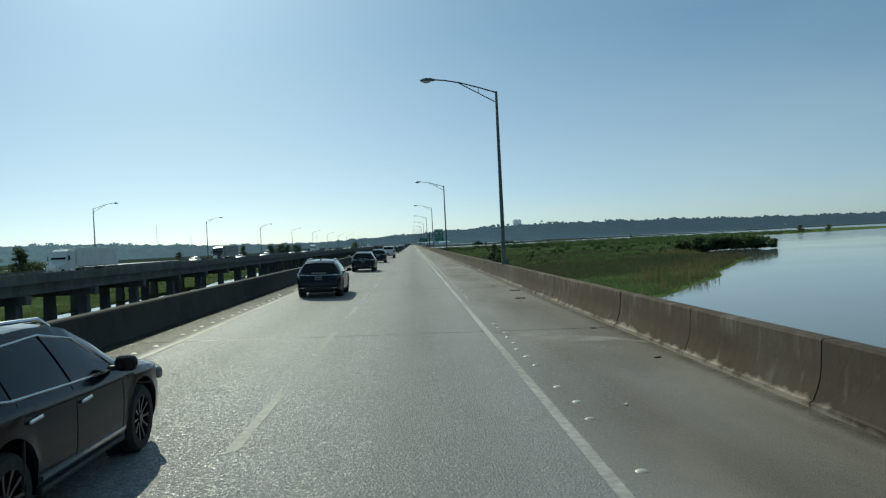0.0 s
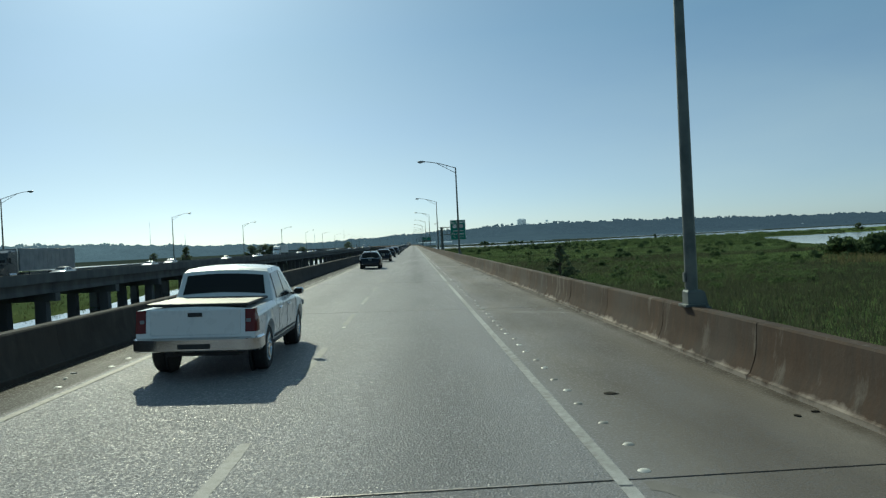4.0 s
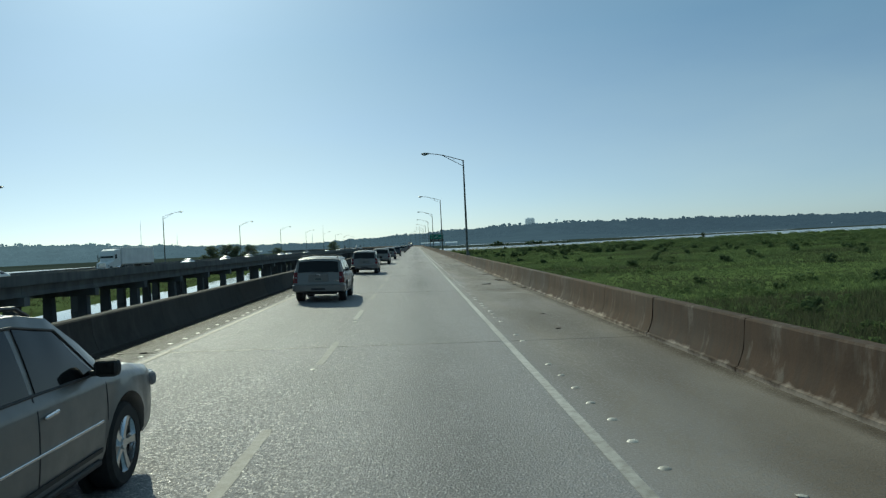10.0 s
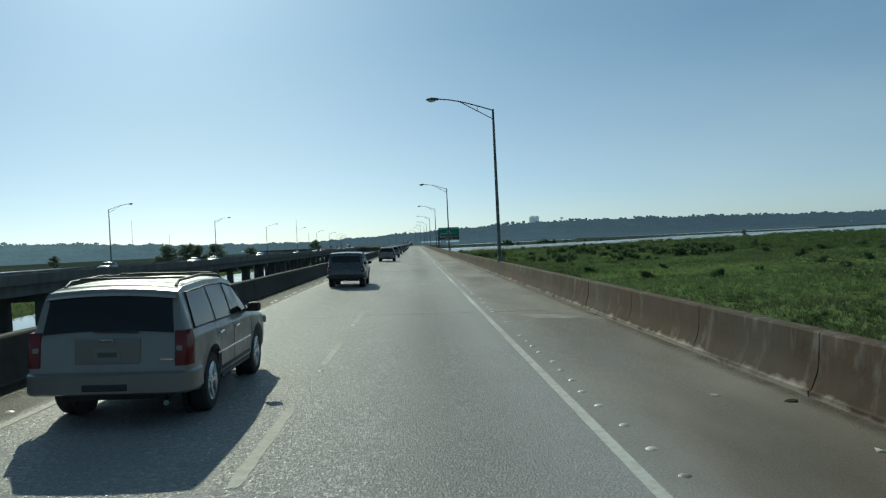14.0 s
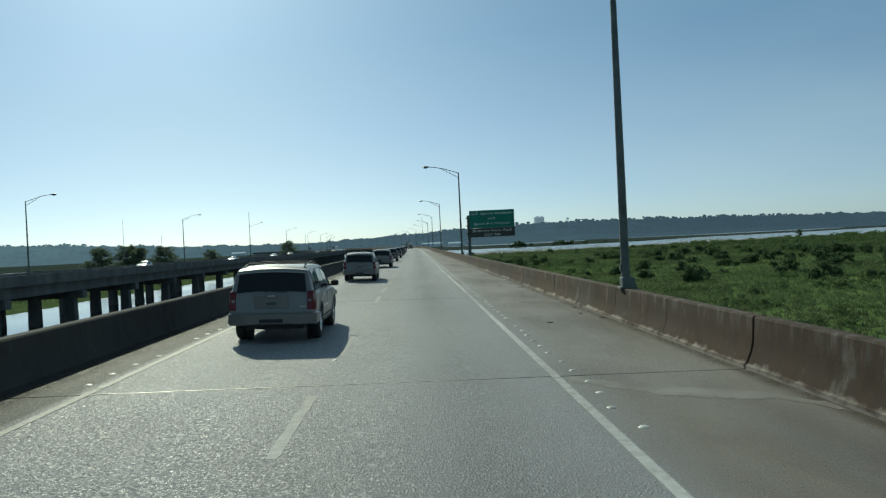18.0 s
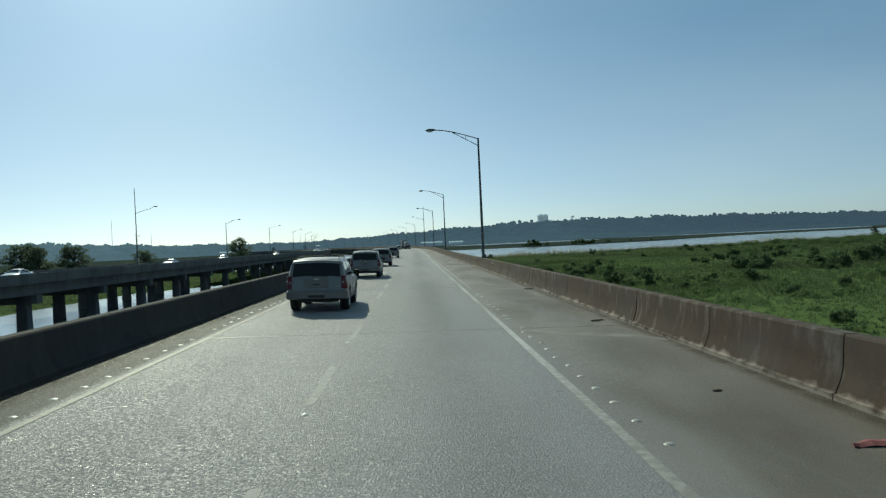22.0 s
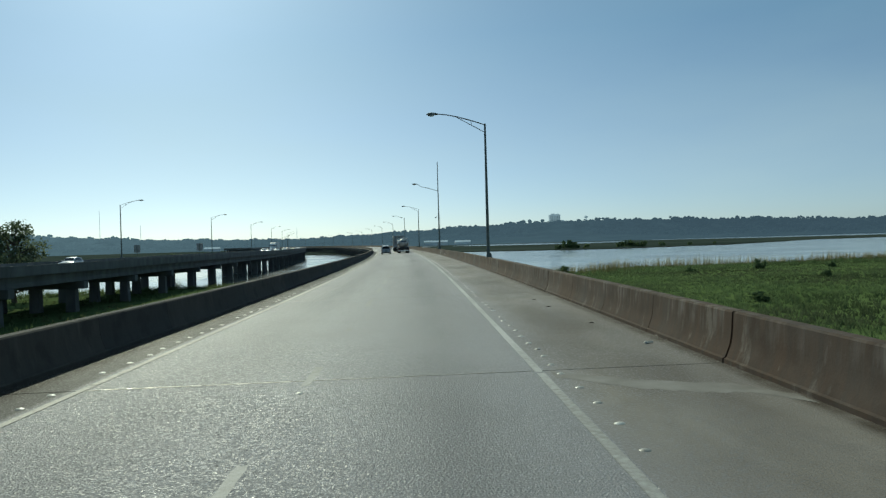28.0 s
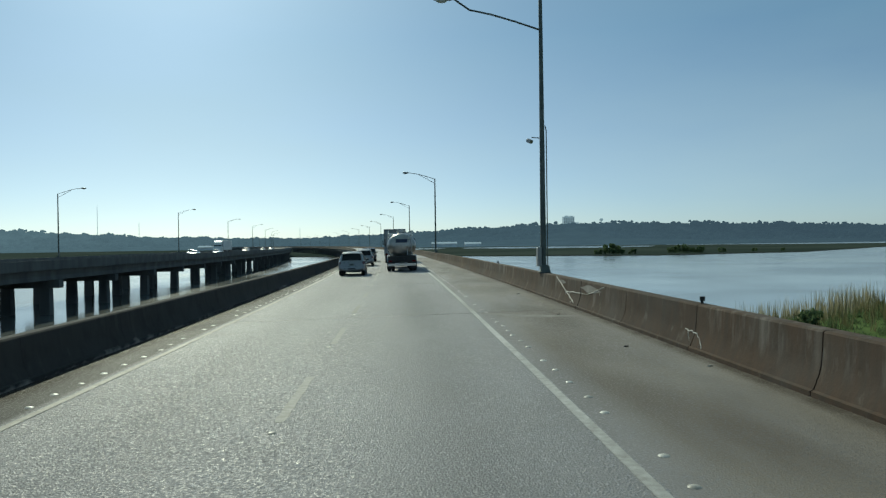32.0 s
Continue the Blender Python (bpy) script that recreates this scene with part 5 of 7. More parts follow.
class Shape:
    """A car's skin: its outline from the side (top), the half width of its upper edge (brow) and the belt line, each along the length from the tail."""

    def __init__(self, L, W, top, brow, belt, wheels, r, tail=(0.35, 0.13), nose=(0.6, 0.22), sill=0.3, crown=0.045, flare=0.0):
        self.L, self.W, self.top, self.brow, self.belt, self.wheels, self.r = L, W, top, brow, belt, wheels, r
        self.tail, self.nose, self.sill, self.crown, self.flare = tail, nose, sill, crown, flare

    def half(self, y):
        e = max(0.0, (self.tail[0] - y) / self.tail[0]) ** 2.4 * self.tail[1]
        f = max(0.0, (y - self.L + self.nose[0]) / self.nose[0]) ** 2.2 * self.nose[1]
        return self.W / 2 * (1 - e - f)

    def edge(self, y):
        """Height of the belt, height and half width of the upper edge."""
        zt = lerp_table(self.top, y)
        zb = min(lerp_table(self.belt, y), zt - 0.035)
        ze = max(zb + 0.012, zt - self.crown * min(1.0, (zt - zb) / 0.1))
        return zb, ze, min(lerp_table(self.brow, y), self.half(y) * 0.93)

    def side(self, y, u, lift=0.0):
        """A point of the upper side, u from the belt to the upper edge."""
        zb, ze, wt = self.edge(y)
        w0 = self.half(y) * 0.955
        return (w0 + (wt - w0) * (0.75 * u + 0.25 * u * u) + lift, y, zb + (ze - zb) * u + lift * 0.3)

    def over(self, y, q, lift=0.0):
        """A point of the top skin, q from -1 to 1 across."""
        zb, ze, wt = self.edge(y)
        zt = max(ze + 0.004, lerp_table(self.top, y))
        slope = (lerp_table(self.top, y + 0.02) - lerp_table(self.top, y - 0.02)) / 0.04
        n = math.hypot(1.0, slope)
        return (q * wt, y - lift * slope / n, ze + (zt - ze) * (1 - q * q) + lift / n)

    def low(self, y, f, lift=0.0):
        """A point of the lower side, f from the sill to the belt."""
        zb = self.edge(y)[0]
        k = float(np.interp(f, (0, 0.16, 0.42, 0.68, 0.86, 0.95, 1.0), (0.955, 0.985, 1.0, 1.0, 0.992, 0.98, 0.955)))
        return (self.half(y) * k + lift, y, self.sill + (zb - self.sill) * f)

    def skin(self):
        ys = set(np.linspace(0, self.L, 40).tolist()) | {p[0] for p in self.top} | {p[0] for p in self.belt} | {p[0] for p in self.brow}
        for yw in self.wheels:
            ys |= set((yw + (self.r + 0.075) * np.cos(np.linspace(0, math.pi, 17))).tolist())
            ys |= {yw - self.r - 0.13, yw + self.r + 0.13}
        rings = []
        for y in sorted(q for q in ys if 0 <= q <= self.L):
            w = self.half(y)
            zb, ze, wt = self.edge(y)
            lo = min(self.sill + 0.1 * max(0.0, (0.5 - y) / 0.5) + 0.06 * max(0.0, (y - self.L + 0.5) / 0.5), zb - 0.05)
            arch, lip = 0.0, 0.0
            for yw in self.wheels:
                d = abs(y - yw)
                if d < self.r + 0.075:
                    arch = max(arch, self.r + math.sqrt((self.r + 0.075) ** 2 - d * d))
                lip = max(lip, 1 - max(0.0, d - self.r) / 0.14) if d < self.r + 0.14 else lip
            zo = min(max(lo + 0.03, arch), zb - 0.04)
            half = [(0, lo), (w * 0.7, lo), (w * 0.72, zo), (w * 0.955 + 0.012 * lip, zo)]
            for f in (0.1, 0.3, 0.5, 0.7, 0.86, 0.95, 1.0):
                z = zo + (zb - zo) * f
                g = (z - self.sill) / max(0.05, zb - self.sill)
                x = self.low(y, min(1.0, max(0.0, g)))[0]
                half.append((x + (0.014 + self.flare) * lip * max(0.0, 1 - abs(z - zo) / 0.16), z))
            for u in (0.12, 0.35, 0.6, 0.82, 0.93, 1.0):
                p = self.side(y, u)
                half.append((p[0], p[2]))
            for q in (0.93, 0.75, 0.4, 0.0):
                p = self.over(y, q)
                half.append((p[0], p[2]))
            rings.append([(x, y, z) for x, z in half] + [(-x, y, z) for x, z in half[-2:0:-1]])
        return loft(bmesh.new(), rings)

    def face_y(self, z):
        """Where the tail's skin stands at height z."""
        for (y0, z0), (y1, z1) in zip(self.top, self.top[1:]):
            if z1 >= z >= z0 and z1 > z0:
                return y0 + (y1 - y0) * (z - z0) / (z1 - z0)
        return 0.0

    def pane(self, corners, side, lift=0.01, n=7):
        """A window between four (y, u) corners of the upper side: rear low, front low, front high, rear high."""
        (a0, b0), (a1, b1), (a2, b2), (a3, b3) = corners
        outer, inner = [], []
        for j in range(5):
            v = j / 4
            row = [((1 - v) * (a0 + (a1 - a0) * i / n) + v * (a3 + (a2 - a3) * i / n), (1 - v) * (b0 + (b1 - b0) * i / n) + v * (b3 + (b2 - b3) * i / n)) for i in range(n + 1)]
            outer.append([self.side(y, u, lift) for y, u in row])
            inner.append([self.side(y, u, lift - 0.02) for y, u in row])
        return self.sheet([[(side * x, y, z) for x, y, z in r] for r in outer], [[(side * x, y, z) for x, y, z in r] for r in inner])

    def screen(self, y0, y1, f0, f1, lift=0.014):
        """A front or rear window over the top skin from y0 to y1, f0 and f1 of its width."""
        outer, inner = [], []
        for j in range(7):
            y = y0 + (y1 - y0) * j / 6
            f = f0 + (f1 - f0) * j / 6
            outer.append([self.over(y, q, lift) for q in np.linspace(-f, f, 9)])
            inner.append([self.over(y, q, lift - 0.03) for q in np.linspace(-f, f, 9)])
        return self.sheet(outer, inner)

    def wrap(self, z0, z1, start, end, side, lift=0.008, lean=0.0):
        """A strip round the tail's corner between two heights, from start metres along the flank to end metres off the middle."""
        rows = []
        for u in np.linspace(0, 1, 6):
            z = z0 + (z1 - z0) * float(u)
            fy = self.face_y(z)
            w = self.half(fy)
            row = []
            for y in np.linspace(max(start + lean * float(u), fy + 0.03), fy + 0.015, 7):
                x = self.low(y, min(1.0, (z - self.sill) / (self.edge(y)[0] - self.sill)))[0]
                row.append((side * (x + lift), float(y), z))
            row.append((side * (w * 0.985 + lift * 0.5), fy - lift * 0.6, z))
            for x in np.linspace(w * 0.95, end, 5):
                row.append((side * float(x), fy - lift, z))
            rows.append(row)
        back = [[(x * 0.985, y + 0.02, z) for x, y, z in r] for r in rows]
        return self.sheet(rows, back)

    @staticmethod
    def sheet(outer, inner):
        """A thin closed sheet between two grids of points."""
        bm = bmesh.new()
        vo = [[bm.verts.new(p) for p in r] for r in outer]
        vi = [[bm.verts.new(p) for p in r] for r in inner]
        m, n = len(vo), len(vo[0])
        for grid in (vo, vi):
            for j in range(m - 1):
                for i in range(n - 1):
                    bm.faces.new((grid[j][i], grid[j][i + 1], grid[j + 1][i + 1], grid[j + 1][i]))
        for j in range(m - 1):
            for i in (0, n - 1):
                bm.faces.new((vo[j][i], vo[j + 1][i], vi[j + 1][i], vi[j][i]))
        for i in range(n - 1):
            for j in (0, m - 1):
                bm.faces.new((vo[j][i], vo[j][i + 1], vi[j][i + 1], vi[j][i]))
        return bm


def licence_plate(car, y, z):
    p = part("licence_plate", boxm((0, y, z), (0.31, 0.012, 0.155), bevel=0.004), M["plate"], car, "pale licence plate")
    part("plate_bar", boxm((0, y - 0.008, z), (0.23, 0.006, 0.06)), M["plate_bar"], p)


def build_car(name, label, paint, sh, panes, rear=(0.2, 0.45, 0.8, 0.8), front=(2.8, 3.6, 0.9, 0.86), lights="tall", rails=None, trim=None, spokes=6, rim="alloy", category="car", doors=(), detail=True,
              mirror_mat=None, plate_z=0.82, wiper=True, lamp=(0.8, 1.25), bumper=None, cladding=True):
    """panes: the side windows' corners; doors: the y of the gaps between doors."""
    car = thing(name, label, category)
    P = M[paint]
    L, W, r = sh.L, sh.W, sh.r
    part("body", sh.skin(), P, car, smooth=32)
    for side in (1, -1):
        for c in panes:
            part("side_window", sh.pane(c, side), M["glass"], car, "dark tinted side window", smooth=40)
        if trim:
            lo = [(c[k][0], c[k][1]) for c in panes for k in (0, 1)]
            hi = [(c[k][0], c[k][1]) for c in reversed(panes) for k in (2, 3)]
            loop = [sh.side(y, u, 0.012) for y, u in lo + hi + lo[:1]]
            part("window_surround", tube(bmesh.new(), [(side * x, y, z) for x, y, z in loop], 0.012, 6), M[trim], car, "bright chrome strip round the side windows" if trim == "chrome" else "")
        ym = panes[-1][1][0] - 0.16
        x, _, z = sh.side(ym, 0.0)
        mir = part("mirror", boxm((side * (x + 0.15), ym, z + 0.1), (0.22, 0.13, 0.16), (0, 0, side * 0.15), bevel=0.055), M[mirror_mat] if mirror_mat else P, car)
        part("mirror_arm", boxm((side * (x + 0.02), ym + 0.02, z + 0.05), (0.14, 0.06, 0.05), bevel=0.015), M["plastic"], mir)
        part("mirror_glass", boxm((side * (x + 0.15), ym - 0.063, z + 0.1), (0.15, 0.01, 0.1), (0, 0, side * 0.15)), M["glass"], mir)
        for yw in sh.wheels:
            add_wheel(car, side * (sh.half(yw) - 0.13), yw, r, 0.25, spokes, rim)
            wl = tube(bmesh.new(), [(side * (sh.half(yw) - 0.3), yw, r), (side * (sh.half(yw) - 0.26), yw, r)], r + 0.06, 20)
            part("wheel_well", wl, M["plastic"], car)
        if detail:
            for i, yd in enumerate(doors):
                rows = [sh.low(yd, f, 0.003) for f in np.linspace(0.14, 1.0, 9)] + [sh.side(yd + 0.0, u, 0.003) for u in (0.05,)]
                part("door_gap", loft(bmesh.new(), [[(side * x, y - 0.007, z), (side * x, y + 0.007, z), (side * (x - 0.02), y + 0.007, z), (side * (x - 0.02), y - 0.007, z)] for x, y, z in rows]), M["plastic"], car)
                if i < len(doors) - 1:
                    x, y, z = sh.low(yd + 0.17, 0.83)
                    part("door_handle", boxm((side * (x + 0.018), y, z), (0.03, 0.22, 0.032), (0.06, 0, 0), bevel=0.012), M["chrome"], car, "chrome door handle")
            y0, y1 = sh.wheels[0] + r + 0.14, sh.wheels[1] - r - 0.14
            if cladding:
                part("sill_trim", sh.sheet(*[[[(side * (sh.low(y, f)[0] + d), y, sh.low(y, f)[2]) for y in np.linspace(y0, y1, 8)] for f in (0.14, 0.19)] for d in (0.012, -0.01)]), M[trim or "plastic"], car)
            part("running_board", boxm((side * (W / 2 - 0.09), (y0 + y1) / 2, sh.sill + 0.02), (0.16, y1 - y0, 0.06), bevel=0.02), M["plastic"], car)
        if lights == "tall":
            tl = part("tail_light", sh.wrap(lamp[0], lamp[1], 0.22, W / 2 * 0.82, side, 0.012, 0.05), M["red_lens"], car, "tall red tail light", smooth=50)
            zc = (lamp[0] + lamp[1]) / 2
            part("reverse_lens", boxm((side * W / 2 * 0.87, sh.face_y(zc) - 0.012, zc), (0.075, 0.012, 0.06), (0, 0, -side * 0.1), 0.004), M["clear_lens"], tl)
        else:
            tl = part("tail_light", sh.wrap(lamp[0], lamp[1], 0.42, 0.42, side, 0.01, 0.06), M["dark_lens"], car, "slim smoked tail light", smooth=50)
            part("corner_lens", sh.wrap(lamp[0] + 0.055, lamp[1] - 0.012, 0.2, 0.62, side, 0.014), M["clear_lens"], tl, "clear corner lens")
            part("light_blade", sh.wrap(lamp[0] + 0.03, lamp[0] + 0.045, 0.36, 0.02, side, 0.016), M["chrome"], tl, "bright strip across the tail")
        hy = L - 0.28
        x, _, z = sh.low(hy, 0.82)
        part("headlight", boxm((side * (x - 0.13), hy + 0.06, z), (0.3, 0.3, 0.14), (0, 0, side * 0.5), 0.04), M["clear_lens"], car, "clear headlight")
        if rails:
            y0, y1 = rails[0], rails[1]
            pts = [sh.over(y0, 0.9, 0.0), sh.over(y0 + 0.16, 0.9, 0.06), sh.over((y0 + y1) / 2, 0.9, 0.065), sh.over(y1 - 0.2, 0.9, 0.055), sh.over(y1, 0.9, 0.0)]
            part("roof_rail", tube(bmesh.new(), [(side * x, y, z) for x, y, z in pts], 0.02, 7), M[rails[2]], car, smooth=40)
    if rails and len(rails) > 3:
        for yy in rails[3]:
            x, _, z = sh.over(yy, 0.9, 0.075)
            part("cross_bar", boxm((0, yy, z), (2 * x, 0.07, 0.03), bevel=0.012), M["plastic"], car)
    part("rear_window", sh.screen(rear[0], rear[1], rear[2], rear[3]), M["glass"], car, "dark tinted rear window", smooth=40)
    part("windscreen", sh.screen(front[0], front[1], front[2], front[3]), M["glass"], car, "dark windscreen", smooth=40)
    part("underbody", boxm((0, L / 2, sh.sill + 0.02), (W * 0.62, L * 0.86, 0.14)), M["plastic"], car)
    part("grille", boxm((0, L - 0.02, 0.66), (W * 0.5, 0.08, 0.22), bevel=0.03), M["plastic"], car)
    if bumper:
        z0, z1, mat, out = bumper
        bm = bmesh.new()
        rings = []
        for z, k in ((z0, -0.01), (z0 + 0.03, out), (z1 - 0.03, out), (z1, 0.0)):
            ring = [(side * (sh.half(y) + k * 0.5), y, z) for side, ys_ in ((1, (0.5, 0.3, 0.15, 0.04)),) for y in ys_]
            ring += [(sh.half(0) * q, -k - 0.02 * (1 - q * q), z) for q in (0.9, 0.6, 0.2)]
            rings.append(ring + [(-x, y, z) for x, y, z in reversed(ring)])
        loft(bm, rings, cap=False, closed=False)
        part("rear_bumper", bm, M[mat], car, smooth=45)
        part("bumper_insert", boxm((0, -out - 0.012, z0 + 0.1), (0.55, 0.03, 0.09), bevel=0.015), M["plastic"], car)
    licence_plate(car, sh.face_y(plate_z) - 0.018, plate_z)
    if wiper:
        x, y, z = sh.over(rear[0] - 0.004, 0.1, 0.03)
        part("wiper", boxm((0.1, y - 0.01, z), (0.55, 0.02, 0.022), (0, 0.03, 0), 0.006), M["plastic"], car)
    if detail:
        x, y, z = sh.over(rear[1] + 0.03, 0.0, 0.0)
        part("spoiler", sh.sheet([[sh.over(rear[1] - 0.004, q, 0.045) for q in np.linspace(-0.95, 0.95, 9)], [sh.over(rear[1] + 0.22, q, 0.012) for q in np.linspace(-0.97, 0.97, 9)]],
                                 [[sh.over(rear[1] - 0.004, q, 0.02) for q in np.linspace(-0.95, 0.95, 9)], [sh.over(rear[1] + 0.22, q, -0.01) for q in np.linspace(-0.97, 0.97, 9)]]), P, car, smooth=50) if category != "pickup" else None
    return car


CAR_SIZE = 0.95


def put(car, s, off, turn=0.0, lift=0.0, opp_side=False):
    x, y, a = opp_road(s, off) if opp_side else road(s, off)
    z = OPP_Z if opp_side else deck_z(off, s)
    lean = 0.0 if opp_side else math.degrees(-deck_z(1.0, s))
    car.matrix_basis = pose(x, y, z + lift, 0, 0, math.degrees(a) + turn) @ pose(0, 0, 0, 0, lean if not turn else -lean, 0) @ Matrix.Scale(CAR_SIZE, 4)
    return car


crossover = build_car("crossover_car", "glossy black crossover with chrome window trim and slim tail lights", "black_paint",
                      Shape(4.8, 1.91, [(0, 0.66), (0.015, 0.72), (0.04, 0.8), (0.06, 0.99), (0.1, 1.05), (0.17, 1.1), (0.34, 1.33), (0.46, 1.47), (0.52, 1.52), (0.8, 1.57), (1.3, 1.61), (1.9, 1.62), (2.35, 1.6), (2.65, 1.54), (3.1, 1.34),
                                         (3.5, 1.13), (3.62, 1.085), (4.1, 1.03), (4.5, 0.95), (4.7, 0.86), (4.79, 0.72), (4.83, 0.6)],
                            [(0, 0.84), (0.06, 0.82), (0.17, 0.76), (0.5, 0.63), (1.0, 0.61), (2.4, 0.6), (2.7, 0.62), (3.4, 0.72), (3.7, 0.78), (4.5, 0.74), (4.83, 0.5)],
                            [(0, 0.6), (0.06, 0.94), (0.3, 1.04), (0.7, 1.06), (2.4, 1.0), (3.5, 0.985), (4.5, 0.88), (4.83, 0.56)], (0.98, 3.8), 0.37, (0.6, 0.2), (0.7, 0.24), 0.27),
                      [((0.72, 0.2), (1.12, 0.1), (1.08, 0.84), (0.86, 0.72)), ((1.15, 0.1), (2.12, 0.08), (2.0, 0.87), (1.11, 0.85)), ((2.17, 0.08), (3.2, 0.12), (2.62, 0.8), (2.05, 0.87))],
                      (0.19, 0.45, 0.86, 0.86), (2.7, 3.42, 0.92, 0.9), "slim", (0.7, 2.5, "chrome"), "chrome", 10, "dark_alloy", doors=(1.2, 2.15, 3.25), plate_z=0.84, lamp=(0.93, 1.02), wiper=False)
for side in (1, -1):
    part("exhaust_trim", boxm((side * 0.6, 0.0, 0.43), (0.32, 0.04, 0.045), (0, 0, -side * 0.12), bevel=0.015), M["chrome"], crossover)
part("bumper_insert", boxm((0, 0.03, 0.4), (1.35, 0.1, 0.14), bevel=0.04), M["plastic"], crossover)
part("badge_strip", boxm((0, 0.075, 1.055), (0.62, 0.012, 0.025)), M["chrome"], crossover, "plain bright badge strip")
x, y, z = 0, 1.15, 1.635
part("aerial_fin", loft(bmesh.new(), [[(-0.03, y - 0.1, z - 0.04), (0.03, y - 0.1, z - 0.04), (0.03, y + 0.12, z - 0.04), (-0.03, y + 0.12, z - 0.04)], [(-0.006, y - 0.1, z + 0.03), (0.006, y - 0.1, z + 0.03), (0.006, y - 0.04, z + 0.03), (-0.006, y - 0.04, z + 0.03)]]), M["black_paint"], crossover)
put(crossover, 86.3, -3.66)
for s, off in ((4.6, -3.57), (31.1, -3.6), (59.35, -3.62), (166.9, -3.58), (193.7, -3.45), (222.1, -3.6), (248.9, -3.47)):
    put(copy_thing(crossover, Matrix()), s, off)

suv = build_car("large_suv", "pewter silver large SUV with roof bars and red tail lights", "silver_paint",
                Shape(5.13, 2.01, [(0, 0.66), (0.015, 0.7), (0.03, 0.76), (0.06, 1.12), (0.08, 1.2), (0.14, 1.42), (0.22, 1.66), (0.27, 1.73), (0.5, 1.78), (1.4, 1.82), (2.5, 1.81), (2.95, 1.75), (3.4, 1.5), (3.8, 1.24), (3.92, 1.2),
                                   (4.5, 1.15), (4.9, 1.07), (5.06, 0.92), (5.13, 0.7)],
                      [(0, 0.95), (0.06, 0.93), (0.14, 0.87), (0.3, 0.79), (0.6, 0.775), (2.7, 0.765), (3.0, 0.785), (3.7, 0.86), (4.0, 0.89), (4.9, 0.86), (5.13, 0.7)],
                      [(0, 0.6), (0.06, 1.1), (0.3, 1.17), (3.5, 1.13), (4.0, 1.1), (4.9, 0.99), (5.13, 0.64)], (1.12, 4.05), 0.4, (0.3, 0.07), (0.6, 0.17), 0.36, 0.05, 0.012),
                [((0.42, 0.06), (1.34, 0.06), (1.3, 0.86), (0.5, 0.86)), ((1.5, 0.06), (2.33, 0.06), (2.28, 0.87), (1.44, 0.87)), ((2.42, 0.06), (3.52, 0.1), (2.98, 0.84), (2.38, 0.87))],
                (0.085, 0.215, 0.88, 0.9), (2.98, 3.74, 0.93, 0.92), "tall", (0.5, 2.85, "plastic", (0.95, 2.35)), "plastic", 5, "chrome", doors=(1.42, 2.375, 3.62), mirror_mat="plastic", plate_z=0.93, lamp=(0.78, 1.21),
                bumper=(0.44, 0.72, "silver_paint", 0.07))
part("plate_recess", boxm((0, 0.045, 0.97), (0.8, 0.03, 0.32), bevel=0.012), M["silver_paint"], suv)
part("emblem", boxm((0, 0.0, 1.1), (0.17, 0.02, 0.045), bevel=0.008), M["chrome"], suv, "small plain bright emblem")
part("name_bar", boxm((0.72, 0.03, 0.86), (0.16, 0.008, 0.022)), M["chrome"], suv)
part("exhaust_pipe", tube(bmesh.new(), [(0.68, 0.2, 0.36), (0.72, -0.02, 0.33)], 0.035, 10), M["chrome"], suv)
for side in (1, -1):
    part("body_moulding", boxm((side * 1.008, 2.45, 0.74), (0.02, 2.1, 0.03), bevel=0.008), M["chrome"], suv, "thin bright moulding along the doors")
put(suv, 334.2, -3.68)
for s, off in ((254.4, -3.55), (280.0, -3.6), (307.0, -3.66), (360.55, -3.69), (441.3, -3.38), (468.6, -3.4), (496.8, -3.5), (523.5, -3.38), (550.6, -3.42), (576.3, -3.38), (600.4, -3.36), (625.6, -3.4), (668.4, -3.5)):
    put(copy_thing(suv, Matrix()), s, off)

pickup = build_car("pickup_truck", "white pickup truck with a dark bed cover and chrome bumper", "white_paint",
                   Shape(5.85, 2.03, [(0, 0.72), (0.02, 0.9), (0.04, 1.2), (0.07, 1.25), (1.9, 1.26), (1.98, 1.28), (2.12, 1.6), (2.2, 1.8), (2.35, 1.86), (3.2, 1.89), (3.7, 1.84), (4.2, 1.55), (4.62, 1.27), (4.75, 1.22), (5.3, 1.17),
                                      (5.65, 1.08), (5.8, 0.92), (5.85, 0.7)],
                         [(0, 0.95), (1.9, 0.95), (2.1, 0.86), (2.3, 0.78), (3.7, 0.77), (4.5, 0.88), (5.6, 0.88), (5.85, 0.7)], [(0, 0.66), (0.04, 1.1), (1.9, 1.17), (4.4, 1.15), (5.6, 1.0), (5.85, 0.66)], (1.2, 4.8), 0.41, (0.2, 0.03), (0.6, 0.16), 0.42, 0.05, 0.015),
                   [((2.3, 0.08), (3.16, 0.07), (3.1, 0.86), (2.38, 0.84)), ((3.24, 0.07), (4.3, 0.1), (3.74, 0.84), (3.18, 0.86))],
                   (2.02, 2.17, 0.88, 0.88), (3.75, 4.55, 0.93, 0.92), "tall", None, None, 6, "chrome", "pickup", (2.22, 3.2, 4.4), mirror_mat="chrome", plate_z=0.98, lamp=(0.82, 1.2), wiper=False, bumper=(0.5, 0.74, "chrome", 0.1))
part("bed_cover", boxm((0, 1.0, 1.275), (1.72, 1.8, 0.05), bevel=0.015), M["plastic"], pickup, "black soft bed cover")
part("tailgate", boxm((0, 0.02, 0.99), (1.5, 0.05, 0.44), bevel=0.02), M["white_paint"], pickup)
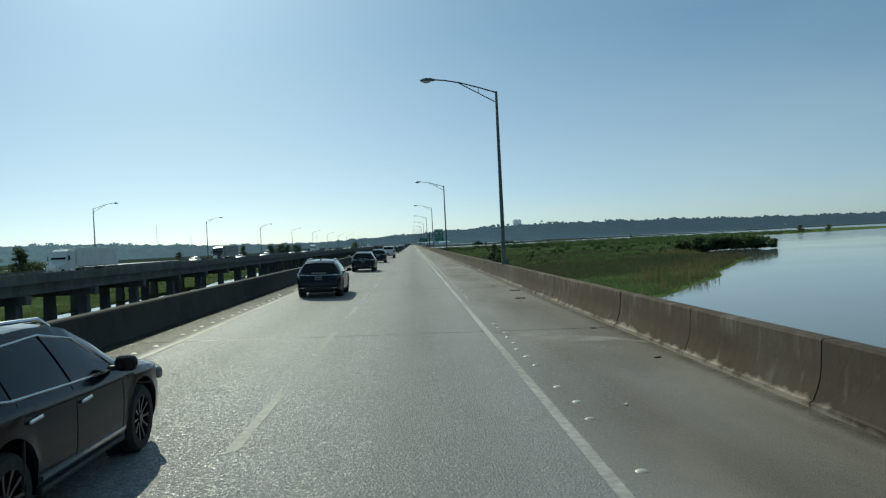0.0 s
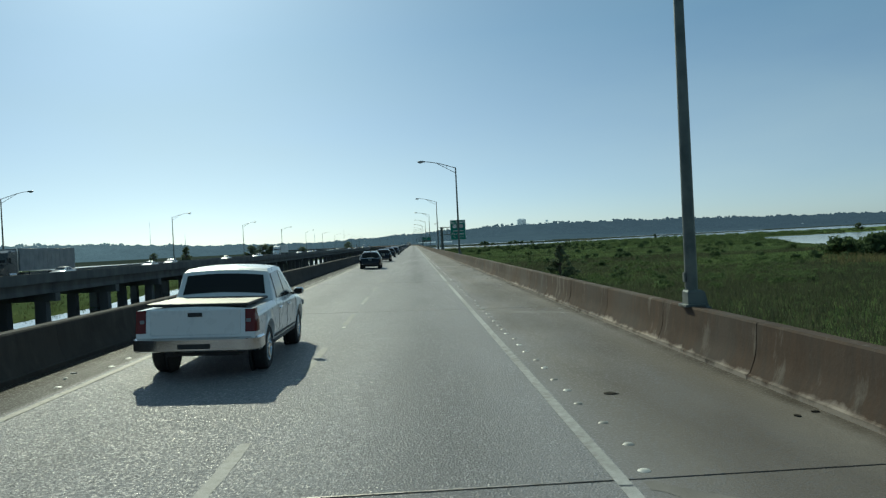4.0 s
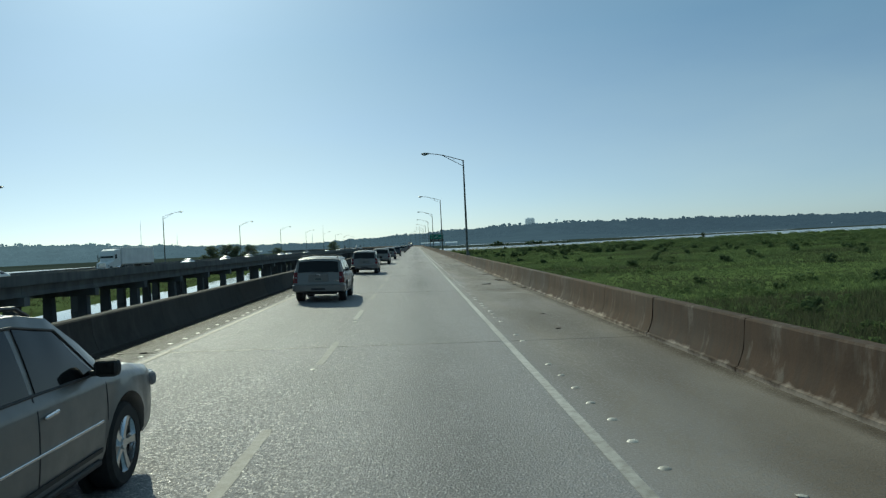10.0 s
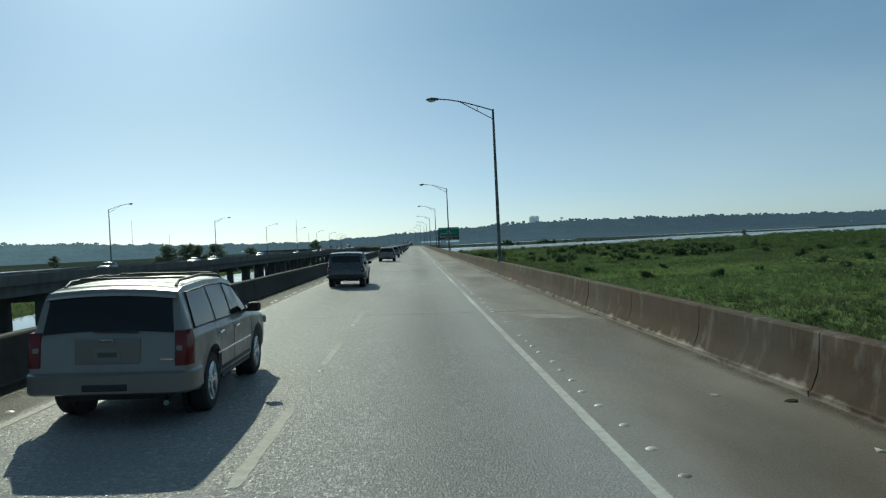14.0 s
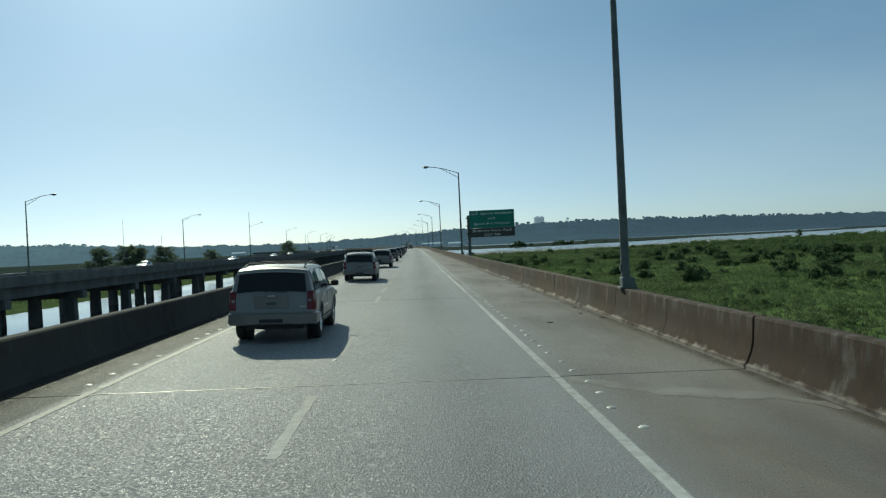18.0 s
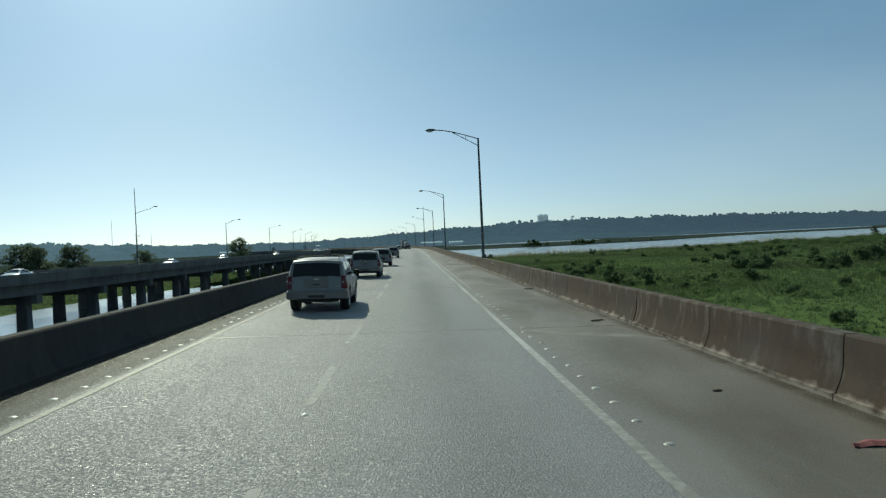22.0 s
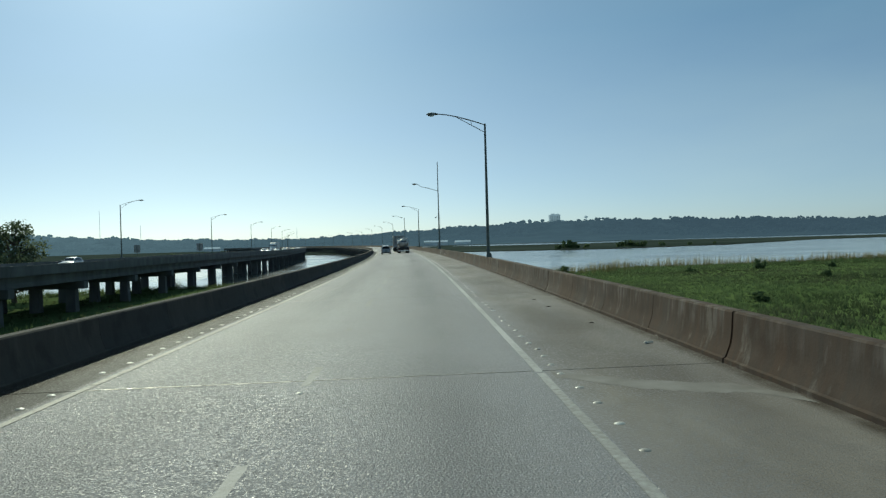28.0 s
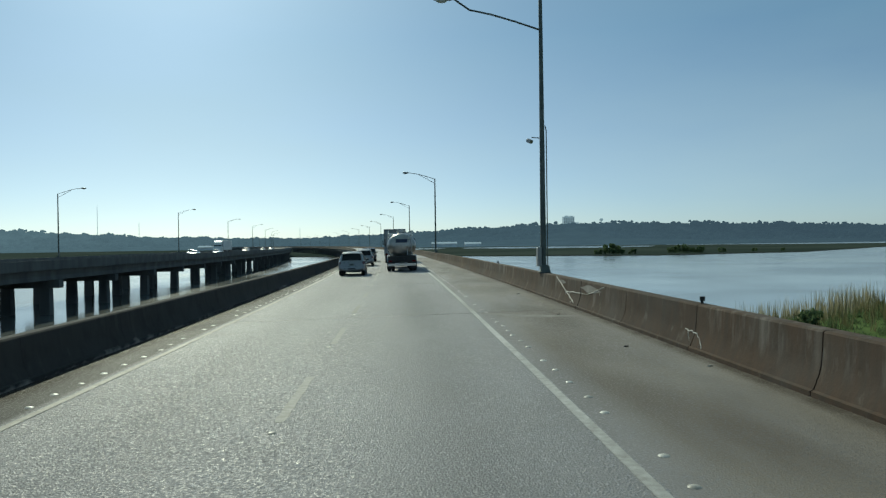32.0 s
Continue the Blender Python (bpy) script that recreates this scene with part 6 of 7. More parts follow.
part("tailgate_handle", boxm((0, -0.01, 1.12), (0.24, 0.03, 0.07), bevel=0.01), M["plastic"], pickup)
put(pickup, 113.0, -3.36)

dark_suv = build_car("off_road_car", "dark grey boxy off-road car with black trim", "dark_paint",
                     Shape(4.7, 1.9, [(0, 0.7), (0.03, 1.12), (0.08, 1.2), (0.16, 1.7), (0.22, 1.78), (1.2, 1.84), (2.4, 1.83), (2.75, 1.78), (3.1, 1.5), (3.4, 1.2), (4.4, 1.12), (4.62, 0.95), (4.7, 0.75)],
                           [(0, 0.9), (0.1, 0.86), (0.25, 0.8), (2.7, 0.78), (3.4, 0.82), (4.5, 0.8), (4.7, 0.7)], [(0, 0.64), (0.04, 1.06), (0.3, 1.14), (3.4, 1.12), (4.5, 1.0), (4.7, 0.7)], (0.95, 3.8), 0.4, (0.2, 0.04), (0.4, 0.12), 0.38, 0.04, 0.03),
                     [((0.3, 0.08), (1.1, 0.08), (1.08, 0.86), (0.34, 0.86)), ((1.22, 0.08), (2.0, 0.08), (1.96, 0.86), (1.2, 0.86)), ((2.08, 0.08), (3.06, 0.1), (2.74, 0.84), (2.05, 0.86))],
                     (0.1, 0.155, 0.84, 0.84), (2.8, 3.3, 0.93, 0.92), doors=(1.15, 2.04, 3.15), mirror_mat="plastic", lamp=(0.8, 1.1), bumper=(0.5, 0.68, "plastic", 0.08), spokes=5)
put(dark_suv, 389.0, -3.45)

minivan = build_car("silver_suv", "silver grey mid-size SUV with tinted rear glass", "grey_paint",
                    Shape(4.9, 1.96, [(0, 0.66), (0.02, 0.72), (0.05, 1.02), (0.1, 1.1), (0.3, 1.45), (0.42, 1.66), (0.5, 1.71), (1.2, 1.775), (2.2, 1.77), (2.7, 1.7), (3.2, 1.42), (3.65, 1.14), (3.8, 1.1), (4.5, 1.0), (4.75, 0.9), (4.9, 0.65)],
                          [(0, 0.88), (0.1, 0.85), (0.5, 0.7), (2.6, 0.69), (3.5, 0.8), (4.6, 0.78), (4.9, 0.55)], [(0, 0.6), (0.06, 0.97), (0.4, 1.07), (3.5, 1.03), (4.6, 0.9), (4.9, 0.6)], (0.98, 3.9), 0.37, (0.4, 0.12), (0.6, 0.2), 0.3),
                    [((0.55, 0.1), (1.25, 0.08), (1.2, 0.86), (0.72, 0.84)), ((1.34, 0.08), (2.2, 0.08), (2.12, 0.87), (1.28, 0.87)), ((2.28, 0.08), (3.34, 0.1), (2.75, 0.84), (2.2, 0.87))],
                    (0.13, 0.4, 0.86, 0.88), (2.75, 3.55, 0.92, 0.9), trim="plastic", rails=(0.65, 2.5, "plastic"), doors=(1.3, 2.24, 3.42), lamp=(0.86, 1.04), bumper=(0.42, 0.66, "grey_paint", 0.03))
put(minivan, 851.0, -3.5)
for src, s, off in ((dark_suv, 893.0, -3.3), (minivan, 874.0, -3.4)):
    c2 = copy_thing(src, Matrix())
    put(c2, s, off)

sedan = build_car("sedan", "white saloon car on the opposite bridge", "white_paint",
                  Shape(4.7, 1.84, [(0, 0.6), (0.04, 0.95), (0.2, 1.02), (0.75, 1.05), (1.35, 1.36), (1.7, 1.43), (2.3, 1.44), (2.7, 1.37), (3.3, 1.08), (3.5, 0.99), (4.3, 0.86), (4.6, 0.74), (4.7, 0.55)],
                        [(0, 0.75), (0.7, 0.72), (1.4, 0.6), (2.6, 0.58), (3.4, 0.7), (4.5, 0.66), (4.7, 0.5)], [(0, 0.54), (0.05, 0.88), (0.9, 0.97), (3.3, 0.92), (4.4, 0.76), (4.7, 0.5)], (0.95, 3.75), 0.33, (0.5, 0.15), (0.6, 0.22), 0.24),
                  [((1.05, 0.1), (2.0, 0.08), (1.96, 0.85), (1.42, 0.8)), ((2.06, 0.08), (3.05, 0.12), (2.6, 0.8), (2.02, 0.85))], (0.85, 1.3, 0.86, 0.86), (2.72, 3.3, 0.92, 0.9), detail=False, wiper=False, lamp=(0.78, 0.92), plate_z=0.85)
sedan_grey = build_car("hatchback", "grey hatchback car on the opposite bridge", "grey_paint",
                       Shape(4.4, 1.82, [(0, 0.6), (0.04, 0.96), (0.12, 1.04), (0.4, 1.4), (0.55, 1.5), (1.3, 1.55), (2.0, 1.54), (2.5, 1.44), (3.1, 1.12), (3.3, 1.03), (4.0, 0.9), (4.3, 0.76), (4.4, 0.56)],
                             [(0, 0.76), (0.5, 0.63), (2.4, 0.61), (3.2, 0.72), (4.2, 0.66), (4.4, 0.5)], [(0, 0.54), (0.05, 0.9), (0.4, 1.0), (3.1, 0.95), (4.1, 0.8), (4.4, 0.5)], (0.82, 3.45), 0.33, (0.4, 0.13), (0.6, 0.22), 0.24),
                       [((0.6, 0.1), (1.75, 0.08), (1.7, 0.86), (0.75, 0.82)), ((1.82, 0.08), (2.85, 0.12), (2.4, 0.8), (1.76, 0.86))], (0.15, 0.38, 0.84, 0.84), (2.5, 3.1, 0.92, 0.9), detail=False, wiper=False, lamp=(0.78, 0.94), plate_z=0.85)
sedan_dark = build_car("hatchback", "dark hatchback car on the opposite bridge", "dark_paint",
                       Shape(4.5, 1.84, [(0, 0.62), (0.04, 0.98), (0.12, 1.06), (0.4, 1.44), (0.55, 1.54), (1.3, 1.6), (2.1, 1.59), (2.6, 1.48), (3.2, 1.15), (3.4, 1.05), (4.1, 0.92), (4.4, 0.78), (4.5, 0.58)],
                             [(0, 0.78), (0.5, 0.65), (2.5, 0.63), (3.3, 0.74), (4.3, 0.68), (4.5, 0.5)], [(0, 0.56), (0.05, 0.92), (0.4, 1.02), (3.2, 0.97), (4.2, 0.82), (4.5, 0.52)], (0.84, 3.55), 0.34, (0.4, 0.13), (0.6, 0.22), 0.25),
                       [((0.6, 0.1), (1.8, 0.08), (1.75, 0.86), (0.75, 0.82)), ((1.87, 0.08), (2.95, 0.12), (2.5, 0.8), (1.82, 0.86))], (0.15, 0.38, 0.84, 0.84), (2.6, 3.2, 0.92, 0.9), detail=False, wiper=False, lamp=(0.8, 0.96), plate_z=0.86)
ONCOMING = [(167.5, 1), (197.0, 0), (229, 0), (250.5, 1), (282, 0), (317.5, 0), (337, 0), (399.5, 0), (428.7, 1), (469, 2), (503.6, 0), (518.4, 0), (584.8, 1), (636.2, 0), (690, 0), (742, 2), (800, 1),
            (966, 0), (978, 1), (991, 0), (1040, 2), (1062, 0), (1085, 1), (1120, 0)]
fleet = [sedan, sedan_grey, sedan_dark]
used_cars = set()
for i, (s, k) in enumerate(ONCOMING):
    src = fleet[k]
    c2 = src if k not in used_cars else copy_thing(src, Matrix())
    used_cars.add(k)
    put(c2, s + 4.5, -44.1 if i % 3 else -47.4, 180, 0, True)
    tagged(c2, group="oncoming traffic")


def truck_axle(parent, y, r=0.5, dual=True, W=2.45):
    for side in (1, -1):
        add_wheel(parent, side * (W / 2 - 0.16), y, r, 0.28, 8, "alloy")
        if dual:
            add_wheel(parent, side * (W / 2 - 0.48), y, r, 0.28, 8, "alloy")


def build_semi(label, box_mat, cab_paint, name="semi_truck", L=15.6):
    """A tractor with a box trailer; the rear at y = 0, the nose ahead."""
    t = thing(name, label, "truck")
    part("trailer_box", boxm((0, L / 2, 2.6), (2.58, L, 2.85), bevel=0.04), M[box_mat], t)
    for side in (1, -1):
        part("side_rail", boxm((side * 1.29, L / 2, 1.2), (0.04, L, 0.16), bevel=0.01), M["sign_back"], t)
        part("rear_door", boxm((side * 0.64, -0.02, 2.6), (1.22, 0.05, 2.7), bevel=0.015), M[box_mat], t)
        part("landing_leg", boxm((side * 0.8, L - 3.2, 0.7), (0.12, 0.12, 0.9)), M["plastic"], t)
    for k in range(1, 13):
        for side in (1, -1):
            part("panel_rib", boxm((side * 1.296, L * k / 13, 2.6), (0.02, 0.05, 2.6)), M[box_mat], t)
    part("under_ride_bar", boxm((0, 0.05, 0.55), (2.2, 0.1, 0.12)), M["plastic"], t)
    for y in (1.6, 2.9):
        truck_axle(t, y)
    y0 = L - 1.6
    part("chassis", boxm((0, y0 + 3.0, 0.85), (0.9, 7.4, 0.3)), M["plastic"], t)
    for y in (y0 + 0.6, y0 + 1.9):
        truck_axle(t, y)
    truck_axle(t, y0 + 5.9, dual=False)
    P = M[cab_paint]
    cab = [[(x, y, z) for x, z in ((-w, zb), (w, zb), (w, zt - 0.2), (w - 0.15, zt), (-w + 0.15, zt), (-w, zt - 0.2))] for y, w, zb, zt in
           ((y0 + 2.0, 1.2, 0.9, 3.75), (y0 + 3.4, 1.22, 0.75, 3.8), (y0 + 4.2, 1.2, 0.75, 3.5), (y0 + 4.75, 1.15, 0.75, 2.35))]
    part("cab", loft(bmesh.new(), cab), P, t)
    hood = [[(x, y, z) for x, z in ((-w, 0.75), (w, 0.75), (w, zt - 0.25), (w * 0.6, zt), (-w * 0.6, zt), (-w, zt - 0.25))] for y, w, zt in ((y0 + 4.7, 1.15, 2.1), (y0 + 6.3, 1.05, 1.75), (y0 + 6.7, 0.9, 1.5))]
    part("bonnet", loft(bmesh.new(), hood), P, t)
    part("windscreen", loft(bmesh.new(), [[(-w, y, z), (w, y, z), (w, y - 0.04, z), (-w, y - 0.04, z)] for y, w, z in ((y0 + 4.79, 1.02, 2.32), (y0 + 4.27, 1.05, 3.25))]), M["glass"], t, "dark windscreen")
    part("grille", boxm((0, y0 + 6.72, 1.15), (1.1, 0.05, 0.75), bevel=0.02), M["chrome"], t)
    part("bumper", boxm((0, y0 + 6.7, 0.55), (2.3, 0.25, 0.35), bevel=0.06), M["chrome"], t)
    for side in (1, -1):
        part("side_window", boxm((side * 1.215, y0 + 4.0, 2.55), (0.02, 0.75, 0.65), bevel=0.005), M["glass"], t, "dark side window")
        part("mirror", boxm((side * 1.45, y0 + 4.75, 2.5), (0.1, 0.12, 0.7), bevel=0.02), M["plastic"], t)
        part("headlight", boxm((side * 0.85, y0 + 6.55, 1.1), (0.3, 0.2, 0.22), bevel=0.04), M["clear_lens"], t)
        part("fuel_tank", tube(bmesh.new(), [(side * 1.0, y0 + 2.6, 0.75), (side * 1.0, y0 + 4.2, 0.75)], 0.32, 14), M["alloy"], t, smooth=40)
        part("tail_light", boxm((side * 0.95, -0.01, 1.05), (0.3, 0.05, 0.1)), M["red_lens"], t)
        part("exhaust_stack", tube(bmesh.new(), [(side * 1.1, y0 + 1.85, 1.0), (side * 1.1, y0 + 1.85, 4.0)], 0.08, 10), M["chrome"], t)
    return t


semi = build_semi("white box semi truck on the opposite bridge", "trailer_white", "white_paint")
put(semi, 101.5 + 22.3, -47.7, 180, 0, True)
semi2 = build_semi("dark tractor with a grey box trailer on the opposite bridge", "trailer_dark", "dark_paint")
put(semi2, 186 + 22.5, -47.7, 180, 0, True)
semi3 = copy_thing(semi, Matrix())
put(semi3, 367.5 + 22.3, -47.7, 180, 0, True)
put(copy_thing(semi, Matrix()), 1030.0, -47.7, 180, 0, True)
box_truck = build_semi("dark box semi truck ahead on the road", "trailer_dark", "dark_paint", "semi_truck")
put(box_truck, 884, -0.15)

# the tank truck ahead in the lane
tanker = thing("tank_truck", "brushed steel tank truck with a blue badge on its round end", "truck")
tk = [[(w * math.cos(a), y, 2.12 + h * math.sin(a)) for a in np.linspace(0, 2 * math.pi, 25)[:-1]] for y, w, h in ((0.32, 0.15, 0.12), (0.36, 0.7, 0.55), (0.5, 1.0, 0.82), (0.75, 1.16, 0.98), (1.1, 1.2, 1.02), (8.4, 1.2, 1.02), (8.8, 1.1, 0.9), (9.0, 0.5, 0.4))]
part("tank", loft(bmesh.new(), tk), M["steel_tank"], tanker, "ribbed brushed steel tank", smooth=35)
for y in (1.15, 2.9, 4.7, 6.5, 8.2):
    part("tank_band", loft(bmesh.new(), [[((1.2 + d) * math.cos(a), y + q, 2.12 + (1.02 + d) * math.sin(a)) for a in np.linspace(0, 2 * math.pi, 25)[:-1]] for q, d in ((-0.05, 0.0), (-0.04, 0.025), (0.04, 0.025), (0.05, 0.0))]), M["alloy"], tanker)
part("badge", boxm((0, 0.33, 2.5), (0.95, 0.06, 0.3), bevel=0.02), M["blue_panel"], tanker, "plain dark blue badge")
part("walkway", boxm((0, 4.8, 3.2), (0.6, 7.0, 0.12), bevel=0.02), M["sign_back"], tanker)
part("hatch", tube(bmesh.new(), [(0, 3.0, 3.15), (0, 3.0, 3.42)], 0.32, 16), M["steel_tank"], tanker)
part("hatch", tube(bmesh.new(), [(0, 6.4, 3.15), (0, 6.4, 3.42)], 0.32, 16), M["steel_tank"], tanker)
part("frame", boxm((0, 4.6, 0.95), (1.0, 9.4, 0.24)), M["plastic"], tanker)
part("hose_cabinet", boxm((0, 0.42, 1.0), (2.3, 0.7, 0.55), bevel=0.04), M["plastic"], tanker, "black rear hose cabinet")
part("rear_bumper", boxm((0, 0.05, 0.55), (2.35, 0.16, 0.24), bevel=0.03), M["chrome"], tanker)
for side in (1, -1):
    part("tail_light", boxm((side * 0.95, -0.04, 0.85), (0.3, 0.05, 0.12)), M["red_lens"], tanker)
    part("mud_flap", boxm((side * 0.95, 0.62, 0.5), (0.55, 0.02, 0.6)), M["plastic"], tanker)
    part("fender", loft(bmesh.new(), [[(side * (1.22 - q), 1.9 + 1.3 * math.cos(a), 0.6 + 0.72 * math.sin(a)) for q in (0.0, 0.6)] + [(side * (1.22 - q), 1.9 + 1.26 * math.cos(a), 0.6 + 0.68 * math.sin(a)) for q in (0.6, 0.0)] for a in np.linspace(0.1, math.pi - 0.1, 13)]), M["alloy"], tanker)
    part("ladder_rail", tube(bmesh.new(), [(side * 0.18 + 0.65, 0.3, 0.9), (side * 0.18 + 0.65, 0.42, 3.2)], 0.02, 6), M["alloy"], tanker)
for k in range(7):
    part("ladder_rung", tube(bmesh.new(), [(0.47, 0.31 + 0.015 * k, 1.1 + 0.3 * k), (0.83, 0.31 + 0.015 * k, 1.1 + 0.3 * k)], 0.014, 6), M["alloy"], tanker)
licence_plate(tanker, -0.05, 0.72)
for y in (1.25, 2.55):
    truck_axle(tanker, y)
for y in (8.6, 9.9):
    truck_axle(tanker, y)
truck_axle(tanker, 13.2, dual=False)
part("chassis", boxm((0, 11.0, 0.9), (0.9, 6.0, 0.25)), M["plastic"], tanker)
part("cab", loft(bmesh.new(), [[(-w, y, zb), (w, y, zb), (w, y, zt - 0.2), (w - 0.15, y, zt), (-w + 0.15, y, zt), (-w, y, zt - 0.2)] for y, w, zb, zt in ((10.2, 1.2, 0.8, 3.3), (12.2, 1.22, 0.7, 3.3), (12.9, 1.15, 0.7, 2.2))]), M["white_paint"], tanker)
part("bonnet", loft(bmesh.new(), [[(-w, y, 0.7), (w, y, 0.7), (w, y, zt - 0.25), (w * 0.6, y, zt), (-w * 0.6, y, zt), (-w, y, zt - 0.25)] for y, w, zt in ((12.8, 1.15, 2.0), (14.3, 1.0, 1.6))]), M["white_paint"], tanker)
for side in (1, -1):
    part("mirror", boxm((side * 1.45, 12.6, 2.4), (0.1, 0.12, 0.7), bevel=0.02), M["plastic"], tanker)
    part("exhaust_stack", tube(bmesh.new(), [(side * 1.1, 10.0, 1.0), (side * 1.1, 10.0, 3.5)], 0.08, 10), M["chrome"], tanker)
put(tanker, 856.8, 0.1)

# ---------------------------------------------------------------- plants


def scatter(poly, n, x0, x1, y0, y1, seed, least=2.0, near=0.0):
    """Random places on a marsh, denser towards the bridge."""
    r = np.random.RandomState(seed)
    sgn = 1 if x1 > 0 else -1
    u = r.rand(n)
    if near:
        u = u ** near
    px = x0 + (x1 - x0) * u if sgn > 0 else x1 + (x0 - x1) * u
    py = y0 + (y1 - y0) * r.rand(n)
    pz, d = marsh_height(px, py, poly, 3 if poly is MARSH_E else 8)
    k = d > least
    return px[k], py[k], pz[k], d[k], r


def tufts(name, label, poly, n, x0, x1, y0, y1, seed, mat, hi=0.75, blades=6, spread=0.35, near=1.8, least=1.0, pick=None, width=0.05, tilt=0.3):
    px, py, pz, d, r = scatter(poly, n, x0, x1, y0, y1, seed, least, near)
    if pick is not None:
        k = pick(px, py, d, r)
        px, py, pz = px[k], py[k], pz[k]
    n = len(px)
    dist = np.abs(px) / 60.0
    k = (0.8 + 0.35 * dist)[:, None]
    a = r.uniform(0, 2 * math.pi, (n, blades))
    rad = r.uniform(0, spread, (n, blades)) * k
    bx, by = px[:, None] + rad * np.cos(a), py[:, None] + rad * np.sin(a)
    patch = (0.75 + 0.35 * wave(px * 2.0, py * 2.0, seed + 5))[:, None]
    h = hi * r.uniform(0.55, 1.15, (n, blades)) * np.clip(patch, 0.35, 1.4)
    lean = r.normal(0, tilt, (2, n, blades)) * h
    w = width * k * r.uniform(0.7, 1.4, (n, blades))
    t = r.uniform(0, math.pi, (n, blades))
    v = np.empty((n, blades, 3, 3))
    base_z = pz[:, None] - 0.05
    v[..., 0, :] = np.stack([bx - w * np.cos(t), by - w * np.sin(t), base_z + 0 * bx], -1)
    v[..., 1, :] = np.stack([bx + w * np.cos(t), by + w * np.sin(t), base_z + 0 * bx], -1)
    v[..., 2, :] = np.stack([bx + lean[0], by + lean[1], base_z + h], -1)
    v = v.reshape(-1, 3)
    f = np.arange(len(v)).reshape(-1, 3)
    tagged(new(name, mesh_of(name, v, f, M[mat])), label, "grass" if mat in ("grass", "sedge") else "reeds", kind="stuff")


tufts("marsh_grass", "lush green marsh grass beside the bridge", MARSH_E, 260000, 7, 330, 55, 960, 21, "grass", 0.62, 6, width=0.06, tilt=0.5)
tufts("marsh_grass", "green marsh grass between and beyond the bridges", MARSH_W, 50000, -260, -14, -120, 860, 22, "sedge", 0.8, 6, near=1.5)


def shore(px, py, d, r):
    east = (py > 840) | ((py < 330) & (px > 30))
    return (d < 8 + 5 * r.rand(len(px))) & east


tufts("reed_bed", "tall tan reeds along the marsh edge", MARSH_E, 60000, 8, 160, 60, 930, 23, "reed", 2.0, 5, 0.3, 1.3, 0.2, shore, 0.03, 0.15)


def brown(px, py, d, r):
    return (wave(px * 0.6, py * 0.6, 77) + 0.4 * r.rand(len(px)) > 0.1) & (py < 330)


tufts("reed_bed", "brownish rush patches in the marsh", MARSH_E, 80000, 14, 160, 90, 330, 24, "rush", 1.0, 5, 0.4, 1.2, 1.0, brown, 0.035)


def fringe(px, py, d, r):
    return d < 4 + 3 * wave(px * 3, py * 3, 61)


def stalks(px, py, d, r):
    return (d < 1.5 + 2.5 * wave(px * 3, py * 3, 61)) & (r.rand(len(px)) < 0.7)


tufts("reed_bed", "upright bare reed stalks along the marsh tip", MARSH_E, 70000, 8, 260, 838, 985, 25, "straw", 3.3, 3, 0.3, 1.1, -2.5, stalks, 0.034, 0.05)
tufts("reed_bed", "tall grass fringe at the tip of the marsh between the bridges", MARSH_W, 30000, -110, -14, 790, 870, 26, "sedge", 1.7, 5, 0.3, 1.0, -0.5, fringe, 0.035, 0.12)


def leaf_cloud(clumps, per, leaf, seed, flat=0.75):
    """Leaves as small bent quads round clump centres (x, y, z, radius)."""
    r = np.random.RandomState(seed)
    c = np.repeat(np.array(clumps), per, axis=0)
    n = len(c)
    d = r.normal(size=(n, 3))
    d /= np.linalg.norm(d, axis=1)[:, None]
    rad = c[:, 3:4] * r.uniform(0.35, 1.05, (n, 1))
    p = c[:, :3] + d * rad * (1, 1, flat)
    a = r.normal(size=(n, 3))
    a /= np.linalg.norm(a, axis=1)[:, None]
    b = np.cross(a, d + 0.3 * r.normal(size=(n, 3)))
    b /= np.linalg.norm(b, axis=1)[:, None] + 1e-9
    s = leaf * r.uniform(0.6, 1.4, (n, 1))
    v = np.stack([p - a * s, p - b * s * 0.55, p + a * s, p + b * s * 0.55], 1).reshape(-1, 3)
    return v, np.arange(len(v)).reshape(-1, 4)


def shrub_mesh(seed):
    r = random.Random(seed)
    clumps = [(r.uniform(-0.75, 0.75), r.uniform(-0.75, 0.75), r.uniform(0.2, 1.0), r.uniform(0.3, 0.52)) for _ in range(13)]
    v, f = leaf_cloud(clumps, 60, 0.125, seed)
    v[:, 2] = np.maximum(v[:, 2], 0.0)
    return mesh_of("shrub", v, f, M["shrub"])


shrub_kinds = [shrub_mesh(40 + i) for i in range(6)]
rs = random.Random(5)
px, py, pz, dd, r_ = scatter(MARSH_E, 2200, 9, 150, 200, 930, 31, 6.0, 1.1)
count = 0
for x, y, z in zip(px, py, pz):
    dens = 0.17 if y < 330 else 0.1 if y < 560 else 0.06 if y > 755 else 0 if y > 815 and x < 42 else 0.3 + 0.25 * float(wave(np.array([x * 1.3]), np.array([y * 1.3]), 9)[0])
    if rs.random() > dens or count >= 290:
        continue
    count += 1
    ob = new("shrub", shrub_kinds[count % 6])
    k = (rs.uniform(0.5, 1.1) if y < 560 or y > 730 else rs.uniform(0.6, 1.6)) * (1.0 + x / 220)
    ob.matrix_basis = pose(x, y, z - 0.05, 0, 0, rs.uniform(0, 360)) @ Matrix.Diagonal((k, k * rs.uniform(0.8, 1.25), k * rs.uniform(0.85, 1.35), 1))
    tagged(ob, "dark green low shrub in the marsh", "shrub", "shrubs in the marsh")

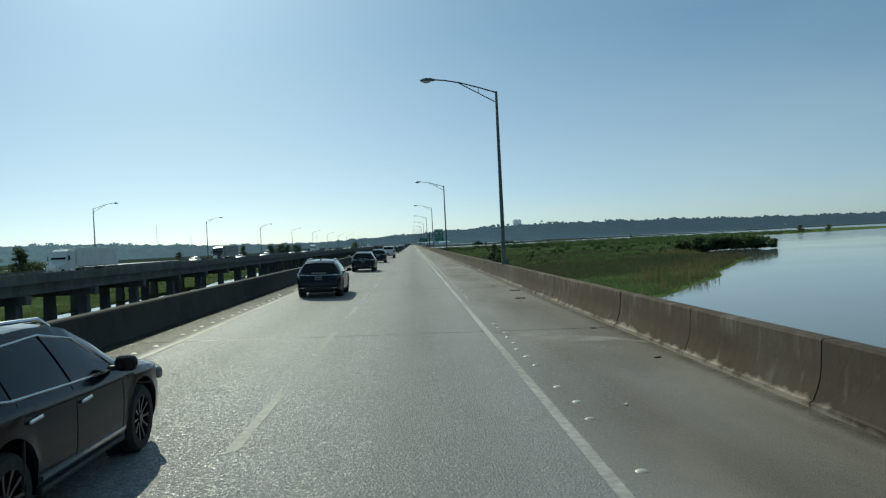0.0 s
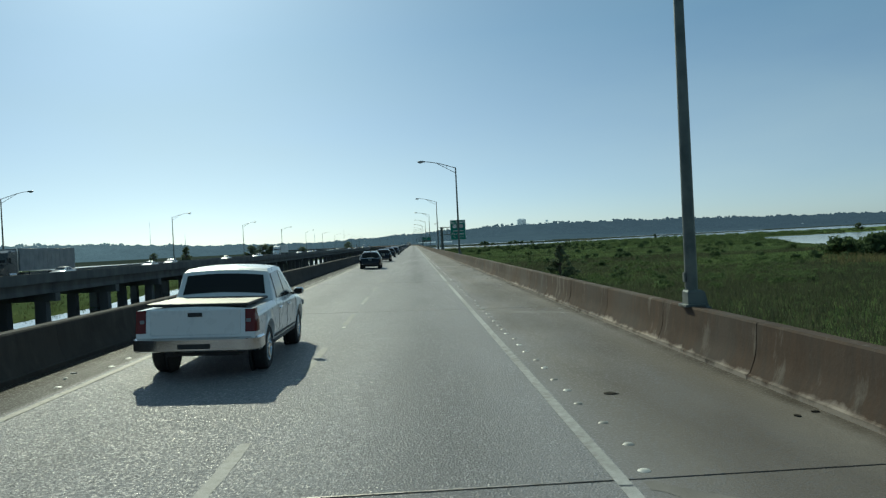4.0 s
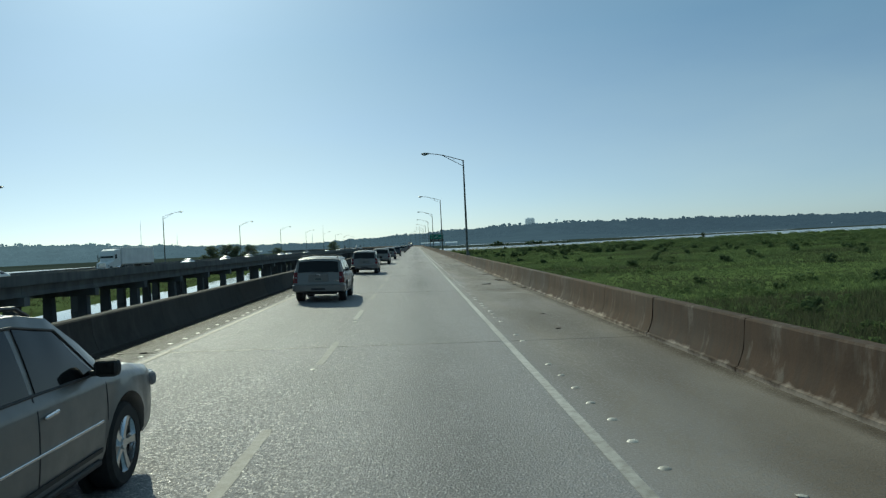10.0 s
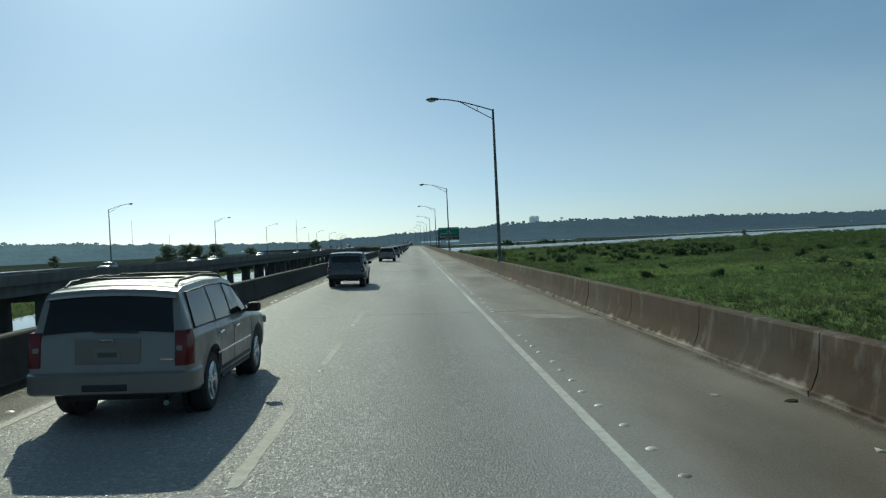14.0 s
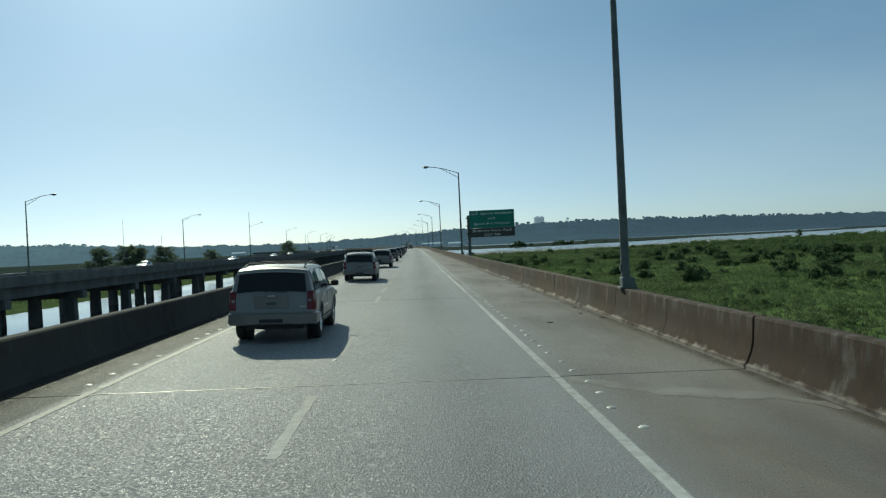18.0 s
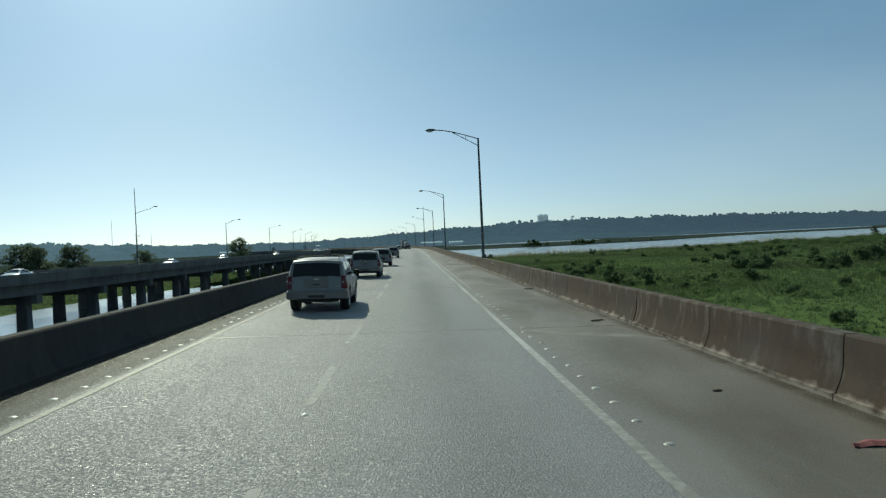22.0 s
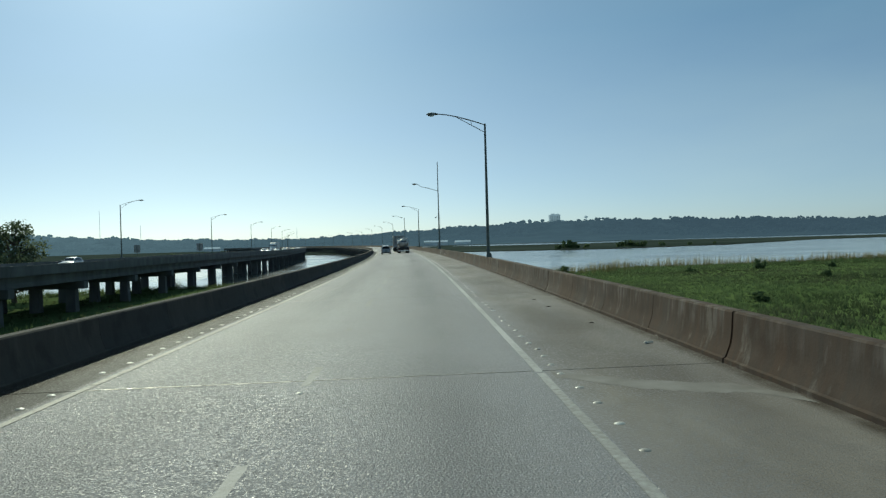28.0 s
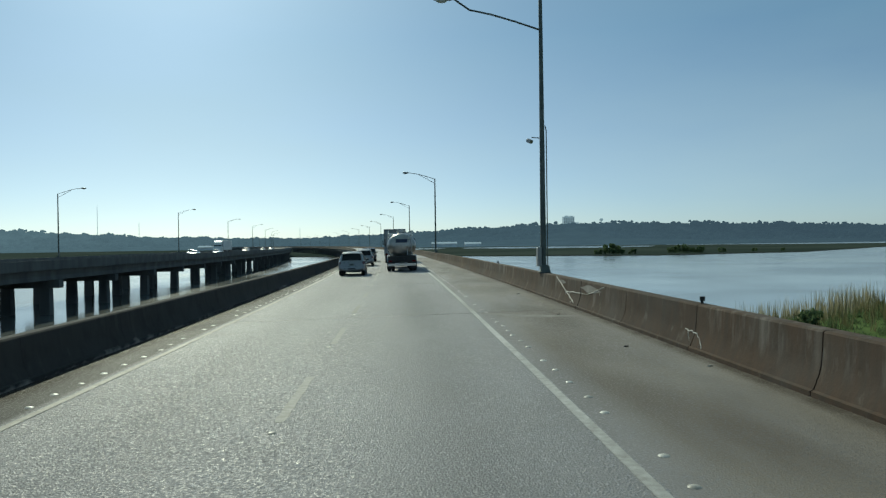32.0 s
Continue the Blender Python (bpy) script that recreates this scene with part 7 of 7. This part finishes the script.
# a thicket at the water's edge
for i in range(26):
    x, y = 98 + 26 * rs.random(), 258 + 18 * rs.random()
    ob = new("shrub", shrub_kinds[i % 6])
    k = rs.uniform(2.6, 4.6)
    ob.matrix_basis = pose(x, y, WATER_Z + 0.2, 0, 0, rs.uniform(0, 360)) @ Matrix.Diagonal((k * 1.2, k * 1.2, k, 1))
    tagged(ob, "dense dark green bush in a thicket at the water's edge", "shrub", "thicket at the water")

# rounded trees on the far shore
for x, y, k in ((104, 1226, 4.6), (110, 1230, 3.6), (98, 1226, 2.4), (118, 1230, 2.2), (146, 1244, 3.0), (153, 1246, 3.8), (163, 1247, 3.2), (158, 1245, 2.4), (180, 1256, 2.2), (204, 1266, 1.6), (226, 1275, 1.5)):
    ob = new("tree", shrub_kinds[int(x) % 6])
    ob.matrix_basis = pose(x, y, WATER_Z + 0.2, 0, 0, x * 7) @ Matrix.Diagonal((k, k, k * 1.15, 1))
    tagged(ob, "dark bushy tree standing on the far shore", "tree", "trees on the far shore")

# shrubs too far off to tell apart
px, py, pz, dd, r_ = scatter(MARSH_E, 2600, 150, 420, 300, 1060, 32, 6.0, 1.0)
V, F, n = [], [], 0
for i, (x, y, z) in enumerate(zip(px, py, pz)):
    me = shrub_kinds[i % 6]
    if i < 6:
        co = np.empty(len(me.vertices) * 3, np.float32)
        me.vertices.foreach_get("co", co)
        V.append(co.reshape(-1, 4, 3)[::3])
for i, (x, y, z) in enumerate(zip(px, py, pz)):
    if wave(np.array([x * 1.2]), np.array([y * 1.2]), 12)[0] > -0.1:
        k = rs.uniform(1.0, 2.6)
        F.append((V[i % 6] * (k, k * 1.2, k * 0.75) + (x, y, z)).reshape(-1, 3))
far = np.concatenate(F)
tagged(new("far_shrubs", mesh_of("far_shrubs", far, np.arange(len(far)).reshape(-1, 4), M["bush"])), "scattered dark shrubs far out on the marsh", "shrubs", kind="stuff")

# small bushes scattered among the grass
px, py, pz, dd, r_ = scatter(MARSH_E, 9000, 10, 260, 190, 930, 37, 5.0, 1.1)
F = []
for i, (x, y, z) in enumerate(zip(px, py, pz)):
    if wave(np.array([x * 1.6]), np.array([y * 1.6]), 14)[0] + rs.uniform(-0.6, 0.6) > (0.35 if y < 330 else 0.9 if y < 560 or y > 755 else 0.3) and not (y > 815 and x < 42):
        k = rs.uniform(0.4, 0.85) * (1 + x / 300)
        F.append((V[i % 6] * (k * 1.3, k * 1.3, k) + (x, y, z)).reshape(-1, 3))
low = np.concatenate(F)
tagged(new("low_bushes", mesh_of("low_bushes", low, np.arange(len(low)).reshape(-1, 4), M["bush"])), "low green bushes scattered among the marsh grass", "shrubs", kind="stuff")


def build_tree(name, label, h, spread, seed, conifer=False, density=1.0, low=0.3):
    r = random.Random(seed)
    tree = thing(name, label, "tree", group="trees in the marsh")
    bm = bmesh.new()
    lean = (r.uniform(-0.05, 0.05) * h, r.uniform(-0.05, 0.05) * h)
    trunk = [(lean[0] * u + 0.03 * h * math.sin(5 * u + seed), lean[1] * u, -0.3 + (h * 0.9 + 0.3) * u) for u in np.linspace(0, 1, 7)]
    tube(bm, trunk, [0.035 * h * (1 - 0.85 * u) + 0.02 for u in np.linspace(0, 1, 7)], 8)
    clumps = []
    n = int((26 if conifer else 40) * density)
    for i in range(n):
        u = low + (1.0 - low) * (i + r.random()) / n
        a = r.uniform(0, 2 * math.pi)
        if conifer:
            reach = spread * (1.08 - u) * r.uniform(0.55, 1.15)
        else:
            reach = spread * math.sqrt(max(0.2, 1 - ((u - 0.42) / 0.6) ** 2)) * r.uniform(0.3, 1.0)
        base = Vector(trunk[min(6, int(u * 6 * 0.95))])
        tip = Vector((base.x + reach * math.cos(a), base.y + reach * math.sin(a), h * u + r.uniform(-0.02, 0.05) * h))
        tube(bm, [base, (base + tip) / 2 + Vector((0, 0, 0.02 * h)), tip], [0.012 * h, 0.008 * h, 0.004 * h], 5)
        clumps.append((*tip, r.uniform(0.08, 0.14) * h * (0.75 if conifer else 1.0)))
        if reach > 0.4 * spread:
            clumps.append((*((base + tip * 2) / 3), r.uniform(0.07, 0.13) * h))
    part("trunk", bm, M["bark"], tree, "thin grey-brown trunk with limbs", smooth=40)
    v, f = leaf_cloud(clumps, 70, 0.016 * h + 0.05, seed + 1, 0.6 if conifer else 0.75)
    part("crown", mesh_of("crown", v, f, M["leaf"]), None, tree, "uneven dark green crown")
    return tree


cypress = build_tree("cypress_tree", "small dark ragged cypress beside the parapet", 5.8, 3.2, 3, True, 2.0, 0.08)
cypress.matrix_basis = pose(24.8, 228, -5.4)
broad = build_tree("tree", "broad dark green tree on the marsh", 12.0, 5.6, 8, False, 1.6, 0.04)
broad.matrix_basis = pose(-132, 828, -5.4)
ragged = build_tree("tree", "open-crowned ragged tree on the marsh", 11.5, 5.0, 15, False, 1.1, 0.22)
ragged.matrix_basis = pose(-60.5, 818, -5.4)
pine = build_tree("pine_tree", "slim ragged pine on the marsh", 10.0, 3.2, 27, True, 1.2, 0.25)
pine.matrix_basis = pose(-86, 396, -5.4)
rt = random.Random(77)
SPOTS = [(broad, -142, 836, 1.1), (broad, -124, 836, 1.0), (broad, -151, 822, 1.05), (broad, -110, 866, 0.8), (pine, -80, 160, 1.0), (broad, -92, 168, 0.75), (broad, -84, 176, 0.6),
         (pine, -64, 905, 0.6),
         (broad, 395, 764, 0.55), (broad, 432, 780, 0.5), (broad, 300, 1040, 0.4), (broad, 111, 268, 0.3), (ragged, -300, 1000, 0.9)]
for src, x, y, k in SPOTS:
    copy_thing(src, pose(x, y, -5.4, 0, 0, rt.uniform(0, 360))).scale = (k * rt.uniform(1.2, 1.5), k * 1.3, k)

# ---------------------------------------------------------------- far landmarks
hotel = thing("tower_block", "tall hazy grey tower block on the wooded bluff", "building", pose(403, 2911, 33))
part("main_block", boxm((0, 0, 18), (30, 22, 40)), M["far_tower"], hotel)
part("roof_block", boxm((-5, 0, 39.6), (9, 14, 3.2)), M["far_tower"], hotel)
part("roof_block", boxm((8, 0, 39.2), (8, 14, 2.4)), M["far_tower"], hotel)
part("side_wing", boxm((21, 0, 10), (12, 20, 24)), M["far_tower"], hotel)
for fl in range(9):
    for k in range(6):
        part("window", boxm((-12.5 + 5 * k, -11.05, 2 + 3.9 * fl), (2.6, 0.3, 1.8)), M["trailer_dark"], hotel)
tower = thing("water_tower", "round water tower above the far trees", "water tower", pose(503, 2945, 36))
bmt = bmesh.new()
bmesh.ops.create_uvsphere(bmt, u_segments=16, v_segments=10, radius=1, matrix=Matrix.LocRotScale((0, 0, 27), None, (5.5, 5.5, 3.8)))
part("tank", bmt, M["far_tower"], tower, smooth=60)
part("stem", tube(bmesh.new(), [(0, 0, 0), (0, 0, 24)], 1.3, 10), M["far_tower"], tower)
for x, y, h in ((-1190, 3640, 150), (-1010, 3560, 85), (-430, 3500, 60), (-1500, 3300, 70)):
    m = thing("radio_mast", "thin hazy radio mast on the skyline", "mast", pose(x, y, 0), "masts on the skyline")
    part("mast", tube(bmesh.new(), [(0, 0, 0), (0, 0, h)], [1.3, 0.7], 6), M["far_tower"], m)
    part("aerial", tube(bmesh.new(), [(0, 0, h), (0, 0, h + 8)], [0.5, 0.3], 5), M["far_tower"], m)
for x, y, w, h in ((40, 2240, 46, 7), (95, 2260, 30, 6), (1250, 2500, 24, 9), (760, 2560, 18, 6), (-420, 2300, 30, 6)):
    b = thing("waterside_house", "pale low building on the far shore", "building", pose(x, y, WATER_Z + 0.3), "buildings on the far shore")
    part("wall", boxm((0, 0, h / 2), (w, 14, h)), M["far_white"], b)
    part("roof", loft(bmesh.new(), [[(-w / 2 - 1, -8, h), (w / 2 + 1, -8, h)], [(-w / 2 - 1, 0, h + 3), (w / 2 + 1, 0, h + 3)], [(-w / 2 - 1, 8, h), (w / 2 + 1, 8, h)]], closed=False), M["far_tower"], b)
